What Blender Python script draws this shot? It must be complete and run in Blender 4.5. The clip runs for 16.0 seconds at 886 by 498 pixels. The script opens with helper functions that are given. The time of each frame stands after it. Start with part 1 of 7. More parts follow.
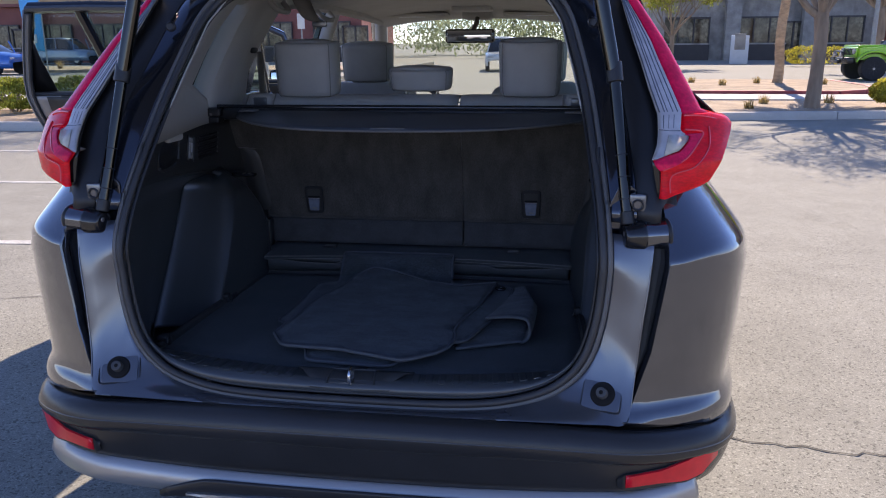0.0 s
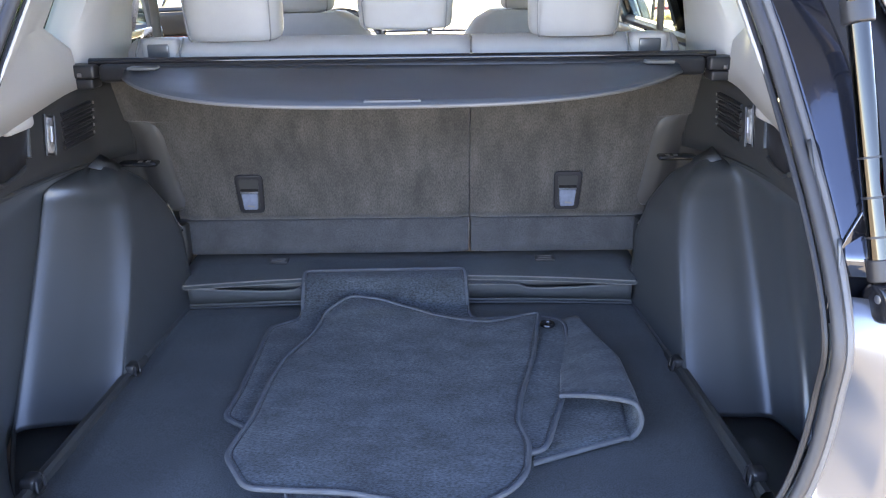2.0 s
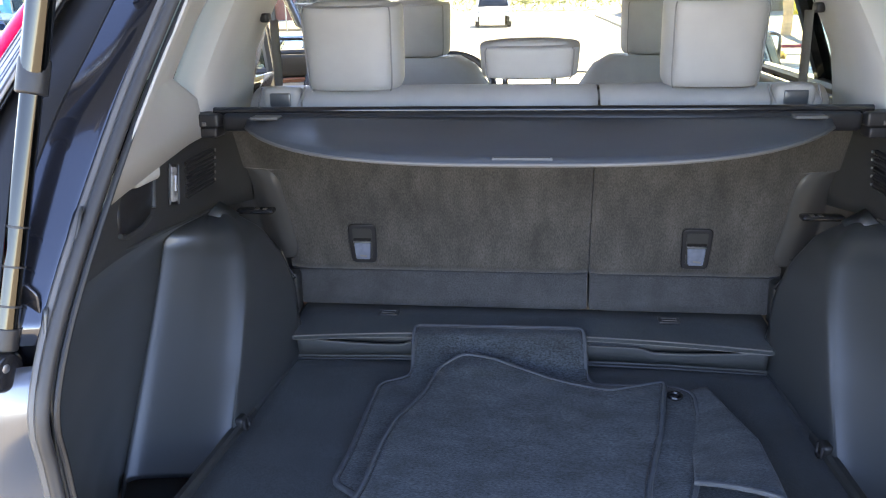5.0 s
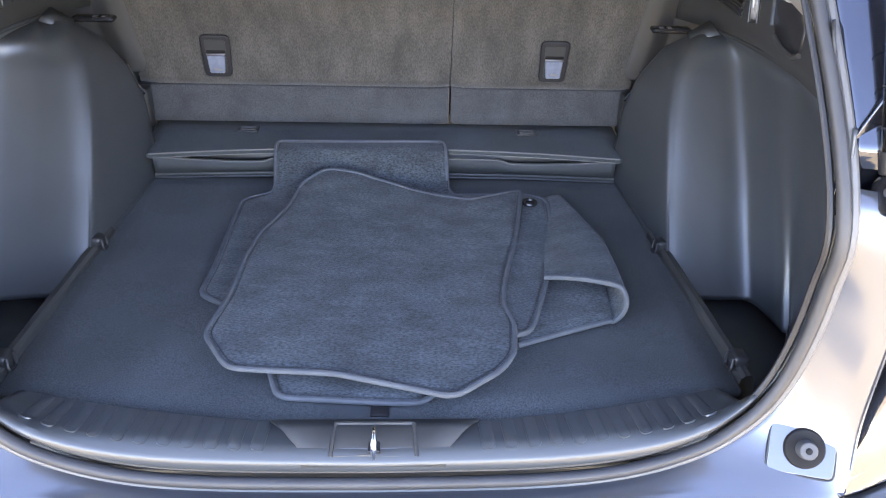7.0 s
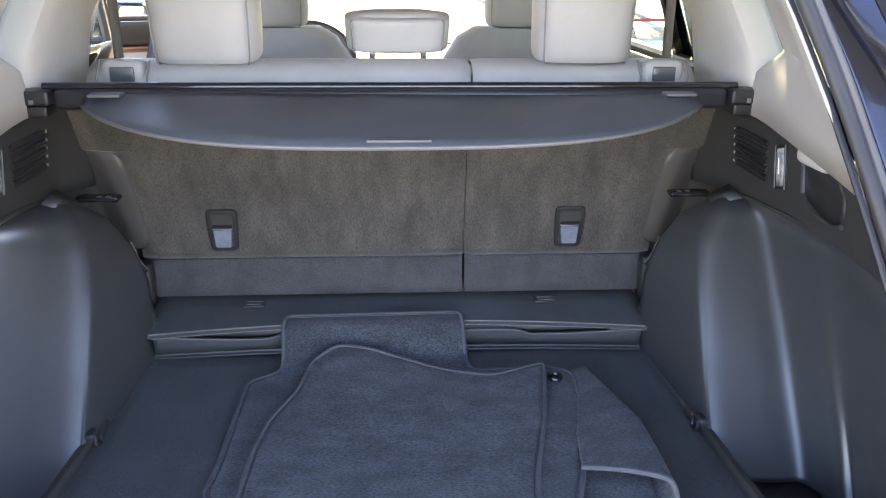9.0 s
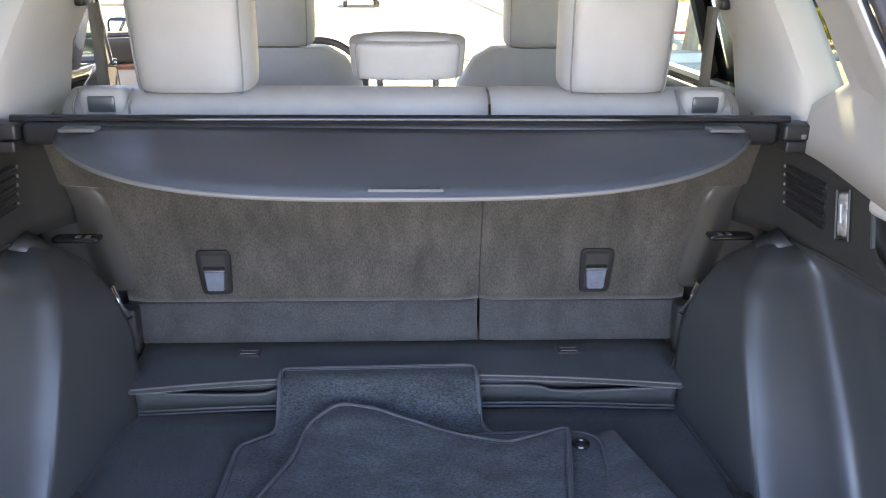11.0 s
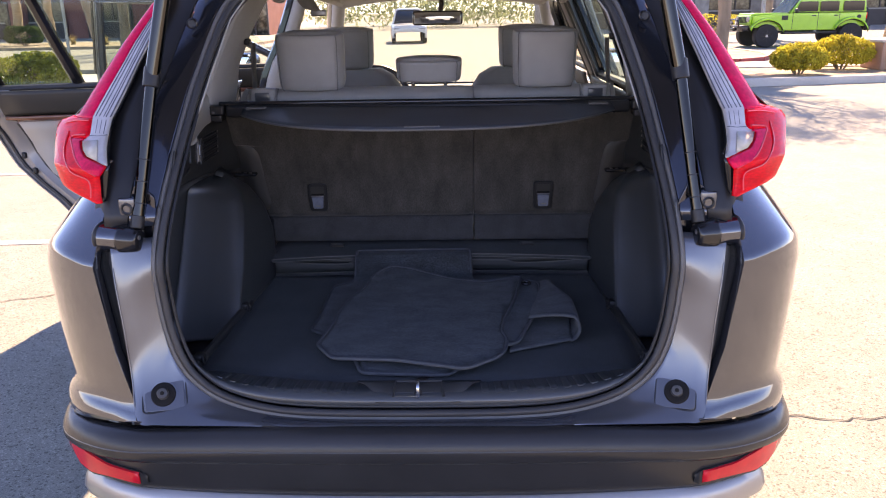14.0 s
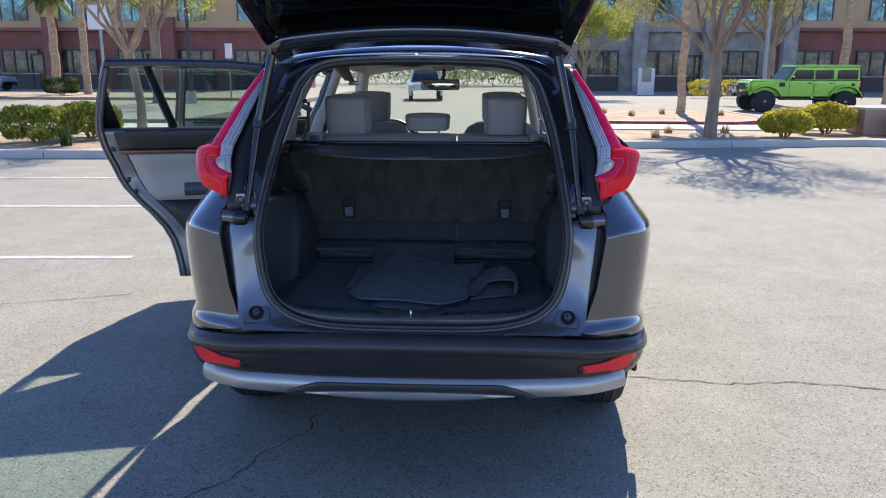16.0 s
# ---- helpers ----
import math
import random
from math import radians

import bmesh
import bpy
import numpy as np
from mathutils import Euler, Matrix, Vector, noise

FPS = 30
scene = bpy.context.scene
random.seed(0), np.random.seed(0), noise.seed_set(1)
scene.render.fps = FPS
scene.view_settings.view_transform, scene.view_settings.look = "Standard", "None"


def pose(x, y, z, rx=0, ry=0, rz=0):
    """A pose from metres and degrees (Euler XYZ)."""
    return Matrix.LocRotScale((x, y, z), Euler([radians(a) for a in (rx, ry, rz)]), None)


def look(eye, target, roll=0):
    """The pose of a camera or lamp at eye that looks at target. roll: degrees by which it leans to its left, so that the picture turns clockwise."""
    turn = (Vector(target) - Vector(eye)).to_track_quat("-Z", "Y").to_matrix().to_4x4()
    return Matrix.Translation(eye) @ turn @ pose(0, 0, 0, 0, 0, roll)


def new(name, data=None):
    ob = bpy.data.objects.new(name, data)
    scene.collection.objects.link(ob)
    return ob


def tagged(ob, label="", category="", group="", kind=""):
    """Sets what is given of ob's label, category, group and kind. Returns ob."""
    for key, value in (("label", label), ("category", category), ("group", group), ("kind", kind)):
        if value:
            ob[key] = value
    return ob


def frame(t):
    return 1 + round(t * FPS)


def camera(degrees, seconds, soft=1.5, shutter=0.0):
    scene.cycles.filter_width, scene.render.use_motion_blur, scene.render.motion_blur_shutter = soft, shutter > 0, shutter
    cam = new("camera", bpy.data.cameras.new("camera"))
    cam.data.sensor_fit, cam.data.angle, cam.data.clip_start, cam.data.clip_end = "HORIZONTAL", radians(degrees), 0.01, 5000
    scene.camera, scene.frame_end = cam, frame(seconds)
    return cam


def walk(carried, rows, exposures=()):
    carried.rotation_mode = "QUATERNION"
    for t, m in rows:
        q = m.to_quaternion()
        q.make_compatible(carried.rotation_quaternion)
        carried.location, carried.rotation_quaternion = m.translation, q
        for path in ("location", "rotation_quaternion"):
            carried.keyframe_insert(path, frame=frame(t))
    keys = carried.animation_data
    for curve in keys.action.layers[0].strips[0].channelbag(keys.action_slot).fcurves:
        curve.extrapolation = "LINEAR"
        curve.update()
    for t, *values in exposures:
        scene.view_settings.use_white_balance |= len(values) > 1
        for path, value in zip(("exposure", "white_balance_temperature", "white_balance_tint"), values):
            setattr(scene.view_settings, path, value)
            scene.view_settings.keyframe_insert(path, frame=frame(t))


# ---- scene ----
cam = camera(58.9, 16.0, soft=1.1)

PATH = [
    (0, (0.456, -1.607, 1.447), (0.173, 0.306, 0.938), -0.4),
    (0.5, (0.224, -1.362, 1.456), (0.075, 0.529, 0.821), -0.2),
    (1, (0.098, -1.145, 1.465), (0.062, 0.745, 0.813), -0.4),
    (1.5, (0.093, -0.926, 1.459), (0.082, 0.957, 0.783), -0.1),
    (2, (0.085, -0.798, 1.441), (0.075, 1.076, 0.743), -0.8),
    (2.5, (0.066, -0.775, 1.433), (0.143, 1.09, 0.714), -0.6),
    (3, (0.044, -0.772, 1.46), (0.26, 1.108, 0.811), 0.1),
    (3.2, (0.041, -0.769, 1.468), (0.268, 1.135, 0.897), -0.2),
    (5.3, (0.025, -0.712, 1.457), (-0.264, 1.161, 0.82), -0.9),
    (5.5, (0.022, -0.714, 1.45), (-0.264, 1.131, 0.735), -0.6),
    (6, (0.027, -0.719, 1.43), (-0.235, 1.05, 0.535), -0.6),
    (6.5, (0.04, -0.724, 1.432), (-0.041, 1.008, 0.435), 0.5),
    (7, (0.038, -0.741, 1.437), (0.136, 0.986, 0.432), 2.0),
    (7.5, (0.017, -0.742, 1.442), (0.135, 1.05, 0.563), 1.6),
    (8, (0.018, -0.714, 1.463), (0.135, 1.148, 0.74), 1.0),
    (8.5, (0.003, -0.675, 1.458), (0.122, 1.196, 0.76), 0.4),
    (9, (-0.001, -0.631, 1.461), (0.109, 1.245, 0.778), 0.4),
    (9.5, (0.005, -0.571, 1.457), (0.102, 1.31, 0.784), 0.6),
    (10, (0.008, -0.47, 1.462), (0.097, 1.414, 0.796), 0.7),
    (12.3, (0.01, -0.458, 1.476), (0.027, 1.444, 0.858), -0.6),
    (12.5, (0.007, -0.533, 1.47), (0.009, 1.374, 0.865), -0.8),
    (13, (0.012, -0.791, 1.464), (-0.012, 1.119, 0.872), -1.2),
    (13.5, (0.075, -1.156, 1.49), (0.03, 0.749, 0.883), -1.2),
    (14, (0.101, -1.563, 1.508), (0.052, 0.35, 0.929), -1.0),
    (14.5, (0.163, -1.953, 1.537), (0.118, -0.021, 1.019), -0.7),
    (15, (0.268, -2.283, 1.557), (0.217, -0.342, 1.08), -0.1),
    (15.5, (0.254, -2.565, 1.552), (0.189, -0.618, 1.098), 0.2),
    (16, (0.229, -2.717, 1.57), (0.148, -0.769, 1.126), 0.2),
]
EXPOSURES = [
    (0.0, 0.84, 6500, 32), (0.5, 1.14, 6500, 34), (1.0, 1.74, 6850, 41), (1.5, 2.62, 6700, 28), (2.0, 3.90, 8050, 26), (2.5, 4.10, 8500, 24), (3.0, 3.34, 8550, 24),
    (5.5, 3.55, 8650, 24), (6.0, 4.22, 9200, 27), (6.5, 4.58, 9600, 27), (7.0, 4.28, 9550, 27), (7.5, 3.95, 9400, 27), (8.0, 4.15, 9500, 29), (8.5, 3.90, 9300, 27), (9.0, 3.92, 9350, 27),
    (9.5, 4.06, 9400, 27), (10.0, 4.04, 9350, 27), (12.5, 3.66, 8900, 28), (13.0, 3.56, 8900, 30), (13.5, 2.95, 8550, 32), (14.0, 1.88, 8250, 40), (14.5, 1.58, 7450, 32), (15.0, 1.18, 6450, 28), (16.0, 1.00, 6250, 24)]
walk(cam, [(t, look(eye, target, roll)) for t, eye, target, roll in PATH], EXPOSURES)

# ---- world and sun ----
SUN_EL, SUN_AZ = radians(37.0), (0.165, 0.986)
world = bpy.data.worlds.new("sky_world")
scene.world = world
world.use_nodes = True
wn = world.node_tree.nodes
sky = wn.new("ShaderNodeTexSky")
sky.sky_type = "NISHITA"
sky.sun_disc = False
sky.sun_elevation = SUN_EL
sky.sun_rotation = math.atan2(SUN_AZ[0], SUN_AZ[1])
sky.air_density, sky.dust_density, sky.ozone_density = 0.8, 0.0, 5.5
wn["Background"].inputs["Strength"].default_value = 0.137
world.node_tree.links.new(sky.outputs["Color"], wn["Background"].inputs["Color"])
sun = new("sun", bpy.data.lights.new("sun", "SUN"))
sun.data.energy, sun.data.angle, sun.data.color = 4.6, radians(0.53), (1.0, 0.94, 0.70)
sun.matrix_world = look((0, 0, 20), (-SUN_AZ[0] * math.cos(SUN_EL), -SUN_AZ[1] * math.cos(SUN_EL), 20 - math.sin(SUN_EL)))


# ---- materials ----
def mat(name, color, rough=0.5, metal=0.0, var=0.0, vscale=4.0, bump=0.0, bscale=60.0, coat=0.0, sheen=0.0,
        second=None, stretch=(1, 1, 1), spec=0.5, rvar=0.0, island=0.0, alpha=1.0, trans=0.0, fine=0.0, fscale=220.0):
    m = bpy.data.materials.new(name)
    m.use_nodes = True
    n, l = m.node_tree.nodes, m.node_tree.links
    b = n["Principled BSDF"]
    b.inputs["Roughness"].default_value = rough
    b.inputs["Metallic"].default_value = metal
    b.inputs["Coat Weight"].default_value = coat
    b.inputs["Coat Roughness"].default_value = 0.04
    b.inputs["Sheen Weight"].default_value = sheen
    b.inputs["Specular IOR Level"].default_value = spec
    b.inputs["Transmission Weight"].default_value = trans
    b.inputs["Alpha"].default_value = alpha
    c = (*color, 1)
    b.inputs["Base Color"].default_value = c
    if var or bump or fine or island or rvar:
        tc, mp = n.new("ShaderNodeTexCoord"), n.new("ShaderNodeMapping")
        mp.inputs["Scale"].default_value = stretch
        l.new(tc.outputs["Object"], mp.inputs["Vector"])
    if var or fine or island:
        nz = n.new("ShaderNodeTexNoise")
        nz.inputs["Scale"].default_value, nz.inputs["Detail"].default_value = vscale, 5
        l.new(mp.outputs["Vector"], nz.inputs["Vector"])
        rp = n.new("ShaderNodeValToRGB")
        o = second or tuple(max(0, v * (1 - var)) for v in color)
        h = tuple(min(1, v * (1 + var)) for v in color)
        rp.color_ramp.elements[0].position, rp.color_ramp.elements[1].position = 0.32, 0.68
        rp.color_ramp.elements[0].color, rp.color_ramp.elements[1].color = (*o, 1), (*h, 1)
        l.new(nz.outputs["Fac"], rp.inputs["Fac"])
        out = rp.outputs["Color"]
        if fine:
            nf = n.new("ShaderNodeTexNoise")
            nf.inputs["Scale"].default_value, nf.inputs["Detail"].default_value = fscale, 2
            l.new(mp.outputs["Vector"], nf.inputs["Vector"])
            mr = n.new("ShaderNodeMapRange")
            mr.inputs["From Min"].default_value, mr.inputs["From Max"].default_value = 0.3, 0.7
            mr.inputs["To Min"].default_value, mr.inputs["To Max"].default_value = 1 - fine, 1 + fine
            l.new(nf.outputs["Fac"], mr.inputs["Value"])
            mx = n.new("ShaderNodeMix")
            mx.data_type, mx.blend_type = "RGBA", "MULTIPLY"
            mx.inputs["Factor"].default_value = 1
            l.new(out, mx.inputs["A"])
            l.new(mr.outputs["Result"], mx.inputs["B"])
            out = mx.outputs["Result"]
        if island:
            ge = n.new("ShaderNodeNewGeometry")
            mr = n.new("ShaderNodeMapRange")
            mr.inputs["To Min"].default_value, mr.inputs["To Max"].default_value = 1 - island, 1 + island
            l.new(ge.outputs["Random Per Island"], mr.inputs["Value"])
            mx = n.new("ShaderNodeMix")
            mx.data_type, mx.blend_type = "RGBA", "MULTIPLY"
            mx.inputs["Factor"].default_value = 1
            l.new(out, mx.inputs["A"])
            l.new(mr.outputs["Result"], mx.inputs["B"])
            out = mx.outputs["Result"]
        l.new(out, b.inputs["Base Color"])
        if rvar:
            mr = n.new("ShaderNodeMapRange")
            mr.inputs["To Min"].default_value, mr.inputs["To Max"].default_value = rough - rvar, rough + rvar
            l.new(nz.outputs["Fac"], mr.inputs["Value"])
            l.new(mr.outputs["Result"], b.inputs["Roughness"])
    if bump:
        nb, bp = n.new("ShaderNodeTexNoise"), n.new("ShaderNodeBump")
        nb.inputs["Scale"].default_value, nb.inputs["Detail"].default_value = bscale, 3
        bp.inputs["Strength"].default_value, bp.inputs["Distance"].default_value = bump, 0.4 / bscale
        l.new(mp.outputs["Vector"], nb.inputs["Vector"])
        l.new(nb.outputs["Fac"], bp.inputs["Height"])
        l.new(bp.outputs["Normal"], b.inputs["Normal"])
    return m


def glass_mat(name, tint, opacity, rough=0.0):
    """A thin pane: mostly clear, with a gloss on it."""
    m = bpy.data.materials.new(name)
    m.use_nodes = True
    n, l = m.node_tree.nodes, m.node_tree.links
    n.remove(n["Principled BSDF"])
    t, g, mx = (n.new("ShaderNodeBsdfTransparent"), n.new("ShaderNodeBsdfGlossy"), n.new("ShaderNodeMixShader"))
    mx.inputs[0].default_value = 0.05
    t.inputs["Color"].default_value = (*[v * (1 - opacity) for v in tint], 1)
    g.inputs["Roughness"].default_value = rough
    l.new(t.outputs["BSDF"], mx.inputs[1])
    l.new(g.outputs["BSDF"], mx.inputs[2])
    l.new(mx.outputs["Shader"], n["Material Output"].inputs["Surface"])
    return m


PAINT = mat("steel_grey_paint", (0.104, 0.111, 0.130), 0.09, 0.85, var=0.04, vscale=300, coat=1.0, fine=0.12, fscale=900)
PAINT_IN = mat("inner_steel_grey_paint", (0.142, 0.149, 0.166), 0.18, 0.62, var=0.05, vscale=3, coat=0.4)
# body paint lightened for the doors; bright ground reflection put into the colour
DOORF = mat("lightened_door_paint", (0.32, 0.305, 0.295), 0.28, 0.15, var=0.06, vscale=6, coat=0.4)
# body paint darkened and blued; dark sky reflection put into the colour
PAINT_D = mat("darkened_grey_paint", (0.045, 0.050, 0.066), 0.12, 0.8, var=0.04, vscale=300, coat=1.0)
BUMPER = mat("black_bumper_plastic", (0.028, 0.027, 0.027), 0.25, var=0.15, vscale=5, bump=0.15, bscale=700, spec=0.4)
SILVER = mat("silver_garnish", (0.40, 0.39, 0.38), 0.30, 0.60, var=0.05, vscale=4)
GLOSSB = mat("gloss_black_plastic", (0.012, 0.012, 0.014), 0.16, coat=0.3, var=0.1, vscale=4)
SATINB = mat("satin_black_plastic", (0.018, 0.018, 0.020), 0.42, var=0.12, vscale=6)
LIPG = mat("grey_seal_lip", (0.13, 0.125, 0.12), 0.42, var=0.1, vscale=12)
RUBBER = mat("seal_rubber", (0.042, 0.041, 0.042), 0.48, var=0.15, vscale=12)
LTRIM = mat("dark_cargo_plastic", (0.060, 0.065, 0.068), 0.28, var=0.08, vscale=3, bump=0.08, bscale=900, spec=1.0)
HOUSE = mat("smooth_black_housing_plastic", (0.038, 0.042, 0.044), 0.39, var=0.08, vscale=3, bump=0.06, bscale=900, spec=1.0)
UTRIM = mat("black_grained_plastic", (0.036, 0.036, 0.035), 0.50, var=0.1, vscale=4, bump=0.25, bscale=900)
SCUFF = mat("smooth_scuff_plastic", (0.049, 0.055, 0.059), 0.31, var=0.08, vscale=4, bump=0.1, bscale=900, spec=0.8)
FLOORC = mat("black_cargo_carpet", (0.0455, 0.0535, 0.058), 0.92, var=0.18, vscale=7, bump=0.6, bscale=900, sheen=0.07, fine=0.5, fscale=520)
SEATC = mat("charcoal_seatback_carpet", (0.066, 0.060, 0.053), 0.95, var=0.28, vscale=22, stretch=(1, 1, 0.4), bump=0.6, bscale=700, sheen=0.18, fine=0.32, fscale=420)
SEATL = mat("dark_hinge_carpet", (0.052, 0.053, 0.056), 0.95, var=0.2, vscale=16, bump=0.6, bscale=700, sheen=0.1, fine=0.35, fscale=420)
MATC = mat("grey_blue_mat_pile", (0.0435, 0.0530, 0.060), 0.95, var=0.36, vscale=19, bump=1.0, bscale=420, sheen=0.14, fine=0.6, fscale=260, stretch=(0.75, 1.35, 1))
MATB = mat("grey_mat_binding", (0.076, 0.083, 0.093), 0.8, var=0.12, vscale=40, bump=0.6, bscale=600)
LEATHER = mat("light_grey_leather", (0.365, 0.345, 0.318), 0.50, var=0.08, vscale=9, bump=0.25, bscale=420, spec=0.4)
STITCH = mat("grey_stitching", (0.20, 0.19, 0.18), 0.7, var=0.1, vscale=30)
BEIGE = mat("light_grey_trim", (0.43, 0.415, 0.39), 0.55, var=0.04, vscale=3, bump=0.15, bscale=700)
HEADL = mat("light_grey_headliner", (0.50, 0.48, 0.45), 0.95, var=0.05, vscale=8, bump=0.4, bscale=600)
COVER = mat("dark_vinyl_cover", (0.061, 0.067, 0.075), 0.55, var=0.08, vscale=4, bump=0.3, bscale=800)
COVERE = mat("grey_cover_edge", (0.125, 0.118, 0.112), 0.55, var=0.06, vscale=6)
BOLST = mat("black_bolster_plastic", (0.066, 0.063, 0.060), 0.38, var=0.08, vscale=5, bump=0.1, bscale=900)
HANDLE = mat("grey_blue_release_handle", (0.15, 0.18, 0.24), 0.42, 0.25, var=0.15, vscale=60)
CHROME = mat("chrome", (0.75, 0.75, 0.76), 0.12, 1.0, var=0.03, vscale=10)
STEEL = mat("dull_steel", (0.30, 0.30, 0.315), 0.35, 0.9, var=0.1, vscale=20)
STRUT = mat("polished_black_strut", (0.055, 0.050, 0.042), 0.12, 1.0, coat=0.4, var=0.05, vscale=6)
LRED = mat("red_lamp_lens", (0.90, 0.004, 0.012), 0.15, spec=0.15, var=0.10, vscale=30, coat=0.06, stretch=(0.6, 0.6, 1.8), fine=0.12, fscale=150, bump=0.25, bscale=140)
LROSE = mat("rose_red_lens", (0.84, 0.012, 0.075), 0.18, spec=0.15, var=0.12, vscale=30, coat=0.06, fine=0.12, fscale=150)
LCREAM = mat("cream_lamp_reflector", (0.60, 0.54, 0.44), 0.25, coat=0.4, var=0.12, vscale=60)
LRED2 = mat("pale_red_light_guide", (0.88, 0.075, 0.10), 0.14, coat=0.3, spec=0.3, var=0.15, vscale=14)
LCLEAR = mat("clear_lamp_lens", (0.52, 0.48, 0.46), 0.20, 0.3, coat=0.4, var=0.14, vscale=30)
LGREY = mat("grey_lamp_reflector", (0.20, 0.21, 0.23), 0.2, 0.6, var=0.2, vscale=20)
REFL = mat("red_reflector", (0.80, 0.015, 0.028), 0.2, coat=0.25, spec=0.3, var=0.1, vscale=30)
GLASS = glass_mat("clear_glass", (0.93, 0.97, 0.94), 0.06)
TINT = glass_mat("tinted_glass", (0.85, 0.95, 0.90), 0.12)
TINTQ = glass_mat("tinted_quarter_glass", (0.85, 0.95, 0.90), 0.45)
DARKG = glass_mat("privacy_glass", (0.8, 0.85, 0.8), 0.72)
MIRROR = mat("mirror_glass", (0.85, 0.86, 0.87), 0.01, 1.0)
WOOD = mat("brown_wood_trim", (0.16, 0.06, 0.035), 0.25, coat=0.6, var=0.35, vscale=14, stretch=(1, 1, 8))
TYRE = mat("tyre_rubber", (0.022, 0.022, 0.023), 0.78, var=0.2, vscale=20, bump=0.2, bscale=200)
RIM = mat("alloy_rim", (0.30, 0.30, 0.31), 0.3, 0.9, var=0.05, vscale=6)
WHITEP = mat("white_plate", (0.72, 0.76, 0.80), 0.4, var=0.04, vscale=8)
BLUEP = mat("blue_print", (0.02, 0.05, 0.16), 0.4, var=0.05, vscale=20)
BELT = mat("grey_belt_webbing", (0.18, 0.165, 0.15), 0.7, var=0.08, vscale=40, bump=0.5, bscale=700)
CUSHION = mat("soft_black_rubber", (0.014, 0.013, 0.013), 0.7, var=0.2, vscale=30, spec=0.2)
GREYP = mat("grey_rubber_pin", (0.075, 0.075, 0.076), 0.6, var=0.1, vscale=20)
LENS = mat("frosted_lamp_lens", (0.26, 0.25, 0.24), 0.2, var=0.5, vscale=90, coat=0.5)

# ---- mesh helpers ----


def part(name, bm, material, parent=None, label="", smooth=True, bevel=0.0, solid=0.0, sub=0, offset=0.0, segs=2):
    """Links a bmesh as one mesh object under a thing or a part."""
    bmesh.ops.recalc_face_normals(bm, faces=bm.faces)
    me = bpy.data.meshes.new(name)
    bm.to_mesh(me)
    bm.free()
    me.materials.append(material)
    ob = new(name, me)
    if parent is not None:
        ob.parent = parent
    if label:
        ob["label"] = label
    if smooth:
        for p in me.polygons:
            p.use_smooth = True
    if solid:
        md = ob.modifiers.new("thick", "SOLIDIFY")
        md.thickness, md.offset = solid, offset
    if bevel:
        md = ob.modifiers.new("edge", "BEVEL")
        md.width, md.segments, md.limit_method, md.angle_limit = bevel, segs, "ANGLE", radians(35)
    if sub:
        md = ob.modifiers.new("smooth", "SUBSURF")
        md.levels = md.render_levels = sub
    if smooth and not sub:
        md = ob.modifiers.new("normals", "WEIGHTED_NORMAL") if bevel else None
        if md is None:
            me.set_sharp_from_angle(angle=radians(38))
    return ob


def thing(name, label, category, group="", kind="", at=(0, 0, 0)):
    ob = new(name)
    ob.location = at
    return tagged(ob, label, category, group, kind)


def box(cx, cy, cz, sx, sy, sz, bm=None, m=None):
    bm = bm or bmesh.new()
    mm = Matrix.Translation((cx, cy, cz)) @ Matrix.Diagonal((sx, sy, sz, 1))
    bmesh.ops.create_cube(bm, size=1, matrix=(m @ mm) if m is not None else mm)
    return bm


def rbox(cx, cy, cz, sx, sy, sz, r=0.01, seg=3, bm=None, m=None):
    b = bmesh.new()
    bmesh.ops.create_cube(b, size=1, matrix=Matrix.Diagonal((sx, sy, sz, 1)))
    bmesh.ops.bevel(b, geom=b.edges[:], offset=r, segments=seg, profile=0.5, affect="EDGES")
    t = Matrix.Translation((cx, cy, cz))
    bmesh.ops.transform(b, matrix=(m @ t) if m is not None else t, verts=b.verts)
    if bm is None:
        return b
    return join(bm, b)


def join(bm, b):
    me = bpy.data.meshes.new("joined")
    b.to_mesh(me)
    b.free()
    bm.from_mesh(me)
    bpy.data.meshes.remove(me)
    return bm


def cyl(p0, p1, r0, r1=None, seg=20, bm=None, caps=True):
    bm = bm or bmesh.new()
    p0, p1 = Vector(p0), Vector(p1)
    d = p1 - p0
    rot = d.to_track_quat("Z", "Y").to_matrix().to_4x4()
    bmesh.ops.create_cone(bm, cap_ends=caps, segments=seg, radius1=r0, radius2=r0 if r1 is None else r1, depth=d.length,
                          matrix=Matrix.Translation((p0 + p1) / 2) @ rot)
    return bm


def surf(rows, bm=None, closed=False):
    """Quads over rows of points."""
    bm = bm or bmesh.new()
    vs = [[bm.verts.new(p) for p in r] for r in rows]
    for a, b in zip(vs, vs[1:]):
        n = len(a)
        for i in range(n if closed else n - 1):
            q = [a[i], a[(i + 1) % n], b[(i + 1) % n], b[i]]
            if len({v.co.to_tuple(6) for v in q}) >= 3:
                try:
                    bm.faces.new(q)
                except ValueError:
                    pass
    return bm


def smoothed(pts, n=6, closed=False):
    """A curve through the points, n steps between two."""
    p = [Vector(q) for q in pts]
    out, m = [], len(p)
    for i in range(m if closed else m - 1):
        a, b = p[i], p[(i + 1) % m]
        z = p[i - 1] if (i or closed) else a
        c = p[(i + 2) % m] if (closed or i + 2 < m) else b
        for k in range(n):
            t = k / n
            out.append(0.5 * (2 * a + (b - z) * t + (2 * z - 5 * a + 4 * b - c) * t * t + (3 * a - z - 3 * b + c) * t ** 3))
    if not closed:
        out.append(p[-1])
    return out


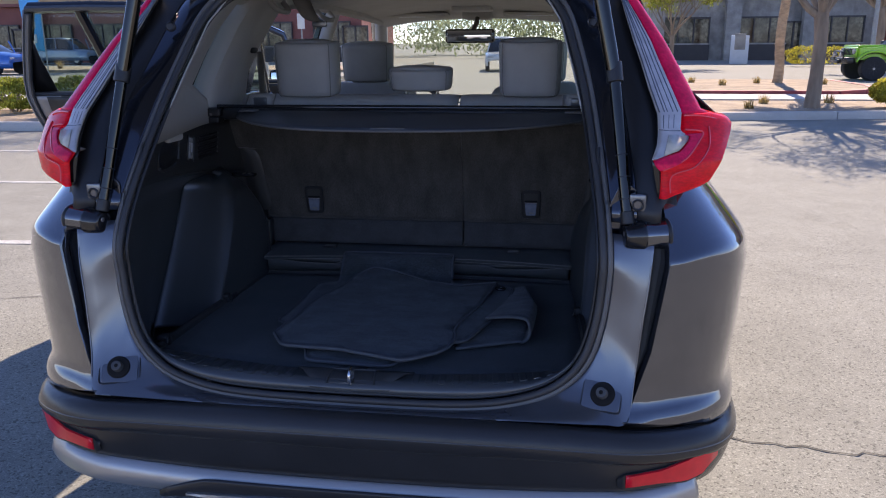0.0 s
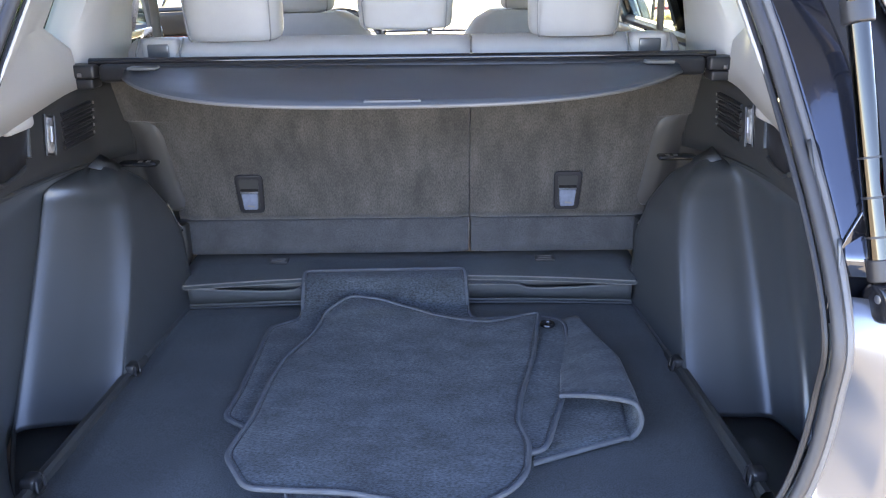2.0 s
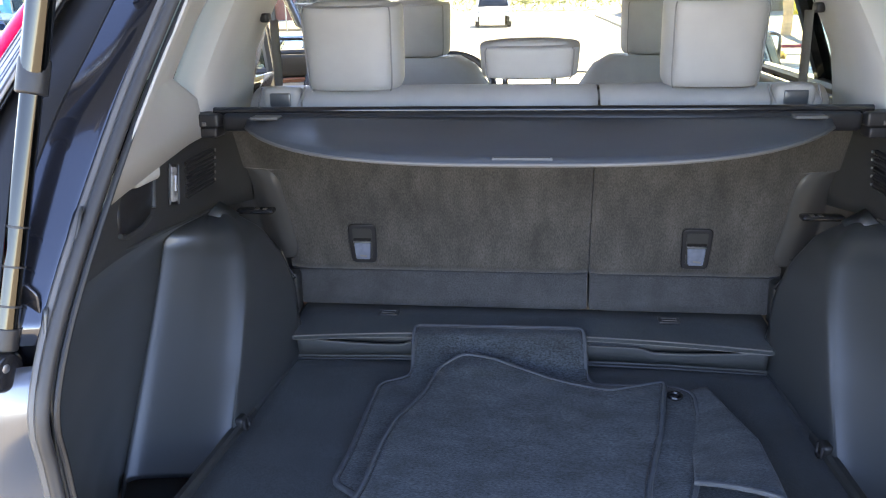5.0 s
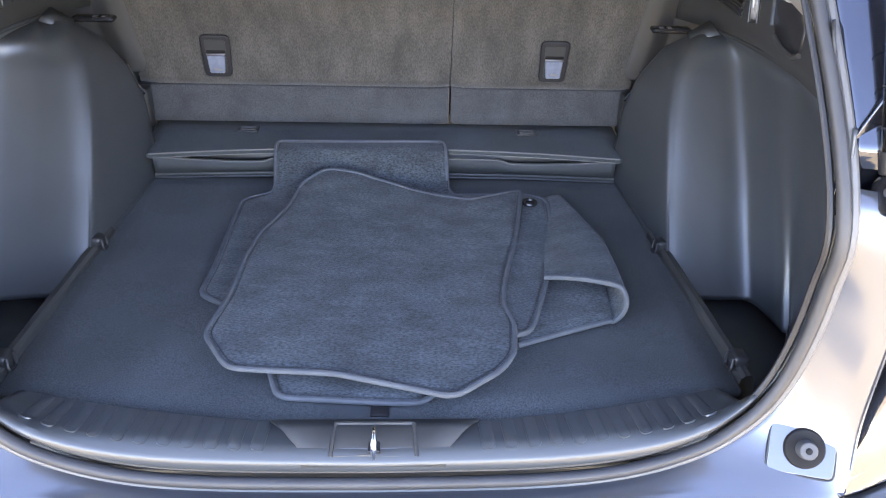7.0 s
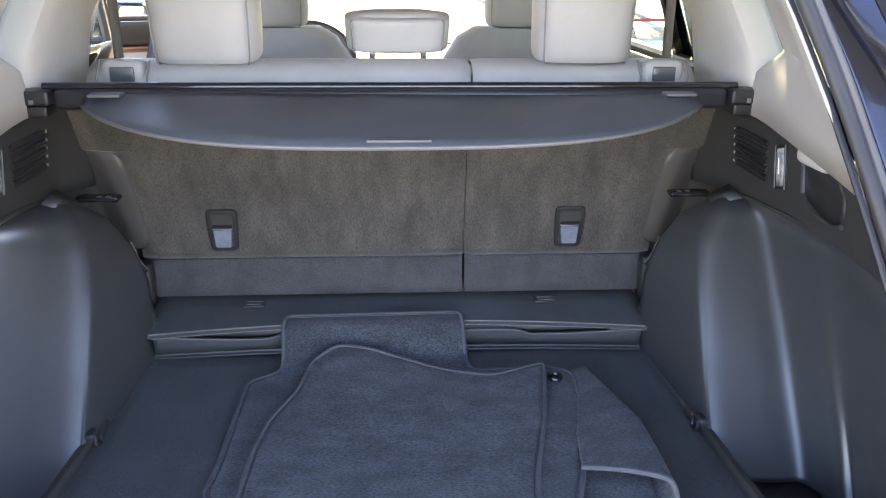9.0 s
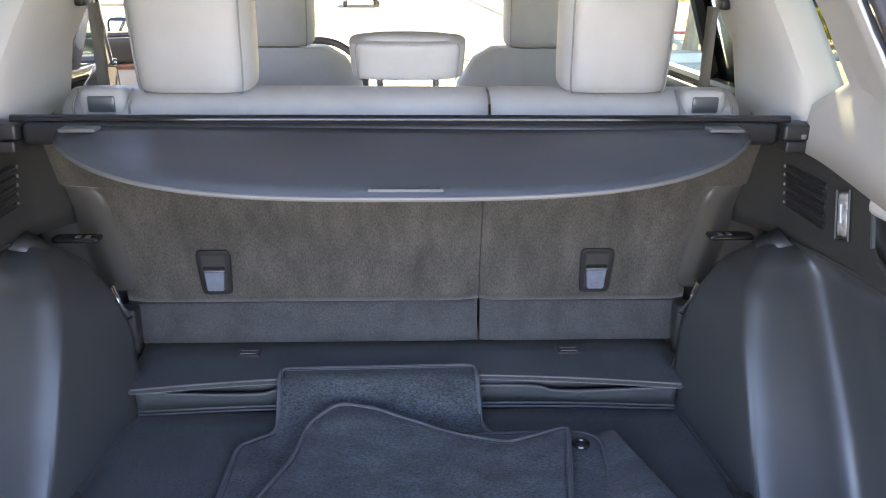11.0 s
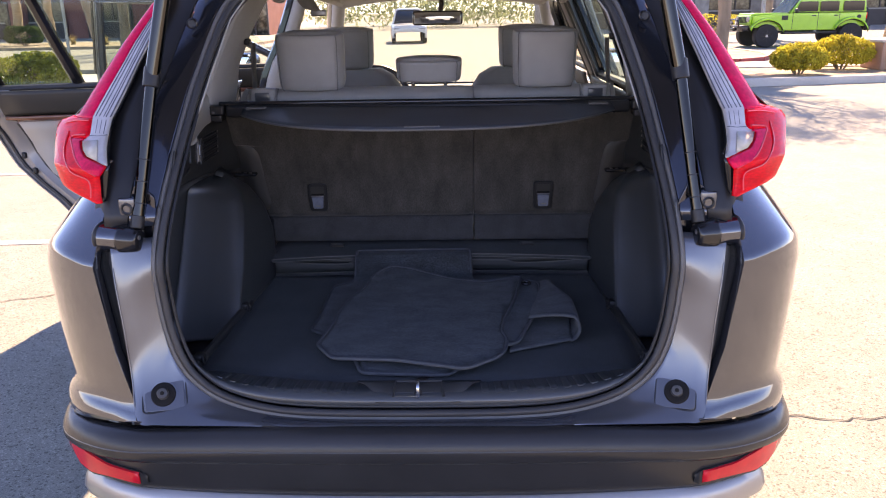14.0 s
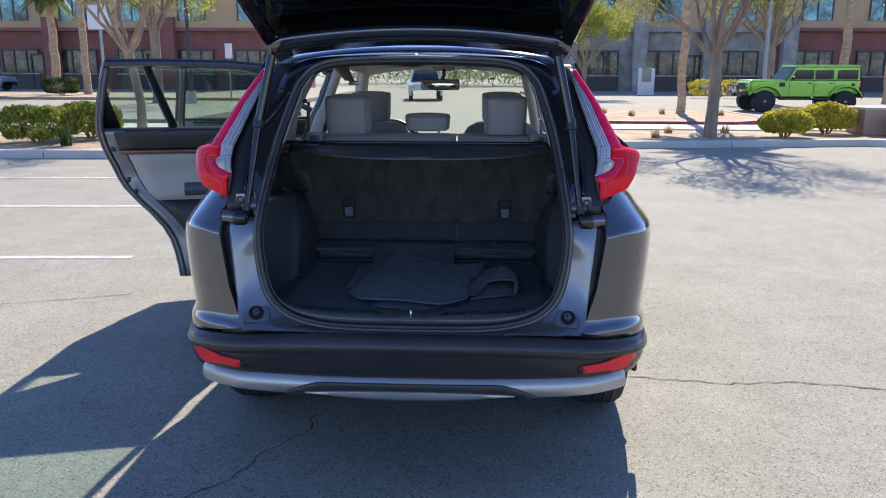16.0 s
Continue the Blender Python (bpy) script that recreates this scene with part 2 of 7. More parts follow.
def tube(pts, r, seg=10, closed=False, bm=None, squash=1.0, caps=True):
    """A round bar along points; r one radius or one a point."""
    bm = bm or bmesh.new()
    p = [Vector(q) for q in pts]
    n = len(p)
    up, rows = None, []
    for i, q in enumerate(p):
        d = (p[(i + 1) % n] - p[i - 1]) if closed or 0 < i < n - 1 else (p[1] - p[0] if i == 0 else p[-1] - p[-2])
        d.normalize()
        if up is None:
            up = Vector((0, 0, 1)) if abs(d.z) < 0.9 else Vector((1, 0, 0))
        side = d.cross(up).normalized()
        up = side.cross(d).normalized()
        rr = r[i] if isinstance(r, (list, tuple)) else r
        rows.append([q + (side * math.cos(a) + up * math.sin(a) * squash) * rr for a in [2 * math.pi * k / seg for k in range(seg)]])
    if closed:
        rows.append(rows[0])
    surf(rows, bm, closed=True)
    if caps and not closed:
        bm.verts.ensure_lookup_table()
        for row in (rows[0], rows[-1]):
            try:
                bm.faces.new([bm.verts.new(v) for v in row])
            except ValueError:
                pass
    bmesh.ops.remove_doubles(bm, verts=bm.verts, dist=1e-6)
    return bm


def plate(poly, m, thick, bm=None):
    """A flat plate: outline in the local x, y plane of m, pulled along its z."""
    bm = bm or bmesh.new()
    a = [bm.verts.new(m @ Vector((x, y, 0))) for x, y in poly]
    b = [bm.verts.new(m @ Vector((x, y, thick))) for x, y in poly]
    bm.faces.new(a[::-1])
    bm.faces.new(b)
    for i in range(len(a)):
        j = (i + 1) % len(a)
        bm.faces.new([a[i], a[j], b[j], b[i]])
    return bm


def lerp(table, v):
    """A value from rows of (key, value)."""
    if v <= table[0][0]:
        return table[0][1]
    for (a, x), (b, y) in zip(table, table[1:]):
        if v <= b:
            t = (v - a) / (b - a)
            return x + (y - x) * t
    return table[-1][1]


def flip(pts, s):
    return [(s * p[0], p[1], p[2]) for p in pts]


def rounded(poly, r, n=4):
    """A flat outline with its corners rounded."""
    out, m = [], len(poly)
    for i in range(m):
        p, a, b = Vector(poly[i]), Vector(poly[i - 1]), Vector(poly[(i + 1) % m])
        da, db = (a - p), (b - p)
        ra, rb = min(r, da.length * 0.45), min(r, db.length * 0.45)
        s, e = p + da.normalized() * ra, p + db.normalized() * rb
        for k in range(n + 1):
            t = k / n
            out.append(((1 - t) ** 2 * s + 2 * t * (1 - t) * p + t * t * e)[:])
    return out

# ---- the car: body ----
car = thing("suv_car", "grey compact SUV with its tailgate and driver side doors standing open", "car")

RING = [(0, -0.012, 0.660), (0.2, -0.009, 0.661), (0.33, 0.0, 0.668), (0.43, 0.015, 0.690), (0.49, 0.028, 0.725), (0.525, 0.035, 0.772),
        (0.546, 0.042, 0.84), (0.557, 0.050, 0.92), (0.559, 0.056, 1.0), (0.548, 0.12, 1.12), (0.520, 0.25, 1.30), (0.496, 0.32, 1.40),
        (0.464, 0.385, 1.50), (0.430, 0.42, 1.55), (0.385, 0.44, 1.58), (0.30, 0.455, 1.597), (0.15, 0.462, 1.604), (0, 0.463, 1.606)]
OUTER = [(0, -0.046, 0.648), (0.2, -0.045, 0.648), (0.34, -0.044, 0.648), (0.46, -0.043, 0.649), (0.57, -0.040, 0.650), (0.618, -0.030, 0.655),
         (0.634, 0.006, 0.74), (0.645, 0.024, 0.85), (0.660, 0.045, 0.985), (0.664, 0.085, 1.13), (0.640, 0.19, 1.30), (0.616, 0.285, 1.40),
         (0.592, 0.38, 1.50), (0.575, 0.435, 1.56), (0.53, 0.47, 1.60), (0.42, 0.50, 1.628), (0.2, 0.515, 1.642), (0, 0.52, 1.645)]


def loop(half, n=5):
    r = smoothed(half, n)
    return [Vector(p) for p in r] + [Vector((-p.x, p.y, p.z)) for p in r[-2:0:-1]]


def outward(lp, d, dy=0.0):
    """The loop moved away from the middle of the opening."""
    out, n = [], len(lp)
    for i, p in enumerate(lp):
        t = (lp[(i + 1) % n] - lp[i - 1]).normalized()
        side = t.cross(Vector((0, -1, 0))).normalized()
        out.append(p + side * d + Vector((0, dy, 0)))
    return out


ring = loop(RING)
if outward(ring, 0.01)[0].z > ring[0].z:
    SGN = -1
else:
    SGN = 1
seal = part("tailgate_seal", tube(ring, 0.0085, 10, closed=True), RUBBER, car, "black rubber seal round the tailgate opening")
part("outer_lip", tube(outward(ring, SGN * 0.0145, 0.005), 0.0068, 8, closed=True), LIPG, seal, "thin outer lip, greyer than the seal")
part("inner_lip", tube(outward(ring, -SGN * 0.011, 0.012), 0.0045, 8, closed=True), SATINB, seal)

# painted flange between the seal and the outer panels
outer = loop(OUTER)
n_half = len(smoothed(OUTER, 5))
r3 = outward(ring, SGN * 0.017, 0.012)


def sill_dip(i):
    """How far the flange is pressed in behind the line from seal to edge."""
    return lerp([(0, -0.003), (9, -0.003), (16, 0.004), (21, 0.007), (25, 0.003), (29, 0.0), (33, 0.0)], i)


def flange_row(i):
    a, b, dip = r3[i], outer[i], sill_dip(i)
    lip = 0.006 * (1 - min(1.0, max(0.0, (i - 22) / 6)))
    return [a + Vector((0, -0.005 + 0.005 * (i > 26), 0)), a.lerp(b, 0.10) + Vector((0, dip * 0.5 - lip, 0)), a.lerp(b, 0.3) + Vector((0, dip * 0.9 - lip * 0.5, 0)), a.lerp(b, 0.5) + Vector((0, dip, 0)),
            a.lerp(b, 0.7) + Vector((0, dip * 0.85, 0)), a.lerp(b, 0.92) + Vector((0, dip * 0.35 - lip * 0.3, 0)), b + Vector((0, 0.002, 0)), b + Vector((0.001, 0.045, -0.012 * (i < 26)))]


rows = [flange_row(i) for i in range(0, 8 * 5 + 3)]
full = [[Vector((-p.x, p.y, p.z)) for p in r] for r in rows[:0:-1]] + rows
part("aperture_panel", surf(full), PAINT_IN, car, "bare grey painted sill and flanges round the tailgate opening", solid=0.004)
for s in (1, -1):
    rows = []
    for i in range(8 * 5 + 3, n_half):
        a, b = r3[i], outer[i]
        rows.append([a + Vector((0, -0.004, 0)), a.lerp(b, 0.10) + Vector((0, -0.006, 0)), a.lerp(b, 0.35) + Vector((0, -0.003, 0)), a.lerp(b, 0.60) + Vector((0, 0.003, 0)), a.lerp(b, 0.63) + Vector((0, 0.008, 0))])
    rows = [[Vector((s * p.x, p.y, p.z)) for p in r] for r in rows]
    # navy reflection on the flange comes from the darkened paint colour
    part("pillar_flange", surf(rows), PAINT_D, car, "painted flange of the rear pillar, its dark sky reflection put into the colour", solid=0.004)
    rows = []
    for i in range(8 * 5 + 3, 14 * 5):
        a, b = r3[i], outer[i]
        rows.append([a.lerp(b, 0.61) + Vector((0, 0.010, 0)), a.lerp(b, 0.64) + Vector((0, 0.002, 0)), a.lerp(b, 0.95), b + Vector((0.010, 0.004, 0)), b + Vector((lerp([(1.10, 0.012), (1.15, 0.050)], b.z), 0.012, 0))])
    rows = [[Vector((s * p.x, p.y, p.z)) for p in r] for r in rows]
    part("pillar_garnish", surf(rows), SATINB, car, "black plastic garnish between strut and lamp", solid=0.004)
    # dark gap beside the flange
    gap = [[(s * x, y, z), (s * (x + w), y + 0.02, z)] for x, y, z, w in ((0.622, 0.01, 0.652, 0.02), (0.64, 0.035, 0.75, 0.035), (0.652, 0.055, 0.86, 0.045), (0.664, 0.075, 0.99, 0.05), (0.668, 0.095, 1.06, 0.05), (0.67, 0.105, 1.13, 0.04))]
    part("panel_gap", surf(gap), UTRIM, car, "black gutter between flange and quarter panel", solid=0.006)
# folded outer edge of the flange
for s in (1, -1):
    part("flange_edge", tube([(s * outer[i].x, outer[i].y - 0.001, outer[i].z) for i in range(27, 41)], 0.0016, 6), PAINT_IN, car, "folded edge of the flange")
# rubber stops on their pads
for s in (1, -1):
    fr = [flange_row(i) for i in (20, 22, 24)]
    p0 = fr[1][3]
    nrm = (fr[2][3] - fr[0][3]).cross(fr[1][5] - fr[1][1]).normalized()
    nrm = nrm if nrm.y < 0 else -nrm
    p0 = p0 + Vector((0.013, 0.004, 0.006)) + nrm * 0.004
    p0, nrm = Vector((s * p0.x, p0.y, p0.z)), Vector((s * nrm.x, nrm.y, nrm.z))
    up = Vector((0, 0, 1)) - nrm * nrm.z
    up.normalize()
    mm = Matrix.Translation(p0) @ Matrix((up.cross(nrm), up, nrm)).transposed().to_4x4()
    br = part("stop_pad", plate(rounded([(-0.044, -0.036), (0.040, -0.036), (0.040, 0.044), (-0.044, 0.044)] if s > 0 else [(-0.040, -0.036), (0.044, -0.036), (0.044, 0.044), (-0.040, 0.044)], 0.010), mm, 0.0065), PAINT_IN, car, "painted pad of the tailgate stop", bevel=0.0015)
    sw = 0.002 * s
    seam = rounded([(-0.0455 + sw, -0.0375), (0.0455 - sw, -0.0375), (0.0435 - sw, 0.0455), (-0.0435 + sw, 0.0455)], 0.010)
    part("pad_seam", tube([mm @ Vector((x - sw, y, 0.0045)) for x, y in seam], 0.0014, 6, closed=True), SATINB, br, "dark seam round the pad")
    for nm, z0, z1, r0, r1, mt, lb in (("stop_cushion", 0.003, 0.012, 0.0280, 0.0255, CUSHION, "round black rubber cushion"), ("stop_pin", 0.010, 0.030, 0.0130, 0.0115, GREYP, "grey centre pin"), ("pin_tip", 0.028, 0.032, 0.005, 0.004, CUSHION, "")):
        b = cyl((0, 0, z0), (0, 0, z1), r0, r1, 24)
        bmesh.ops.transform(b, matrix=mm, verts=b.verts)
        part(nm, b, mt, br, lb, bevel=0.002)


# quarter panels
def half_width(y, z):
    w = lerp([(0.2, 0.90), (0.45, 0.915), (0.60, 0.93), (0.635, 0.934), (0.67, 0.918), (0.72, 0.925), (0.85, 0.938), (0.965, 0.945), (1.0, 0.937), (1.06, 0.89), (1.13, 0.835), (1.20, 0.80), (1.6, 0.62)], z)
    return w - 0.02 * max(0, y - 3.4) ** 2 - (0.012 * (1.4 - y) if y < 1.4 else 0)


CORNER = smoothed([(0.60, -0.020, 0), (0.668, 0.014, 0), (0.72, 0.040, 0), (0.76, 0.062, 0), (0.80, 0.090, 0), (0.84, 0.130, 0), (0.87, 0.178, 0), (0.895, 0.25, 0), (0.915, 0.36, 0), (0.926, 0.48, 0), (0.931, 0.62, 0)], 5)
CORNER = [(p.x, p.y) for p in CORNER]


def quarter_row(z):
    """Level line of the rounded corner, cut off along the slanting inner edge."""
    xi = lerp([(0.60, 0.606), (0.653, 0.622), (0.80, 0.668), (0.99, 0.697), (1.06, 0.692), (1.14, 0.676)], z)
    xe = half_width(0.6, z)
    ledge = min(1.0, max(0.0, (0.684 - z) / 0.034))
    def at(x):
        crease = 0.992 + 0.22 * min(0.12, max(0.0, x - 0.70))
        return lerp(CORNER, 0.60 + (x - 0.60) * (0.931 - 0.60) / (xe - 0.60)) + 0.60 * max(0.0, z - crease) - 0.022 * ledge
    out = [(xi - 0.012, at(xi) + 0.05, z), (xi - 0.006, at(xi) + 0.012, z), (xi, at(xi) + 0.001, z)]
    for k in range(1, 19):
        a = math.pi / 2 * k / 18
        x = xi + (xe - xi) * math.sin(a) ** 0.9
        out.append((x, at(x), z))
    return out


ZS = [0.602, 0.615, 0.63, 0.64, 0.652, 0.665, 0.68, 0.70, 0.74, 0.80, 0.86, 0.91, 0.94, 0.96, 0.975, 0.984, 0.992, 1.0, 1.008, 1.016, 1.024, 1.035, 1.05, 1.07, 1.10, 1.125, 1.145, 1.16]
ARCH = (0.95, 0.37, 0.405)
for s in (1, -1):
    rows = []
    for z in ZS:
        row = quarter_row(max(z, 0.62) if z < 0.62 else z)
        row = [(x, y, z) for x, y, _ in row]
        if z < 0.653:
            row = [(x, y, max(z, 0.653 - 0.055 * min(1, max(0, (x - 0.62) / 0.27)))) for x, y, _ in row]
        rows.append(flip(row, s))
    part("quarter_panel", surf(rows), PAINT, car, "rounded grey metallic rear quarter panel", solid=0.004)
    # side of the rear quarter with the wheel arch cut out
    bm = bmesh.new()
    ys = [0.62 + 0.05 * i for i in range(21)]
    zs = [0.33, 0.40, 0.47, 0.54, 0.602, 0.64, 0.67, 0.70, 0.74, 0.80, 0.86, 0.91, 0.935, 0.95, 0.965, 0.985, 1.02, 1.06, 1.10, 1.138]
    pts = [[(s * half_width(y, z), y, z) for y in ys] for z in zs]
    surf(pts, bm)
    kill = [f for f in bm.faces if (Vector((f.calc_center_median().y, f.calc_center_median().z)) - Vector(ARCH[:2])).length < ARCH[2]
            or (f.calc_center_median().z < 0.6 and f.calc_center_median().y < 0.75)]
    bmesh.ops.delete(bm, geom=kill, context="FACES")
    for v in bm.verts:
        d = Vector((v.co.y - ARCH[0], v.co.z - ARCH[1]))
        if ARCH[2] - 0.02 < d.length < ARCH[2] + 0.035 and v.is_boundary and 0.62 < v.co.y < 1.5:
            d = d.normalized() * (ARCH[2] + 0.005)
            v.co.y, v.co.z = ARCH[0] + d.x, ARCH[1] + d.y
    part("rear_side_panel", bm, PAINT, car, solid=0.004)
    # wheel arch moulding and inner liner
    arc = [(s * (half_width(1, 0.6) + 0.004), ARCH[0] + math.cos(radians(a)) * ARCH[2], ARCH[1] + math.sin(radians(a)) * ARCH[2]) for a in range(-10, 191, 8)]
    part("arch_moulding", tube(arc, 0.026, 8, squash=0.6), BUMPER, car, "black plastic wheel arch moulding")
    lin = [[(s * x, p[1], p[2]) for x in (0.90, 0.62)] for p in arc]
    part("arch_liner", surf(lin), SATINB, car, solid=0.006)

# ---- rear bumper ----
PLAN = [(0, -0.082), (0.15, -0.081), (0.3, -0.077), (0.45, -0.069), (0.56, -0.060), (0.63, -0.050), (0.70, -0.026), (0.76, 0.008), (0.80, 0.038), (0.835, 0.072), (0.865, 0.12), (0.887, 0.18), (0.902, 0.26), (0.912, 0.38), (0.918, 0.54)]


def lofted(profile, x0=-1, x1=1, plan=PLAN):
    """Rows of a bumper band: profile of (out, z) along the plan."""
    half = smoothed([(x, y, 0) for x, y in plan], 4)
    line = [Vector((-p.x, p.y, 0)) for p in half[:0:-1]] + half
    rows = []
    for i, p in enumerate(line):
        if not x0 <= p.x <= x1:
            continue
        t = (line[min(i + 1, len(line) - 1)] - line[max(i - 1, 0)]).normalized()
        nrm = Vector((t.y, -t.x, 0))
        rows.append([(p + nrm * o + Vector((0, 0, z + drop * min(1, (abs(p.x) / 0.9) ** 3))))[:] for o, z, drop in profile])
    return rows


bumper = part("rear_bumper", surf(lofted([(-0.045, 0.645, -0.05), (-0.030, 0.646, -0.05), (-0.016, 0.643, -0.05), (-0.004, 0.632, -0.05), (0.004, 0.608, -0.045), (0.006, 0.592, -0.04), (0.002, 0.580, -0.035),
                          (-0.004, 0.574, -0.033), (-0.006, 0.55, -0.03), (-0.012, 0.51, -0.01), (-0.022, 0.478, 0.0), (-0.045, 0.46, 0.0)])), BUMPER, car, "black unpainted plastic rear bumper", solid=0.005)
# highlights along the bumper edges, put in as thin strips of lighter plastic
for o, z, d, nm in ((0.0052, 0.607, -0.045, "ledge_line"), (-0.0005, 0.577, -0.034, "lower_line")):
    part(nm, tube([r[0] for r in lofted([(o, z, d)])], 0.0022, 6), LTRIM, bumper, "moulded edge line, its highlight put in as a lighter strip")
sk = []
for r in lofted([(-0.026, 0.486, 0.02), (-0.014, 0.482, 0.02), (-0.004, 0.468, 0.018), (0.002, 0.447, 0.014), (-0.006, 0.425, 0.01), (-0.030, 0.408, 0.02), (-0.08, 0.398, 0.04)], -0.80, 0.80):
    sk.append(r)
part("skid_garnish", surf(sk), SILVER, bumper, "silver garnish along the lower bumper", solid=0.004)
rec = []
for r in lofted([(0.004, 0.472, 0), (0.006, 0.466, 0), (0.007, 0.445, 0), (0.004, 0.425, 0), (-0.016, 0.410, 0)], -0.47, 0.47):
    k = min(1.0, max(0.0, (0.47 - abs(r[0][0])) / 0.14)) ** 0.6
    low = r[-1][2]
    rec.append([(p[0], p[1], low + (p[2] - low) * max(0.03, k)) for p in r])
part("garnish_recess", surf(rec), BUMPER, bumper, "dark recess in the silver garnish", solid=0.003)
pan = []
for r in lofted([(0.007, 0.446, 0), (0.015, 0.442, 0), (0.016, 0.430, 0), (0.012, 0.418, 0), (-0.012, 0.400, 0)], -0.39, 0.39):
    k = 1 - (abs(r[0][0]) / 0.40) ** 2.5
    pan.append([(p[0], p[1], 0.432 + (p[2] - 0.432) * max(0.06, k)) for p in r])
part("skid_centre", surf(pan), SILVER, bumper, "raised centre of the silver garnish", solid=0.003)
for s in (1, -1):
    # red reflector set into the corner
    top = [(0.622, 0.555), (0.70, 0.562), (0.77, 0.575), (0.83, 0.592)]
    bot = [(0.626, 0.530), (0.70, 0.533), (0.755, 0.524), (0.795, 0.528), (0.828, 0.556)]
    rows = []
    for k in range(13):
        x = 0.622 + (0.832 - 0.622) * k / 12
        zt, zb = lerp(top, x) - 0.018, lerp(bot, x) - 0.018
        y = lerp(PLAN, x) - 0.001
        rows.append([(s * (x - 0.004), y + 0.018, zt + 0.006), (s * x, y - 0.004, zt), (s * x, y - 0.002, (zt + zb) / 2), (s * x, y + 0.001, zb), (s * (x - 0.004), y + 0.02, zb - 0.006)])
    part("reflector", surf(rows), REFL, bumper, "red bumper reflector", solid=0.006)
    rows = []
    for k in range(15):
        x = 0.604 + (0.842 - 0.604) * k / 14
        zt, zb = lerp([(0.604, 0.540)] + top, x) - 0.012, lerp([(0.604, 0.536), (0.622, 0.526)] + bot[1:], x) - 0.026
        y = lerp(PLAN, x) + 0.006
        rows.append([(s * x, y + 0.012, zt), (s * x, y - 0.007, zt - 0.002), (s * x, y - 0.005, (zt + zb) / 2), (s * x, y - 0.004, zb + 0.002), (s * x, y + 0.016, zb)])
    part("reflector_surround", surf(rows), BUMPER, bumper, "dark recess round the reflector", solid=0.004)
under = [[(x, y, z) for x in (-0.72, -0.3, 0.3, 0.72)] for y, z in ((0.30, 0.36), (0.45, 0.33), (0.6, 0.30), (1.6, 0.24), (3.2, 0.22), (4.2, 0.26))]
part("underbody", surf(under), SATINB, car, solid=0.03)


# ---- tail lamps ----
def lamp_in(z):
    return lerp([(1.10, 0.678), (1.13, 0.672), (1.21, 0.651), (1.30, 0.645), (1.57, 0.592)], z)


def lamp_y(x, z):
    d = max(0, x - lamp_in(z))
    return 0.062 + max(0, z - 1.2) * 0.95 + 2.2 * d * d + 0.25 * d


RED_OUT = [(1.126, 0.680), (1.134, 0.700), (1.148, 0.751), (1.158, 0.776), (1.185, 0.796), (1.22, 0.818), (1.25, 0.834), (1.268, 0.840), (1.280, 0.830), (1.288, 0.800), (1.298, 0.766), (1.339, 0.746), (1.399, 0.716), (1.449, 0.690), (1.50, 0.658), (1.542, 0.632), (1.575, 0.612)]
MID = [(1.126, 0.670), (1.183, 0.669), (1.195, 0.657), (1.206, 0.652), (1.212, 0.673), (1.221, 0.710), (1.237, 0.728), (1.250, 0.735), (1.256, 0.717), (1.262, 0.714), (1.296, 0.720), (1.342, 0.702), (1.401, 0.677), (1.45, 0.658), (1.50, 0.632), (1.545, 0.605), (1.575, 0.598)]
BAND = [(1.185, 0.672), (1.206, 0.720), (1.239, 0.755), (1.256, 0.764)]
INN = [(1.126, 0.668), (1.206, 0.650), (1.236, 0.662), (1.257, 0.665), (1.294, 0.666), (1.345, 0.649), (1.402, 0.633), (1.45, 0.618), (1.50, 0.604), (1.558, 0.590), (1.575, 0.587)]


def band(f0, f1, z0, z1, nz, nx, s, out=0.0, ends=True):
    rows = []
    for i in range(nz + 1):
        z = z0 + (z1 - z0) * i / nz
        a, b = lerp(f0, z), lerp(f1, z)
        row = []
        for k in range(nx + 1):
            x = a + (b - a) * k / nx
            e = out * math.sin(math.pi * min(1, max(0, k / nx))) ** 0.5 if ends else out
            row.append((s * x, lamp_y(x, z) - e, z))
        b2 = lerp(f1, z)
        row.append((s * (b2 + 0.004), lamp_y(b2, z) + 0.05, z))
        rows.append(row)
    return rows


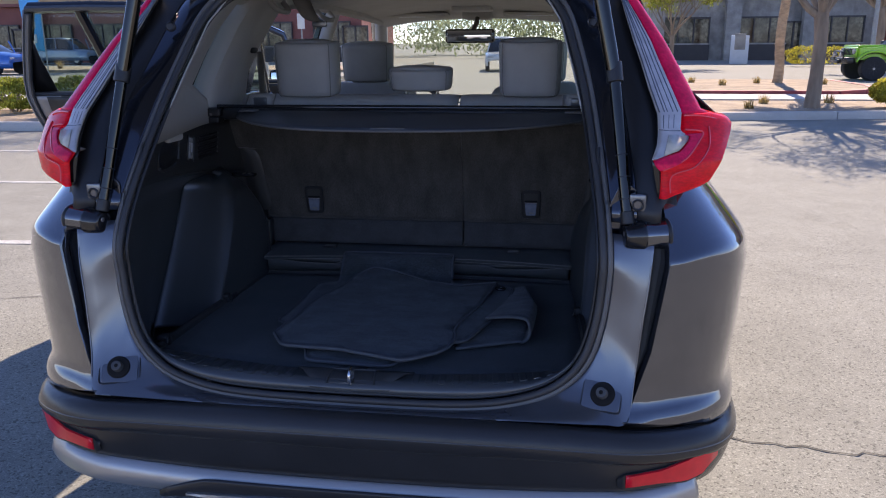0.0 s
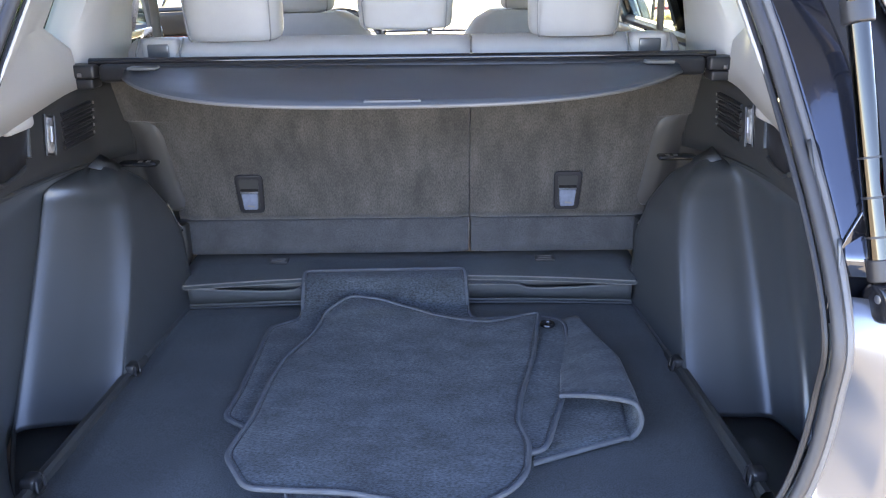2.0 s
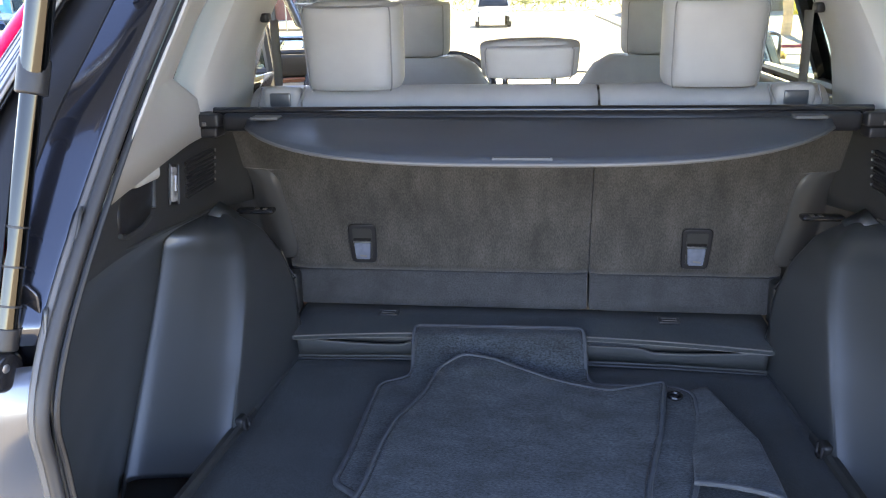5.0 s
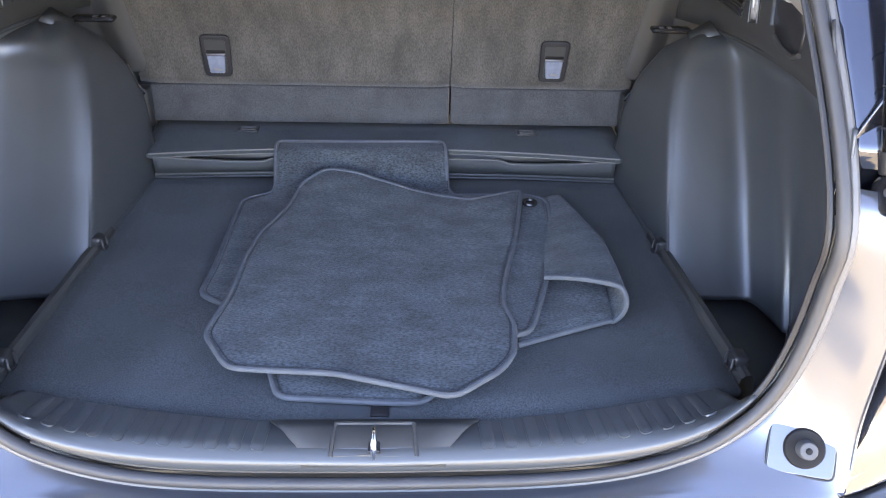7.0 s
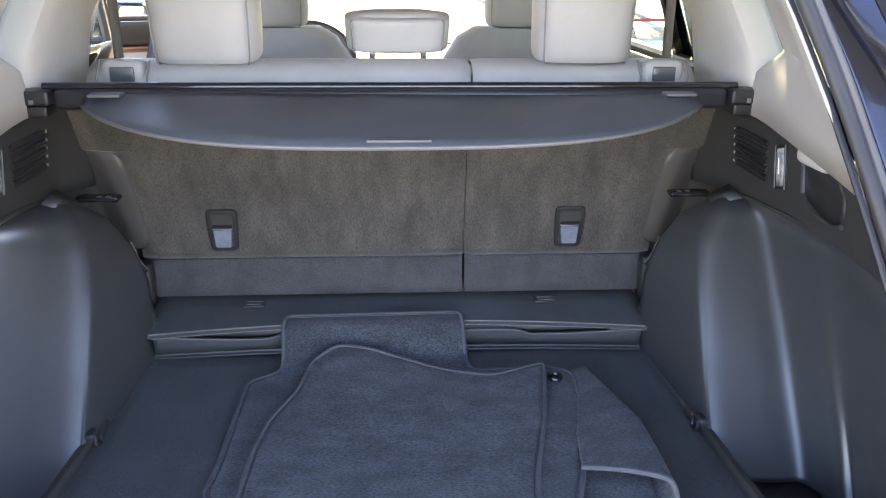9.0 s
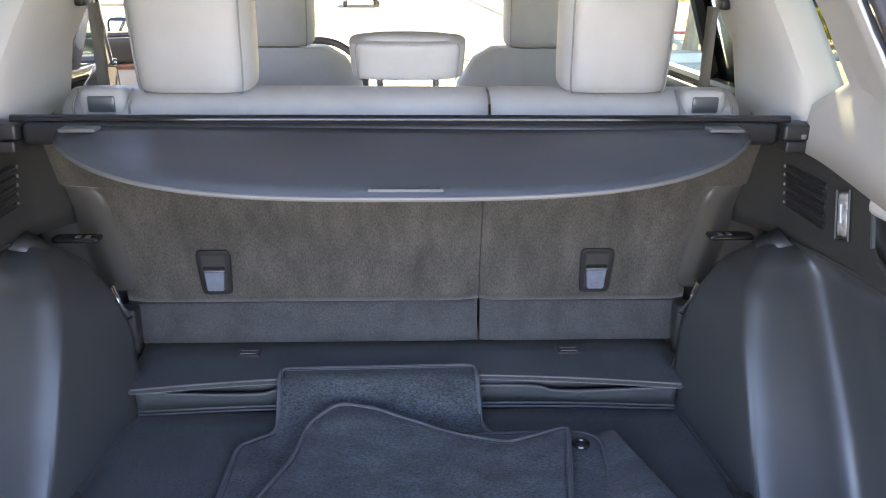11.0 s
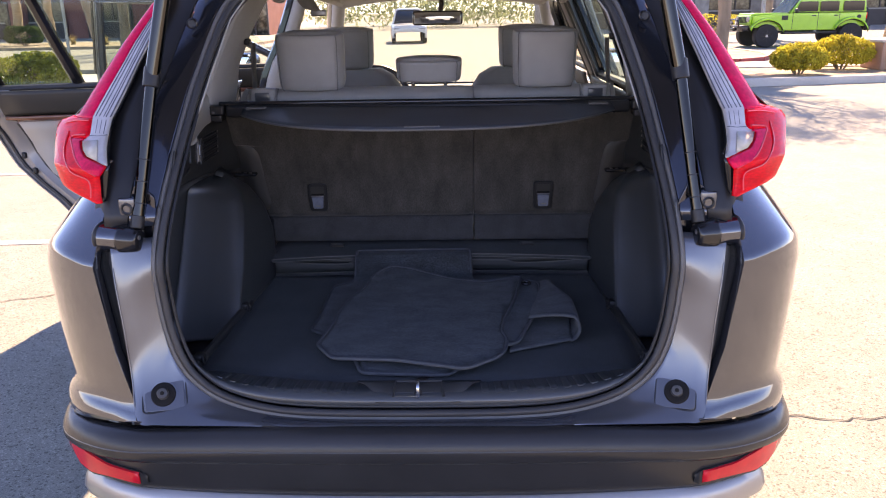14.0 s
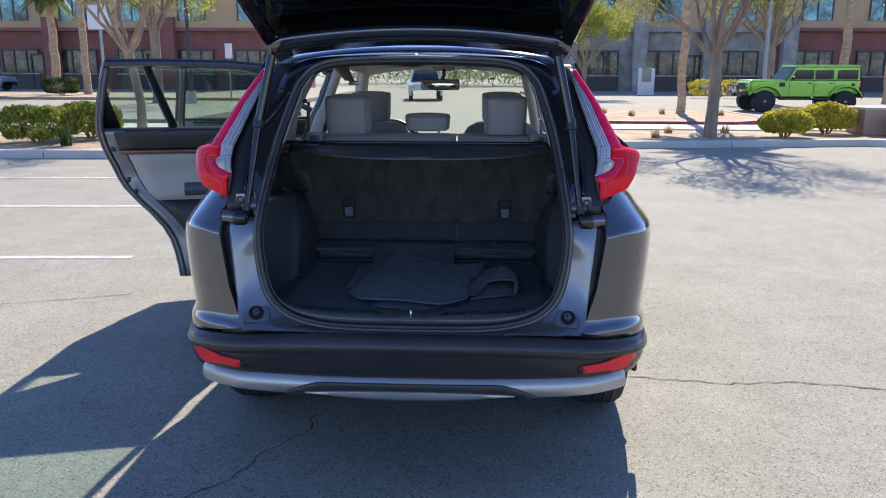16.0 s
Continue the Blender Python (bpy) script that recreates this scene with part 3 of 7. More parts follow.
for s in (1, -1):
    lamp = part("tail_lamp", surf(band(INN, [(z, x - 0.006) for z, x in RED_OUT], 1.130, 1.576, 60, 8, s, -0.012, False)), GLOSSB, car, "L-shaped tail lamp, dark housing", solid=0.004)
    part("red_lens", surf(band(MID, RED_OUT, 1.127, 1.292, 60, 10, s, 0.008)), LRED, lamp, "bright red lower lens", solid=0.004)
    part("upper_lens", surf(band(MID, RED_OUT, 1.293, 1.575, 50, 8, s, 0.007)), LROSE, lamp, "rose red strip of the upper lens", solid=0.004)
    part("lens_band", surf(band(MID, BAND, 1.187, 1.254, 30, 5, s, 0.0125, False)), LROSE, lamp, "rose red inner band", solid=0.002)
    part("clear_lens", surf(band(INN, MID, 1.207, 1.572, 70, 6, s, 0.003)), LCLEAR, lamp, "clear inner lens with fine vertical ribs", solid=0.004)
    for k in (0.10, 0.30, 0.42, 0.64, 0.84):
        rib = []
        for i in range(34):
            z = 1.298 + 0.266 * i / 33
            x = lerp(INN, z) * (1 - k) + lerp(MID, z) * k
            rib.append((s * x, lamp_y(x, z) - 0.0048, z))
        part("rib", tube(rib, 0.0016, 6), LGREY, lamp)
    for k in (0.24, 0.46, 0.68):
        rib = []
        for i in range(9):
            z = 1.266 + 0.026 * i / 8
            x = lerp(INN, z) * (1 - k) + lerp(MID, z) * k
            rib.append((s * x, lamp_y(x, z) - 0.0048, z))
        part("rib", tube(rib, 0.0011, 6), LGREY, lamp)
    part("rib", tube([(s * x, lamp_y(x, z) - 0.005, z) for x, z in ((0.668, 1.264), (0.690, 1.261), (0.714, 1.2605))], 0.0013, 6), LGREY, lamp)
    wd = bmesh.new()
    wd.faces.new([wd.verts.new((s * x, lamp_y(x, z) - 0.0085, z)) for x, z in ((0.688, 1.254), (0.727, 1.2495), (0.720, 1.233), (0.704, 1.222), (0.676, 1.216))])
    part("inner_reflector", wd, LCREAM, lamp, "cream inner reflector", solid=0.002)
    for gl, gr in (([(0.672, 1.187), (0.720, 1.207), (0.755, 1.240), (0.763, 1.257), (0.724, 1.263)], 0.0020), ([(0.690, 1.140), (0.692, 1.176), (0.742, 1.192), (0.776, 1.226), (0.780, 1.266)], 0.0016), ([(0.724, 1.290), (0.762, 1.288), (0.800, 1.280)], 0.0014)):
        part("light_guide", tube(smoothed([(s * x, lamp_y(x, z) - 0.0135, z) for x, z in gl], 5), gr, 8), LRED2, lamp, "paler red light guide")

# ---- struts ----
for s in (1, -1):
    bkt = plate(rounded([(-0.040, -0.035), (0.03, -0.035), (0.03, 0.10), (-0.01, 0.13), (-0.040, 0.06)], 0.01), Matrix.Translation((s * 0.605, 0.115, 1.03)) @ Euler((radians(90), 0, 0)).to_matrix().to_4x4(), 0.008)
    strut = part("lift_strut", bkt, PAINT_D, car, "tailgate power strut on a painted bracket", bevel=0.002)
    low, col, top = Vector((s * 0.612, 0.072, 1.045)), Vector((s * 0.572, 0.165, 1.372)), Vector((s * 0.520, 0.200, 1.62))
    d1 = (col - low).normalized()
    part("strut_base", cyl((s * 0.640, 0.079, 1.043), (s * 0.692, 0.086, 1.046), 0.033, 0.033, 28), PAINT, strut, "round painted strut mount", bevel=0.005)
    part("joint_cup", cyl((s * 0.600, 0.068, 1.041), (s * 0.644, 0.079, 1.043), 0.024, 0.036, 28), GLOSSB, strut, "gloss black joint cup", bevel=0.007)
    part("mount_ring", cyl((s * 0.684, 0.084, 1.0455), (s * 0.694, 0.087, 1.046), 0.0345, 0.0345, 28), SATINB, strut, "black rim of the strut mount", bevel=0.004)
    part("strut_tube", cyl(low + d1 * 0.03, col, 0.0130, 0.0130, 24), STRUT, strut, "polished dark strut tube")
    part("strut_foot", cyl(low + d1 * 0.022, low + d1 * 0.05, 0.0145, 0.0145, 24), SATINB, strut, bevel=0.002)
    for f in (0.22, 0.36, 0.5):
        part("tube_groove", cyl(low.lerp(col, f), low.lerp(col, f + 0.008), 0.0135, 0.0135, 24), SATINB, strut)
    part("strut_collar", cyl(col - d1 * 0.012, col + d1 * 0.032, 0.0185, 0.0185, 24), SATINB, strut, "grey plastic collar", bevel=0.003)
    part("strut_rod", cyl(col, top, 0.0162, 0.0162, 24), STRUT, strut, "dark strut sleeve")
    bb = bmesh.new()
    bmesh.ops.create_uvsphere(bb, u_segments=16, v_segments=10, radius=0.013, matrix=Matrix.Translation(low + Vector((0, -0.006, 0.004))))
    part("ball_joint", bb, STEEL, strut, "steel ball joint")
    part("bolt", cyl((s * 0.590, 0.098, 1.022), (s * 0.590, 0.108, 1.022), 0.009, 0.009, 6), STEEL, strut)
    plug = part("flange_plug", cyl((s * 0.532, 0.352, 1.490), (s * 0.525, 0.338, 1.492), 0.013, 0.012, 20), SATINB, car, "round black plug in the pillar flange", bevel=0.002)
    part("plug_ring", tube([(s * (0.525 + 0.009 * math.cos(2 * math.pi * k / 20)), 0.3375, 1.492 + 0.009 * math.sin(2 * math.pi * k / 20)) for k in range(20)], 0.002, 6, closed=True), GLOSSB, plug)
    bs = part("bump_stop", rbox(s * 0.628, 0.086, 1.112, 0.036, 0.010, 0.040, 0.004), PAINT_IN, strut, "square painted plate")
    part("stop_ring", tube([(s * (0.628 + 0.011 * math.cos(2 * math.pi * k / 20)), 0.080, 1.108 + 0.011 * math.sin(2 * math.pi * k / 20)) for k in range(20)], 0.0028, 6, closed=True), SATINB, bs)

# ---- tailgate, open, above and behind the opening ----
HINGE = Vector((0, 0.50, 1.672))
GATE = Matrix.Translation(HINGE) @ Euler((radians(-94), 0, 0)).to_matrix().to_4x4()
# local frame: closed position, hinge at the origin; z down the gate is negative, -y outward
GH = [(0.0, 0.03, 0.57), (-0.10, -0.015, 0.60), (-0.25, -0.13, 0.645), (-0.40, -0.265, 0.685), (-0.50, -0.355, 0.69), (-0.56, -0.405, 0.72), (-0.60, -0.435, 0.70), (-0.68, -0.455, 0.70), (-0.76, -0.462, 0.70), (-0.84, -0.470, 0.69), (-0.92, -0.49, 0.675), (-0.98, -0.505, 0.66), (-1.02, -0.50, 0.645)]


def gate_pt(u, row, push=0.0):
    z, y, w = row
    bow = 0.05 * (1 - u * u) + (0.0 if abs(u) < 0.93 else -0.02 * ((abs(u) - 0.93) / 0.07) ** 2)
    return GATE @ Vector((u * w, y - bow - push, z))


US = [-1 + 0.1 * i for i in range(21)]
gate = part("tailgate", surf([[gate_pt(u, r) for u in US] for r in GH[4:]]), PAINT, car, "open grey tailgate held up by two struts", solid=0.03, offset=-1)
part("window_frame", surf([[gate_pt(u, r) for u in US] for r in GH[:2]]), PAINT, gate, solid=0.03, offset=-1)
part("gate_window", surf([[gate_pt(u * 0.93, r, -0.002) for u in US] for r in GH[1:5]]), DARKG, gate, "dark privacy glass rear window", solid=0.005)
for sgn in (1, -1):
    part("window_side", surf([[gate_pt(sgn * (0.92 + 0.08 * k / 3), r) for k in range(4)] for r in GH[1:5]]), GLOSSB, gate, solid=0.03, offset=-1)
    part("gate_lamp", surf([[gate_pt(sgn * u, r, 0.004) for u in (0.52, 0.64, 0.76, 0.88, 0.985)] for r in ((-0.535, -0.385, 0.705), (-0.575, -0.418, 0.715))]), LCLEAR, gate, "clear upper lamp strip of the tailgate", solid=0.006)
    part("gate_lamp_red", surf([[gate_pt(sgn * u, r, 0.006) for u in (0.46, 0.6, 0.74, 0.88, 0.99)] for r in ((-0.577, -0.42, 0.715), (-0.612, -0.440, 0.70))]), LRED, gate, "red lower lamp strip of the tailgate", solid=0.006)
part("chrome_strip", surf([[gate_pt(u, r, 0.005) for u in [x * 0.5 for x in US]] for r in ((-0.522, -0.372, 0.70), (-0.536, -0.386, 0.70))]), CHROME, gate, "chrome strip over the badge", solid=0.004)
em = [(-0.036, -0.032), (0.036, -0.032), (0.044, 0.034), (-0.044, 0.034)]
part("badge", plate(rounded(em, 0.012), GATE @ Matrix.Translation((0, -0.464, -0.575)) @ Euler((radians(60), 0, 0)).to_matrix().to_4x4(), 0.008), CHROME, gate, "chrome badge shape", bevel=0.002)
part("name_bar", plate([(-0.56, -0.012), (-0.40, -0.012), (-0.40, 0.012), (-0.56, 0.012)], GATE @ Matrix.Translation((0, -0.50, -0.70)) @ Euler((radians(88), 0, 0)).to_matrix().to_4x4(), 0.006), CHROME, gate, "chrome name bar", bevel=0.002)
part("plate_recess", plate(rounded([(-0.34, -0.045), (0.34, -0.045), (0.26, 0.045), (-0.26, 0.045)], 0.02), GATE @ Matrix.Translation((0, -0.508, -0.735)) @ Euler((radians(90), 0, 0)).to_matrix().to_4x4(), 0.006), SATINB, gate, "dark recess above the plate")
lp = part("licence_plate", plate(rounded([(-0.155, -0.078), (0.155, -0.078), (0.155, 0.078), (-0.155, 0.078)], 0.012), GATE @ Matrix.Translation((0, -0.516, -0.845)) @ Euler((radians(92), 0, 0)).to_matrix().to_4x4(), 0.006), WHITEP, gate, "white dealer plate with blue print", bevel=0.001)
for zz, ww, hh in ((0.055, 0.10, 0.010), (0.028, 0.03, 0.02), (-0.015, 0.06, 0.014), (-0.055, 0.13, 0.016)):
    part("print_bar", plate([(-ww, zz - hh / 2), (ww, zz - hh / 2), (ww, zz + hh / 2), (-ww, zz + hh / 2)], GATE @ Matrix.Translation((0, -0.522, -0.845)) @ Euler((radians(92), 0, 0)).to_matrix().to_4x4(), 0.002), BLUEP, lp)
part("gate_lining", surf([[gate_pt(u * 0.88, r, -0.055) for u in US] for r in GH[5:]]), COVER, gate, "black plastic inner lining", solid=0.02)
part("gate_latch", rbox(0, -0.50, -1.0, 0.07, 0.05, 0.05, 0.006, m=GATE), STEEL, gate, "steel tailgate latch")
part("close_button", rbox(0.2, -0.49, -1.015, 0.04, 0.03, 0.012, 0.004, m=GATE), GLOSSB, gate, "tailgate close button")
part("pull_cup", rbox(0.33, -0.49, -1.015, 0.15, 0.04, 0.012, 0.004, m=GATE), UTRIM, gate, "pull cup")
part("rear_wiper", tube(smoothed([gate_pt(0.02, (-0.47, -0.33, 0.69), 0.02), gate_pt(0.25, (-0.44, -0.305, 0.69), 0.022), gate_pt(0.55, (-0.40, -0.27, 0.69), 0.018)], 5), 0.008, 8), SATINB, gate, "black wiper arm")
part("spoiler", surf([[gate_pt(u, r, p) for u in US] for r, p in (((0.015, 0.05, 0.56), 0.0), ((0.02, 0.0, 0.57), 0.02), ((-0.03, -0.03, 0.58), 0.13), ((-0.045, -0.03, 0.58), 0.14), ((-0.06, -0.03, 0.585), 0.02))]), PAINT, gate, "roof-edge spoiler", solid=0.01)

# ---- roof, pillars, screen, bonnet ----
ROOF = [(0.52, 1.645, 0.565), (0.62, 1.668, 0.585), (0.9, 1.685, 0.60), (1.4, 1.695, 0.61), (1.9, 1.695, 0.61), (2.4, 1.68, 0.60), (2.75, 1.655, 0.59), (2.95, 1.625, 0.575)]


def roof_pt(u, row, drop=0.0):
    y, z, w = row
    return (u * w, y, z - drop - 0.05 * abs(u) ** 2.5)


part("roof", surf([[roof_pt(-1 + 0.125 * i, r) for i in range(17)] for r in ROOF]), PAINT, car, "grey painted roof", solid=0.012, offset=-1)
part("headliner", surf([[roof_pt(-0.96 + 0.12 * i, (r[0] - (0.02 if r[0] < 0.6 else 0), r[1], r[2]), 0.045) for i in range(17)] for r in ROOF]), HEADL, car, "light grey fabric headliner", solid=0.01)
part("windscreen", surf([[(u * w, y, z - 0.03 * u * u) for u in (-1, -0.75, -0.5, -0.25, 0, 0.25, 0.5, 0.75, 1)] for y, z, w in ((2.95, 1.60, 0.57), (3.2, 1.44, 0.62), (3.5, 1.24, 0.67), (3.75, 1.06, 0.70))]), GLASS, car, "clear windscreen", solid=0.004)
part("bonnet", surf([[(u * w, y, z - 0.06 * abs(u) ** 3) for u in [-1 + 0.2 * i for i in range(11)]] for y, z, w in ((3.70, 1.06, 0.74), (4.0, 1.02, 0.76), (4.3, 0.93, 0.76), (4.45, 0.84, 0.74))]), PAINT, car, "grey bonnet", solid=0.01)
fb = [[(u * w, y - 0.25 * abs(u) ** 3, z) for u in [-1 + 0.1 * i for i in range(21)]] for z, y, w in ((0.26, 4.40, 0.82), (0.40, 4.50, 0.86), (0.58, 4.54, 0.88), (0.72, 4.54, 0.86), (0.84, 4.46, 0.78))]
part("front_bumper", surf(fb), PAINT, car, "grey front bumper", solid=0.01)
part("grille", plate(rounded([(-0.45, -0.07), (0.45, -0.07), (0.5, 0.07), (-0.5, 0.07)], 0.02), Matrix.Translation((0, 4.545, 0.72)) @ Euler((radians(90), 0, radians(180))).to_matrix().to_4x4(), 0.02), GLOSSB, car, "dark front grille")
for s in (1, -1):
    part("headlamp", rbox(s * 0.66, 4.36, 0.82, 0.26, 0.16, 0.09, 0.03, m=None), LCLEAR, car, "clear headlamp")
    # front wing with arch
    bm = bmesh.new()
    ys = [3.15 + 0.05 * i for i in range(27)]
    zs = [0.33, 0.40, 0.47, 0.54, 0.60, 0.66, 0.72, 0.80, 0.88, 0.94, 1.0]
    surf([[(s * (half_width(y, z) - (0.13 * ((y - 3.9) / 0.55) ** 2 if y > 3.9 else 0)), y, z - (0.10 * max(0, y - 3.7) if z > 0.9 else 0)) for y in ys] for z in zs], bm)
    kill = [f for f in bm.faces if (Vector((f.calc_center_median().y, f.calc_center_median().z)) - Vector((3.61, 0.37))).length < 0.40]
    bmesh.ops.delete(bm, geom=kill, context="FACES")
    part("front_wing", bm, PAINT, car, solid=0.005)
    arc = [(s * (half_width(3.6, 0.6) + 0.004), 3.61 + math.cos(radians(a)) * 0.40, 0.37 + math.sin(radians(a)) * 0.40) for a in range(-10, 191, 8)]
    part("arch_moulding", tube(arc, 0.026, 8, squash=0.6), BUMPER, car)
    part("wing_top", surf([[(s * x, y, z) for x, z in ((0.93 - 0.2 * max(0, (y - 3.9)), 1.0 - 0.10 * max(0, y - 3.7)), (0.85 - 0.15 * max(0, (y - 3.9)), 1.03 - 0.16 * max(0, y - 3.7)), (0.73, 1.03 - 0.20 * max(0, y - 3.75)))] for y in (3.15, 3.5, 3.8, 4.1, 4.3)]), PAINT, car, solid=0.006)
    # sills and pillars
    part("side_sill", rbox(s * 0.85, 2.35, 0.31, 0.14, 1.75, 0.16, 0.03), BUMPER, car, "black side sill")
    part("front_pillar", tube(smoothed([(s * 0.585, 2.93, 1.60), (s * 0.64, 3.2, 1.44), (s * 0.70, 3.5, 1.24), (s * 0.74, 3.72, 1.06)], 5), 0.038, 10), PAINT, car)
    part("front_pillar_trim", tube(smoothed([(s * 0.555, 2.90, 1.575), (s * 0.61, 3.15, 1.42), (s * 0.67, 3.42, 1.22), (s * 0.70, 3.60, 1.08)], 5), 0.036, 10), BEIGE, car, "light grey front pillar trim")
    part("centre_pillar", tube(smoothed([(s * 0.60, 2.10, 1.60), (s * 0.68, 2.12, 1.40), (s * 0.78, 2.14, 1.15), (s * 0.82, 2.14, 0.7), (s * 0.82, 2.14, 0.34)], 4), [0.035] * 6 + [0.042] * 6 + [0.055] * 5, 10), BEIGE, car, "light grey centre pillar")
    part("centre_pillar_skin", tube(smoothed([(s * 0.63, 2.10, 1.60), (s * 0.71, 2.12, 1.40), (s * 0.82, 2.14, 1.15), (s * 0.87, 2.14, 0.7), (s * 0.87, 2.14, 0.34)], 4), 0.030, 8), GLOSSB, car)
    part("roof_rail", tube(smoothed([(s * 0.585, 0.62, 1.64), (s * 0.615, 1.4, 1.655), (s * 0.61, 2.2, 1.65), (s * 0.585, 2.92, 1.605)], 6), 0.032, 8), PAINT, car)
    part("rail_trim", tube(smoothed([(s * 0.545, 0.60, 1.595), (s * 0.575, 1.4, 1.61), (s * 0.57, 2.2, 1.605), (s * 0.545, 2.90, 1.575)], 6), 0.034, 8), HEADL, car)
    # upper rear side: outer skin round the small side window
    up = []
    for z in (1.138, 1.18, 1.22, 1.26):
        up.append([(s * half_width(y, z), y, z) for y in (0.36, 0.5, 0.7, 0.9, 1.1, 1.3, 1.5, 1.62)])
    part("shoulder_panel", surf(up), PAINT, car, solid=0.004)
    dp = []
    for z in (1.26, 1.34, 1.42, 1.50, 1.60):
        w = half_width(0.7, z)
        y0 = lamp_y(lerp(RED_OUT, min(z, 1.575)), min(z, 1.575)) + 0.03
        dp.append([(s * (lerp(RED_OUT, min(z, 1.575)) + 0.002), y0, z), (s * (w - 0.01), y0 + 0.08, z), (s * w, y0 + 0.16, z)])
    part("rear_pillar_skin", surf(dp), GLOSSB, car, solid=0.004)
    qg = []
    for z in (1.26, 1.34, 1.42, 1.50, 1.585):
        y0 = lamp_y(lerp(RED_OUT, min(z, 1.575)), min(z, 1.575)) + 0.19
        qg.append([(s * half_width(0.9, z), y0 + (1.30 - (z - 1.26) * 0.35 - y0) * k / 4, z) for k in range(5)])
    part("side_window", surf(qg), TINTQ, car, "small tinted rear side window", solid=0.004)
    cp = []
    for z in (1.26, 1.34, 1.42, 1.50, 1.585):
        y1 = 1.30 - (z - 1.26) * 0.35
        cp.append([(s * half_width(1.3, z), y1 + 0.14 * k, z) for k in (0, 0.5, 1)])
    part("door_pillar_skin", surf(cp), GLOSSB, car, solid=0.006)


# ---- wheels ----
def wheel(parent, x, y, z, s, r=0.368, w=0.23, rim_mat=None):
    prof = [(0.62 * r, -w / 2 + 0.02), (0.86 * r, -w / 2), (0.96 * r, -w / 2 + 0.012), (r, -w / 2 + 0.035), (r, w / 2 - 0.035), (0.96 * r, w / 2 - 0.012), (0.86 * r, w / 2), (0.62 * r, w / 2 - 0.02)]
    n = 48
    rows = [[(x + o, y + math.cos(2 * math.pi * k / n) * q, z + math.sin(2 * math.pi * k / n) * q) for k in range(n)] for q, o in prof]
    whl = part("wheel", surf(rows, closed=True), TYRE, parent, "black tyre on an alloy rim")
    for o in (-0.055, -0.02, 0.02, 0.055):
        ringp = [(x + o * w / 0.23, y + math.cos(2 * math.pi * k / n) * (r - 0.001), z + math.sin(2 * math.pi * k / n) * (r - 0.001)) for k in range(n)]
        part("groove", tube(ringp, 0.006, 6, closed=True), SATINB, whl)
    b = cyl((x - s * 0.02, y, z), (x + s * (w / 2 - 0.03), y, z), 0.62 * r, 0.60 * r, 32)
    part("rim", b, rim_mat or RIM, whl, "five-spoke alloy rim", bevel=0.01)
    b = bmesh.new()
    for k in range(5):
        a = 2 * math.pi * k / 5
        c, q = math.cos(a), math.sin(a)
        cyl((x + s * (w / 2 - 0.02), y + c * 0.03, z + q * 0.03), (x + s * (w / 2 - 0.02), y + c * 0.58 * r, z + q * 0.58 * r), 0.035, 0.045, 8, b)
    part("spokes", b, rim_mat or RIM, whl)
    return whl


for s in (1, -1):
    for y in (0.95, 3.61):
        wheel(car, s * 0.815, y, 0.368, s)

# ---- cargo bay ----
def sill_y(x):
    return 0.058 + 0.27 * x * x


FLOOR_Z = 0.690
rows = []
for i in range(25):
    x = -0.535 + 1.07 * i / 24
    rows.append([(x, sill_y(x) + (0.862 - sill_y(x)) * k / 12, FLOOR_Z + 0.0015 * math.sin(7 * x + k)) for k in range(13)])
cargo_floor = part("cargo_floor", surf(rows), FLOORC, car, "flat black carpeted cargo floor", solid=0.015, offset=-1)
part("lift_tab", rbox(0.005, 0.105, FLOOR_Z + 0.002, 0.026, 0.05, 0.004, 0.0015), SATINB, cargo_floor, "black fabric pull tab")

# scuff plate along the sill
inner = outward(ring, -SGN * 0.012, 0.006)


def sill_profile(i):
    p = inner[i]
    x = p.x
    f = Vector((x * 0.985, sill_y(x), FLOOR_Z + 0.004 + 0.010 * abs(x)))
    top = Vector((x, p.y + (f.y - p.y) * 0.36, FLOOR_Z + 0.006 + 0.02 * abs(x) + max(0, p.z - 0.69) * 0.25))
    edge = Vector((p.x, p.y, p.z + 0.004))
    return [edge, edge.lerp(top, 0.3) + Vector((0, 0, 0.006)), edge.lerp(top, 0.75) + Vector((0, 0, 0.0045)), top, top.lerp(f, 0.5), f, f + Vector((0, 0.012, -0.02))]


def sill_at(x):
    i = max(j for j in range(0, 25) if inner[j].x <= x)
    t = (x - inner[i].x) / (inner[i + 1].x - inner[i].x)
    return [p.lerp(q, t) for p, q in zip(sill_profile(i), sill_profile(i + 1))]


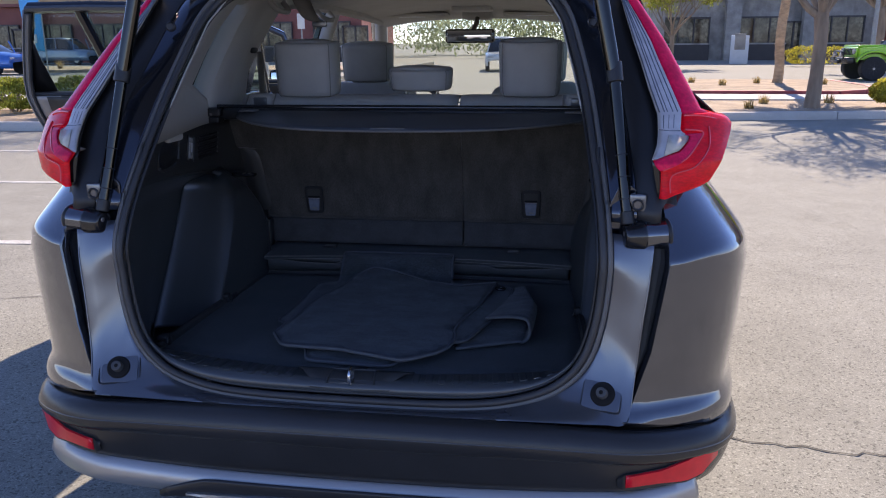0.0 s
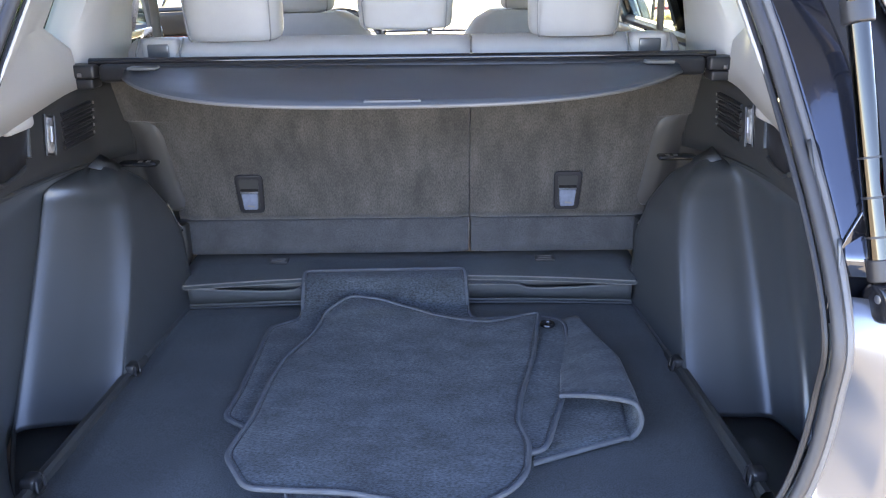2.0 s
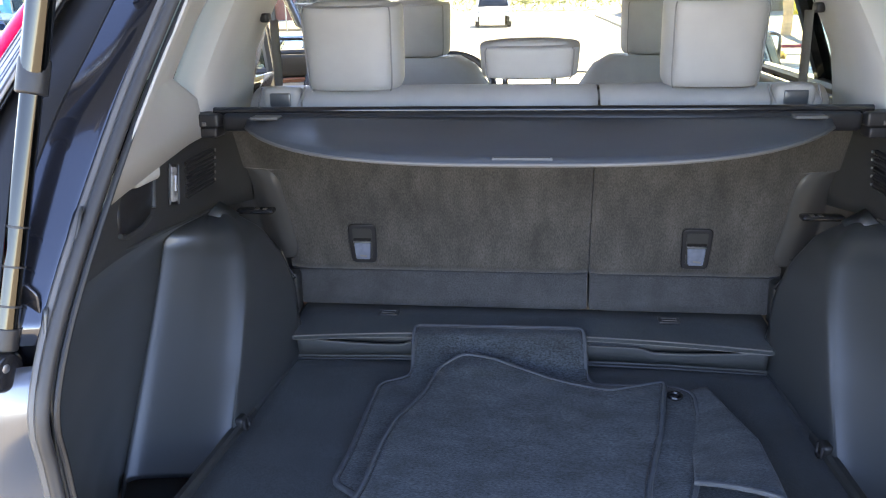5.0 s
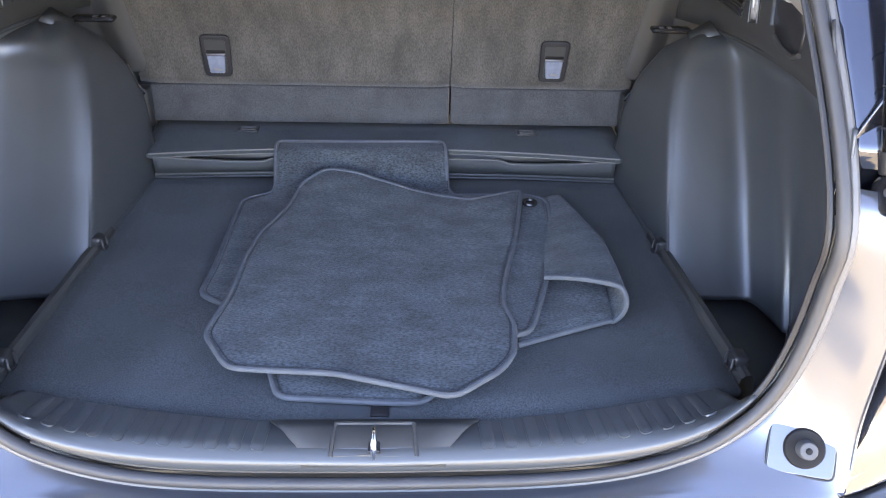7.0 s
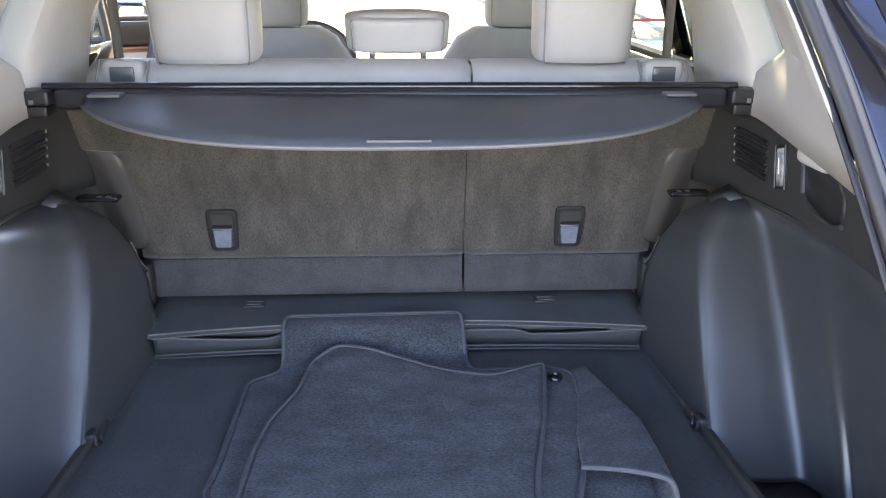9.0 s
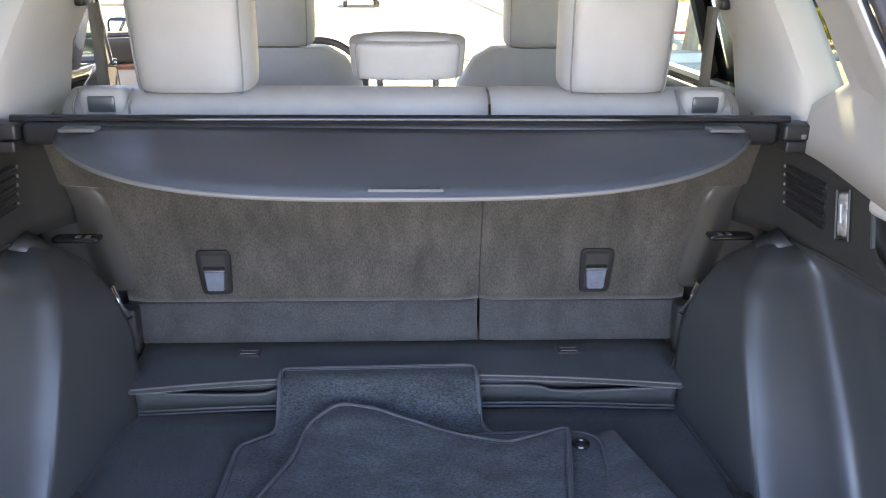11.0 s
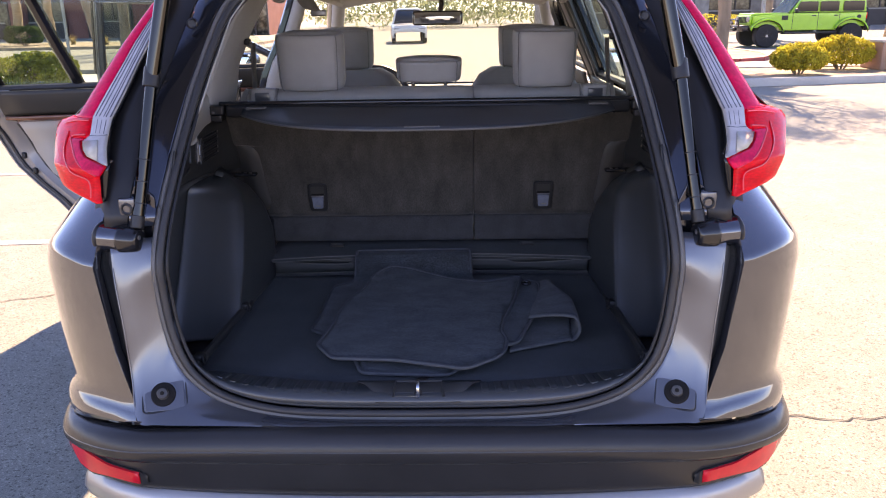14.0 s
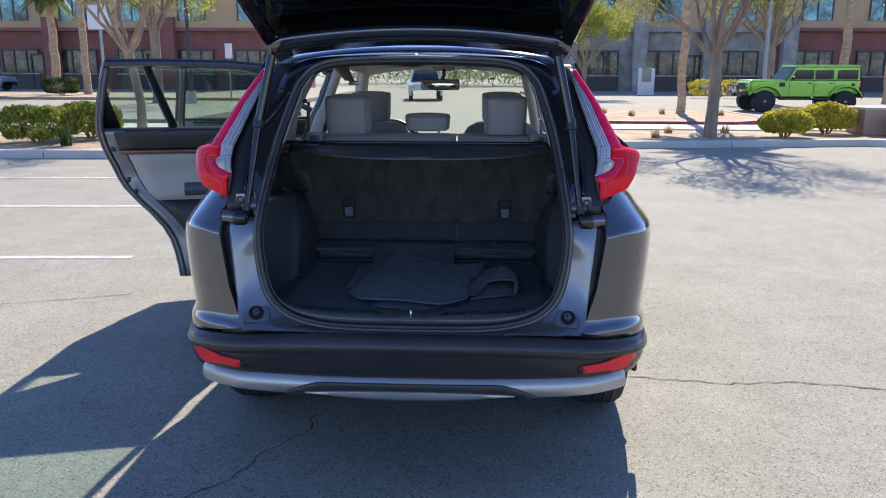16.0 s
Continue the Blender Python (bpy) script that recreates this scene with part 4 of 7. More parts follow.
idx = [i for i in range(0, 4 * 5 + 4)]
full = [[Vector((-p.x, p.y, p.z)) for p in sill_profile(i)] for i in idx[:0:-1]] + [sill_profile(i) for i in idx]
scuff = part("scuff_plate", surf(full), SCUFF, car, "dark plastic scuff plate along the loading sill", solid=0.004)
for s in (1, -1):
    for k in range(11):
        x = 0.150 + 0.0305 * k
        rows = []
        for dx, lift, cut in ((-0.0092, -0.0015, 0.5), (-0.0089, 0.0030, 0.32), (-0.0066, 0.0044, 0.12), (-0.003, 0.0046, 0.02), (0.003, 0.0046, 0.02), (0.0066, 0.0044, 0.12), (0.0089, 0.0030, 0.32), (0.0092, -0.0015, 0.5)):
            pr = sill_at(x + dx)
            row = []
            for v, f in ((4.85, -1), (4.8, 1), (4.2, 1), (3.5, 1), (3.0, 1), (2.6, 1), (2.2, 1), (1.75 + cut, 1), (1.68 + cut, -0.6)):
                j = int(v)
                p, d = pr[j].lerp(pr[j + 1], v - j), pr[j + 1] - pr[j]
                nr = Vector((0, -d.z, d.y)).normalized()
                p = p + nr * (lift if f > 0 else min(lift, 0.0025 * f))
                row.append((s * p.x, p.y, p.z))
            rows.append(row)
        part("rib", surf(rows), SCUFF, scuff)
inset = [[(x, y, z) for x in (-0.135 + d, -0.07, 0.07, 0.135 - d)] for y, z, d in ((0.060, FLOOR_Z + 0.013, -0.006), (0.040, FLOOR_Z + 0.0175, 0.012), (0.016, FLOOR_Z + 0.0095, 0.034), (-0.004, FLOOR_Z - 0.009, 0.042))]
part("striker_inset", surf(inset), UTRIM, scuff, "black inset round the striker", solid=0.003)
cup = part("striker_cup", surf([[(x * k, y, FLOOR_Z + dz) for x in (-0.054, -0.018, 0.018, 0.054)] for y, dz, k in ((0.047, 0.0172, 0.94), (0.034, 0.0158, 0.96), (0.016, 0.0095, 1.0), (0.004, 0.0015, 1.02))]), SCUFF, scuff, "smooth recessed striker cup", solid=0.002)
for s in (1, -1):
    part("cup_wall", tube([(s * 0.0515, 0.048, FLOOR_Z + 0.0185), (s * 0.0545, 0.016, FLOOR_Z + 0.012), (s * 0.056, 0.003, FLOOR_Z + 0.003)], 0.003, 6), UTRIM, cup)
part("cup_wall", tube([(-0.0515, 0.048, FLOOR_Z + 0.0185), (0.0515, 0.048, FLOOR_Z + 0.0185)], 0.003, 6), UTRIM, cup)
part("striker_slot", rbox(0, 0.014, FLOOR_Z + 0.0105, 0.016, 0.022, 0.004, 0.0015), SATINB, cup)
part("striker", tube(smoothed([(0, 0.030, FLOOR_Z + 0.008), (0, 0.026, FLOOR_Z + 0.03), (0, 0.012, FLOOR_Z + 0.034), (0, -0.002, FLOOR_Z + 0.026), (0, 0.0, FLOOR_Z + 0.004)], 5), 0.0042, 10), CHROME, scuff, "bright steel striker loop")

# step at the front edge of the floor with the folding flap on it
flap = part("folding_flap", surf([[(x, y0 + (0.866 - 0.043 * (x / 0.49) ** 2 - y0) * k, z) for x in [-0.525 + 1.05 * i / 28 for i in range(29)]] for y0, k, z in ((0.995, 0.0, 0.764), (0.995, 0.4, 0.762), (0.995, 0.8, 0.760), (0.995, 1.0, 0.757), (0.997, 1.0, 0.749))]), FLOORC, car, "black carpeted folding flap behind the seats", solid=0.005)
def flap_line(x, dz, dy=0.0):
    """A point along the bowed front edge of the flap, which draws back towards the middle."""
    u = x / 0.49
    return (x, 0.863 + dy - 0.043 * u * u, 0.754 + dz)


XS = [-0.505 + 1.01 * i / 40 for i in range(41)]
part("flap_edge", tube([flap_line(x, 0.004) for x in XS], 0.0019, 8), COVERE, flap, "thin grey edge strip")
part("lower_edge", tube([flap_line(x, -0.006, 0.002) for x in XS], 0.0016, 8), COVERE, flap, "second thin grey edge strip")
step = part("cargo_step", rbox(0, 0.895, 0.706, 1.02, 0.045, 0.050, 0.006), LTRIM, car, "dark plastic step in front of the floor")
part("step_slot", surf([[(x, 0.874 - 0.030 * (x / 0.49) ** 2, 0.749) for x in XS], [(x, 0.868 - 0.016 * (x / 0.49) ** 2, 0.736) for x in XS], [(x, 0.864, 0.724) for x in XS]]), UTRIM, step, "dark slot under the flap", solid=0.003)
for s in (1, -1):
    line = smoothed([(s * 0.0, 0.850, 0.739), (s * 0.20, 0.848, 0.7385), (s * 0.245, 0.846, 0.737), (s * 0.260, 0.844, 0.733), (s * 0.278, 0.842, 0.730), (s * 0.34, 0.839, 0.731), (s * 0.42, 0.833, 0.737), (s * 0.500, 0.826, 0.746)], 5)
    rail = [[(p.x, p.y + 0.010, p.z + 0.001), (p.x, p.y + 0.003, p.z + 0.0035), (p.x, p.y - 0.002, p.z + 0.0015), (p.x, p.y - 0.001, p.z - 0.006), (p.x, p.y + 0.004, 0.708)] for p in line]
    part("step_rail", surf(rail), LTRIM, step, "smooth finger rail of the step", solid=0.002)
    # highlight on the rail's top edge laid in as a lighter grey bar
    part("rail_highlight", tube([(p.x, p.y - 0.001, p.z + 0.003) for p in line], 0.0014, 6), COVERE, step, "lighter strip put in as the highlight of the finger rail edge")
    part("step_lip", tube([(s * 0.0, 0.862, 0.700), (s * 0.3, 0.856, 0.700), (s * 0.505, 0.842, 0.700)], 0.0045, 8), UTRIM, step)
    part("lip_gap", tube([(s * 0.0, 0.858, 0.694), (s * 0.3, 0.852, 0.694), (s * 0.505, 0.838, 0.694)], 0.0030, 6), SATINB, step)
    tag = part("tag_plate", rbox(s * 0.316, 0.946, 0.766, 0.046, 0.032, 0.006, 0.002), SATINB, flap, "small black latch plate")
    for dy in (-0.010, 0.003):
        part("tag_line", rbox(s * 0.316, 0.946 + dy, 0.7700, 0.032, 0.0024, 0.002, 0.0006), COVERE, tag)

def back_y(z):
    return lerp([(0.765, 0.990), (0.848, 1.005), (0.87, 1.001), (0.97, 0.987), (1.1, 0.952), (1.24, 0.905)], z)


SEAT_EDGE = [(0.768, 0.560), (0.872, 0.560), (0.884, 0.546), (0.90, 0.541), (0.96, 0.550), (1.02, 0.556), (1.066, 0.560), (1.085, 0.566), (1.096, 0.575), (1.102, 0.588), (1.106, 0.642)]


# wheel housings and side walls
for s in (1, -1):
    # plan of the cover, level by level: inner face, rounded edge, rear panel, corner, wall, seal
    def hrow(z, low=False):
        f = Vector((lerp([(0.69, 0.506), (0.80, 0.507), (0.86, 0.512), (0.93, 0.534), (0.99, 0.577), (1.02, 0.620), (1.045, 0.662)], z), lerp([(0.69, 0.862), (0.86, 0.872), (0.99, 0.868), (1.045, 0.845)], z), z))
        e = Vector((lerp([(0.69, 0.530), (0.80, 0.540), (0.90, 0.547), (0.98, 0.560), (1.02, 0.590), (1.04, 0.635), (1.045, 0.652)], z), lerp([(0.634, 0.458), (0.69, 0.500), (0.80, 0.592), (0.90, 0.662), (0.98, 0.718), (1.02, 0.762), (1.045, 0.815)], z), z))
        if s > 0:
            c = Vector((0.711, lerp([(0.634, 0.338), (0.75, 0.390), (0.862, 0.448), (0.989, 0.509), (1.01, 0.517), (1.025, 0.526), (1.035, 0.548), (1.045, 0.600)], z), z))
            m = Vector((0.688, lerp([(0.634, 0.462), (0.73, 0.530), (0.8, 0.574), (0.95, 0.695), (1, 0.735), (1.03, 0.755), (1.045, 0.800)], z), z))
            v = Vector((0.700, lerp([(0.634, 0.386), (0.73, 0.450), (0.8, 0.500), (0.95, 0.620), (1, 0.659), (1.03, 0.682), (1.045, 0.740)], z), z))
            cb = Vector((0.702, lerp([(0.634, 0.353), (0.746, 0.415), (0.847, 0.481), (0.969, 0.564), (1, 0.585), (1.03, 0.613), (1.045, 0.660)], z), z))
        else:
            c = Vector((0.712, lerp([(0.634, 0.412), (0.729, 0.481), (0.869, 0.581), (0.976, 0.654), (1, 0.674), (1.014, 0.677), (1.025, 0.710), (1.036, 0.769), (1.045, 0.800)], z), z))
            cb = c + Vector((-0.007, 0.013, 0))
            v = c + Vector((-0.026, 0.026, 0))
            m = v.lerp(e, 0.32) + Vector((0.001, 0.003, 0))
        if s > 0:
            m = m * 0.72 + (e * 0.3 + v * 0.7) * 0.28
            v = v * 0.8 + (m + cb) * 0.1
        a = e + (f - e).normalized() * 0.026
        b = e + (m - e).normalized() * min(0.026, (m - e).length * 0.4)
        p6 = Vector((lerp([(0.69, 0.452), (0.725, 0.499), (0.772, 0.532), (0.84, 0.553), (0.92, 0.563), (1.1, 0.565)], z), lerp([(0.69, 0.040), (0.725, 0.050), (0.772, 0.056), (0.84, 0.062), (0.92, 0.070), (1.0, 0.078), (1.12, 0.14)], z), z))
        bow = lerp([(0.66, 0.030), (0.80, 0.022), (1.0, 0.014)], z)
        w1, w2 = c.lerp(p6, 0.25) + Vector((bow * 0.8, -0.004, 0)), c.lerp(p6, 0.62) + Vector((bow, -0.008, 0))
        if low:
            pts = [e + Vector((0.004, 0.02, 0)), m + Vector((0, 0.02, 0)), c + Vector((0.008, 0.02, 0)), w1, w2, p6.lerp(w2, 0.4) + Vector((0.005, 0, 0)), p6]
        else:
            pts = [f, f.lerp(a, 0.5), a, (a + b) * 0.28 + e * 0.44, b, b.lerp(m, 0.55), m, v, cb, c, w1, w2, p6]
            lift, near = max(0.0, (z - 0.965) / 0.08) ** 1.3, min(1.0, max(0.0, (z - 1.0) / 0.042)) ** 2
            wall_z = [(0.07, 0.068), (0.35, 0.050), (0.55, 0.030), (0.72, 0.012), (0.80, 0.003), (0.85, 0.0)]
            wall_x = [(0.075, 0.562), (0.22, 0.595), (0.45, 0.634), (0.66, 0.651), (0.80, 0.655)]
            for p in pts[6:12]:
                p.x += (lerp(wall_x, p.y) - p.x) * near
                p.z += lift * lerp(wall_z, p.y)
            pts[12].z += lift * lerp(wall_z, pts[12].y)
        return flip(smoothed(pts, 6), s)

    rows = [[Vector(p) for p in hrow(0.636 + 0.409 * (i / 48 if i < 40 else (40 + (i - 40) * 0.5) / 48))] for i in range(57)]
    for n in range(2):
        rows = [rows[0]] + [[(a + b * 2 + c) / 4 for a, b, c in zip(*rows[i - 1:i + 2])] for i in range(1, 56)] + [rows[-1]]
    part("wheel_housing", surf(rows), HOUSE, car, "smooth dark plastic wheel housing cover", solid=0.004)
    rows = [hrow(z)[:19] for z in (0.672, 0.69, 0.700)]
    part("housing_foot", surf(rows), HOUSE, car, "foot of the wheel housing cover", solid=0.004)
    rows = [[(p[0], p[1] + (0.022 if i < 13 else 0.0), z2) for i, p in enumerate(hrow(0.70, True))] for z2 in (0.59, 0.62, 0.650)]
    part("side_pocket", surf(rows), UTRIM, car, "dark side pocket under the wheel housing", solid=0.004)
    facet = bmesh.new()
    facet.faces.new([facet.verts.new((s * x, y, z)) for x, y, z in ((0.651, 0.836, 1.056), (0.610, 0.838, 1.030), (0.612, 0.815, 1.020), (0.650, 0.770, 1.046))])
    part("housing_facet", facet, HOUSE, car, "smooth facet at the peak of the wheel housing", solid=0.003)
    part("pocket_floor", surf([[(s * x, y, 0.628) for x in (0.49, 0.56, 0.72)] for y in (0.06, 0.2, 0.35, 0.55)]), LTRIM, car, solid=0.006)
    # unseen panel added to stop sunlight leaking between seat back and body side
    part("leak_blocker", rbox(s * 0.69, 1.055, 0.92, 0.25, 0.02, 0.56, 0.006), UTRIM, car, "added unseen panel that stops sunlight leaking between seat back and body side")
    part("closing_strip", rbox(s * 0.566, 0.985, 0.800, 0.060, 0.040, 0.10, 0.008), UTRIM, car, "dark filler between wheel housing and seat")
    # front corner post of the housing beside the step
    part("housing_post", tube([(s * 0.513, 0.866, 0.685), (s * 0.513, 0.870, 0.75), (s * 0.517, 0.876, 0.80)], [0.012, 0.013, 0.006], 10), LTRIM, car)
    # floor rail with its tie-down hooks
    rail = part("floor_rail", surf([[(s * (x - 0.012), y, 0.684), (s * (x - 0.010), y, 0.699), (s * (x - 0.004), y, 0.704), (s * (x + 0.005), y, 0.704), (s * (x + 0.010), y, 0.699), (s * (x + 0.013), y, 0.66), (s * (x + 0.016), y, 0.60)] for x, y in ((0.528, 0.60), (0.531, 0.535), (0.539, 0.37), (0.547, 0.20), (0.549, 0.15))]), UTRIM, car, "black plastic rail along the floor edge")
    for y, x in ((0.54, 0.529), (0.19, 0.548)):
        part("tie_down", rbox(s * x, y, 0.706, 0.026, 0.03, 0.022, 0.007), SATINB, rail, "black tie-down bracket")
        part("tie_ring", tube(smoothed([(s * (x - 0.013), y - 0.010, 0.712), (s * (x - 0.017), y - 0.016, 0.697), (s * (x - 0.016), y + 0.006, 0.692), (s * (x - 0.013), y + 0.010, 0.712)], 4), 0.0028, 8), SATINB, rail, "dark tie-down ring")
    # upper black wall with vent slots, lamp and cup
    def wcol(y, x, dx, dy):
        zb = lerp([(0.07, 1.112), (0.35, 1.093), (0.55, 1.073), (0.72, 1.057), (0.85, 1.044), (0.99, 1.03)], y) - 0.006
        zt = lerp([(0.19, 1.218), (0.40, 1.214), (0.50, 1.210), (0.99, 1.208)], y)
        out = []
        for i in range(7):
            z = zb + (zt - zb) * i / 6
            k = (z - 1.0) / 0.22
            out.append((s * (x + dx * k), y + dy * k, z))
        return out
    base = smoothed([(0.566, 0.075, 0), (0.598, 0.22, 0), (0.638, 0.45, 0), (0.655, 0.66, 0), (0.658, 0.80, 0), (0.657, 0.872, 0), (0.645, 0.93, 0), (0.632, 0.985, 0)], 4)
    wall = part("cargo_wall", surf([wcol(p.y, p.x, lerp([(0.07, -0.026), (0.22, -0.014), (0.45, -0.012), (0.66, -0.004), (0.8, 0)], p.y), lerp([(0.07, 0.10), (0.22, 0.04), (0.45, 0)], p.y)) for p in base]), UTRIM, car, "black grained side wall of the cargo bay", solid=0.004)
    for k in range(5):
        z = 1.166 - 0.0148 * k
        part("vent_slot", tube([(s * 0.6555, 0.838 - 0.004 * k, z), (s * 0.6545, 0.78, z), (s * 0.6525, 0.700 - 0.003 * k, z)], 0.0052, 6), SATINB, wall, "dark vent slot")
        part("vent_fin", tube([(s * 0.652, 0.838 - 0.004 * k, z - 0.0068), (s * 0.651, 0.78, z - 0.0068), (s * 0.649, 0.702 - 0.003 * k, z - 0.0068)], 0.0018, 6), UTRIM, wall)
        part("slot_end", rbox(s * 0.650, 0.843 - 0.004 * k, z, 0.004, 0.003, 0.006, 0.001), COVERE, wall)
    lm = Matrix.Translation((s * 0.645, 0.626, 1.143)) @ Euler((radians(-14), 0, 0)).to_matrix().to_4x4()
    lp = part("cargo_lamp", rbox(0, 0, 0, 0.012, 0.026, 0.066, 0.005, m=lm), LENS, wall, "small clear cargo lamp")
    part("lamp_rim", tube([lm @ Vector((s * -0.004, y, z)) for y, z in ((-0.0175, -0.037), (0.0175, -0.037), (0.0175, 0.037), (-0.0175, 0.037))], 0.0022, 6, closed=True), SATINB, lp)
    part("bulb", cyl(lm @ Vector((s * -0.006, 0, -0.012)), lm @ Vector((s * -0.0065, 0, 0.016)), 0.003, 0.003, 10), STEEL, lp)
    rows, low = [], []
    for k in range(13):
        y = 0.372 + 0.173 * k / 12
        x = lerp([(0.372, 0.6185), (0.45, 0.630), (0.545, 0.6425)], y) - 0.0035
        z0, z1 = lerp([(0.372, 1.122), (0.40, 1.112), (0.46, 1.110), (0.512, 1.118), (0.53, 1.145), (0.545, 1.17)], y), lerp([(0.372, 1.16), (0.39, 1.180), (0.47, 1.186), (0.535, 1.184), (0.545, 1.178)], y)
        rows.append([(s * x, y, z0), (s * (x - 0.001), y, (z0 + z1) / 2), (s * x, y, z1)])
        if y < 0.515:
            low.append((s * (x - 0.002), y, z0 - 0.002))
    # cup recess drawn flush: shade as darker plate, lit edge as lighter strip
    cup = part("side_cup", surf(rows), SATINB, wall, "side cup as a flush darker plate, the shade of its recess in the colour", solid=0.003)
    part("cup_lip", tube(low, 0.0045, 8), UTRIM, cup)
    part("cup_edge", tube([(s * 0.638, 0.548, 1.182), (s * 0.633, 0.524, 1.126)], 0.004, 8), LTRIM, cup)
    # trim beside the seat back with its belt hook
    rows = []
    for z in (0.878, 0.884, 0.90, 0.93, 0.96, 1.0, 1.03, 1.06, 1.08, 1.092, 1.099, 1.103, 1.1045):
        xi, yb = lerp(SEAT_EDGE, z) + 0.002, back_y(z)
        top = max(0.0, (z - 1.07) / 0.0345) ** 2
        pts = [(xi - 0.004, yb + 0.016, z), (xi, yb + 0.005 + 0.008 * top, z), (xi + 0.014, yb + 0.001 + 0.014 * top, z), (xi + 0.034, yb + 0.002 + 0.014 * top, z), (xi + 0.058, yb + 0.014 + 0.008 * top, z), (xi + 0.080, yb + 0.024 + 0.004 * top, z), (0.672, yb + 0.012, z), (0.70, yb + 0.012, z)]
        rows.append(flip(smoothed(pts, 4), s))
    rows.append([(p[0], p[1] + 0.03, 1.1065) for p in rows[-1]])
    part("bolster_trim", surf(rows), BOLST, car, "dark plastic trim beside the seat back", solid=0.003)
    hook = part("belt_hook", rbox(s * 0.598, 0.908, 1.018, 0.085, 0.030, 0.012, 0.006), GLOSSB, car, "black belt hook")
    for hx in (0.575, 0.592):
        part("hook_hole", rbox(s * hx, 0.900, 1.0242, 0.009, 0.012, 0.002, 0.0008), COVERE, hook)
    path = smoothed([(s * 0.566, 0.945, 0.912), (s * 0.556, 0.932, 0.893), (s * 0.549, 0.930, 0.872), (s * 0.538, 0.940, 0.846)], 4)
    sk = part("seat_striker", surf([[p + Vector((s * -0.011, -0.006, 0.006)), p + Vector((s * -0.003, -0.009, 0.002)), p + Vector((s * 0.008, 0.004, -0.004))] for p in path]), CHROME, car, "bright steel seat striker", solid=0.002)
    part("striker_band", rbox(s * 0.551, 0.9245, 0.8825, 0.016, 0.006, 0.005, 0.0015), SATINB, sk)
    # light grey trims above
    def drow(z):
        a = lerp([(1.215, 0.19), (1.33, 0.272), (1.42, 0.335), (1.5, 0.385), (1.56, 0.425), (1.60, 0.46)], z)
        ax = lerp([(1.215, 0.532), (1.30, 0.506), (1.40, 0.482), (1.5, 0.452), (1.56, 0.412), (1.60, 0.36)], z)
        b = lerp([(1.215, 0.80), (1.28, 0.78), (1.33, 0.668), (1.42, 0.70), (1.5, 0.73), (1.60, 0.76)], z)
        bx = lerp([(1.215, 0.652), (1.28, 0.650), (1.33, 0.642), (1.42, 0.605), (1.5, 0.565), (1.60, 0.49)], z)
        pts = [(ax - 0.001, a + 0.010, z), (ax + 0.003, a + 0.022, z), (ax + 0.014, a + 0.060, z), (ax + (bx - ax) * 0.42, a + (b - a) * 0.38, z), (ax + (bx - ax) * 0.85, a + (b - a) * 0.8, z), (bx, b, z), (bx + 0.05, b + 0.006, z)]
        return flip(smoothed(pts, 4), s)
    dt = part("rear_pillar_trim", surf([drow(z) for z in (1.205, 1.25, 1.28, 1.305, 1.33, 1.37, 1.42, 1.46, 1.5, 1.53, 1.56, 1.58, 1.60)]), BEIGE, car, "light grey rear pillar trim", solid=0.004)
    part("bag_hook", rbox(s * 0.606, 0.455, 1.205, 0.022, 0.085, 0.042, 0.010), BEIGE, dt, "moulded bag hook")
    def crow(z):
        a = lerp([(1.22, 0.80), (1.30, 0.80), (1.40, 0.84), (1.50, 0.88), (1.61, 0.91)], z)
        ax = lerp([(1.22, 0.655), (1.30, 0.648), (1.40, 0.612), (1.50, 0.570), (1.61, 0.50)], z)
        b = lerp([(1.22, 1.12), (1.35, 1.13), (1.45, 1.19), (1.55, 1.26), (1.61, 1.38)], z)
        bx = lerp([(1.22, 0.665), (1.35, 0.645), (1.45, 0.612), (1.55, 0.57), (1.61, 0.53)], z)
        pts = [(ax + 0.06, a - 0.004, z), (ax, a, z), (ax - 0.018, a + 0.08, z), ((ax + bx) / 2 - 0.016, (a + b) / 2, z), (bx - 0.008, b - 0.03, z), (bx + 0.03, b, z), (bx + 0.09, b + 0.01, z)]
        return flip(smoothed(pts, 4), s)
    ct = part("side_pillar_trim", surf([crow(z) for z in (1.205, 1.27, 1.31, 1.35, 1.40, 1.45, 1.5, 1.55, 1.58, 1.61)]), BEIGE, car, "light grey side pillar trim", solid=0.004)
    # shoulder belt
    part("belt_anchor", rbox(s * 0.588, 1.05, 1.425, 0.018, 0.034, 0.020, 0.005), SATINB, ct, "dark belt anchor")
    bl = []
    for k in range(9):
        t = k / 8
        p = Vector((s * 0.575, 1.06, 1.42)).lerp(Vector((s * 0.60, 1.13, 1.24)), t)
        bl.append([p + Vector((0, -0.022, 0)), p + Vector((s * -0.004, 0.022, 0))])
    part("shoulder_belt", surf(bl), BELT, ct, "grey woven shoulder belt", solid=0.002)


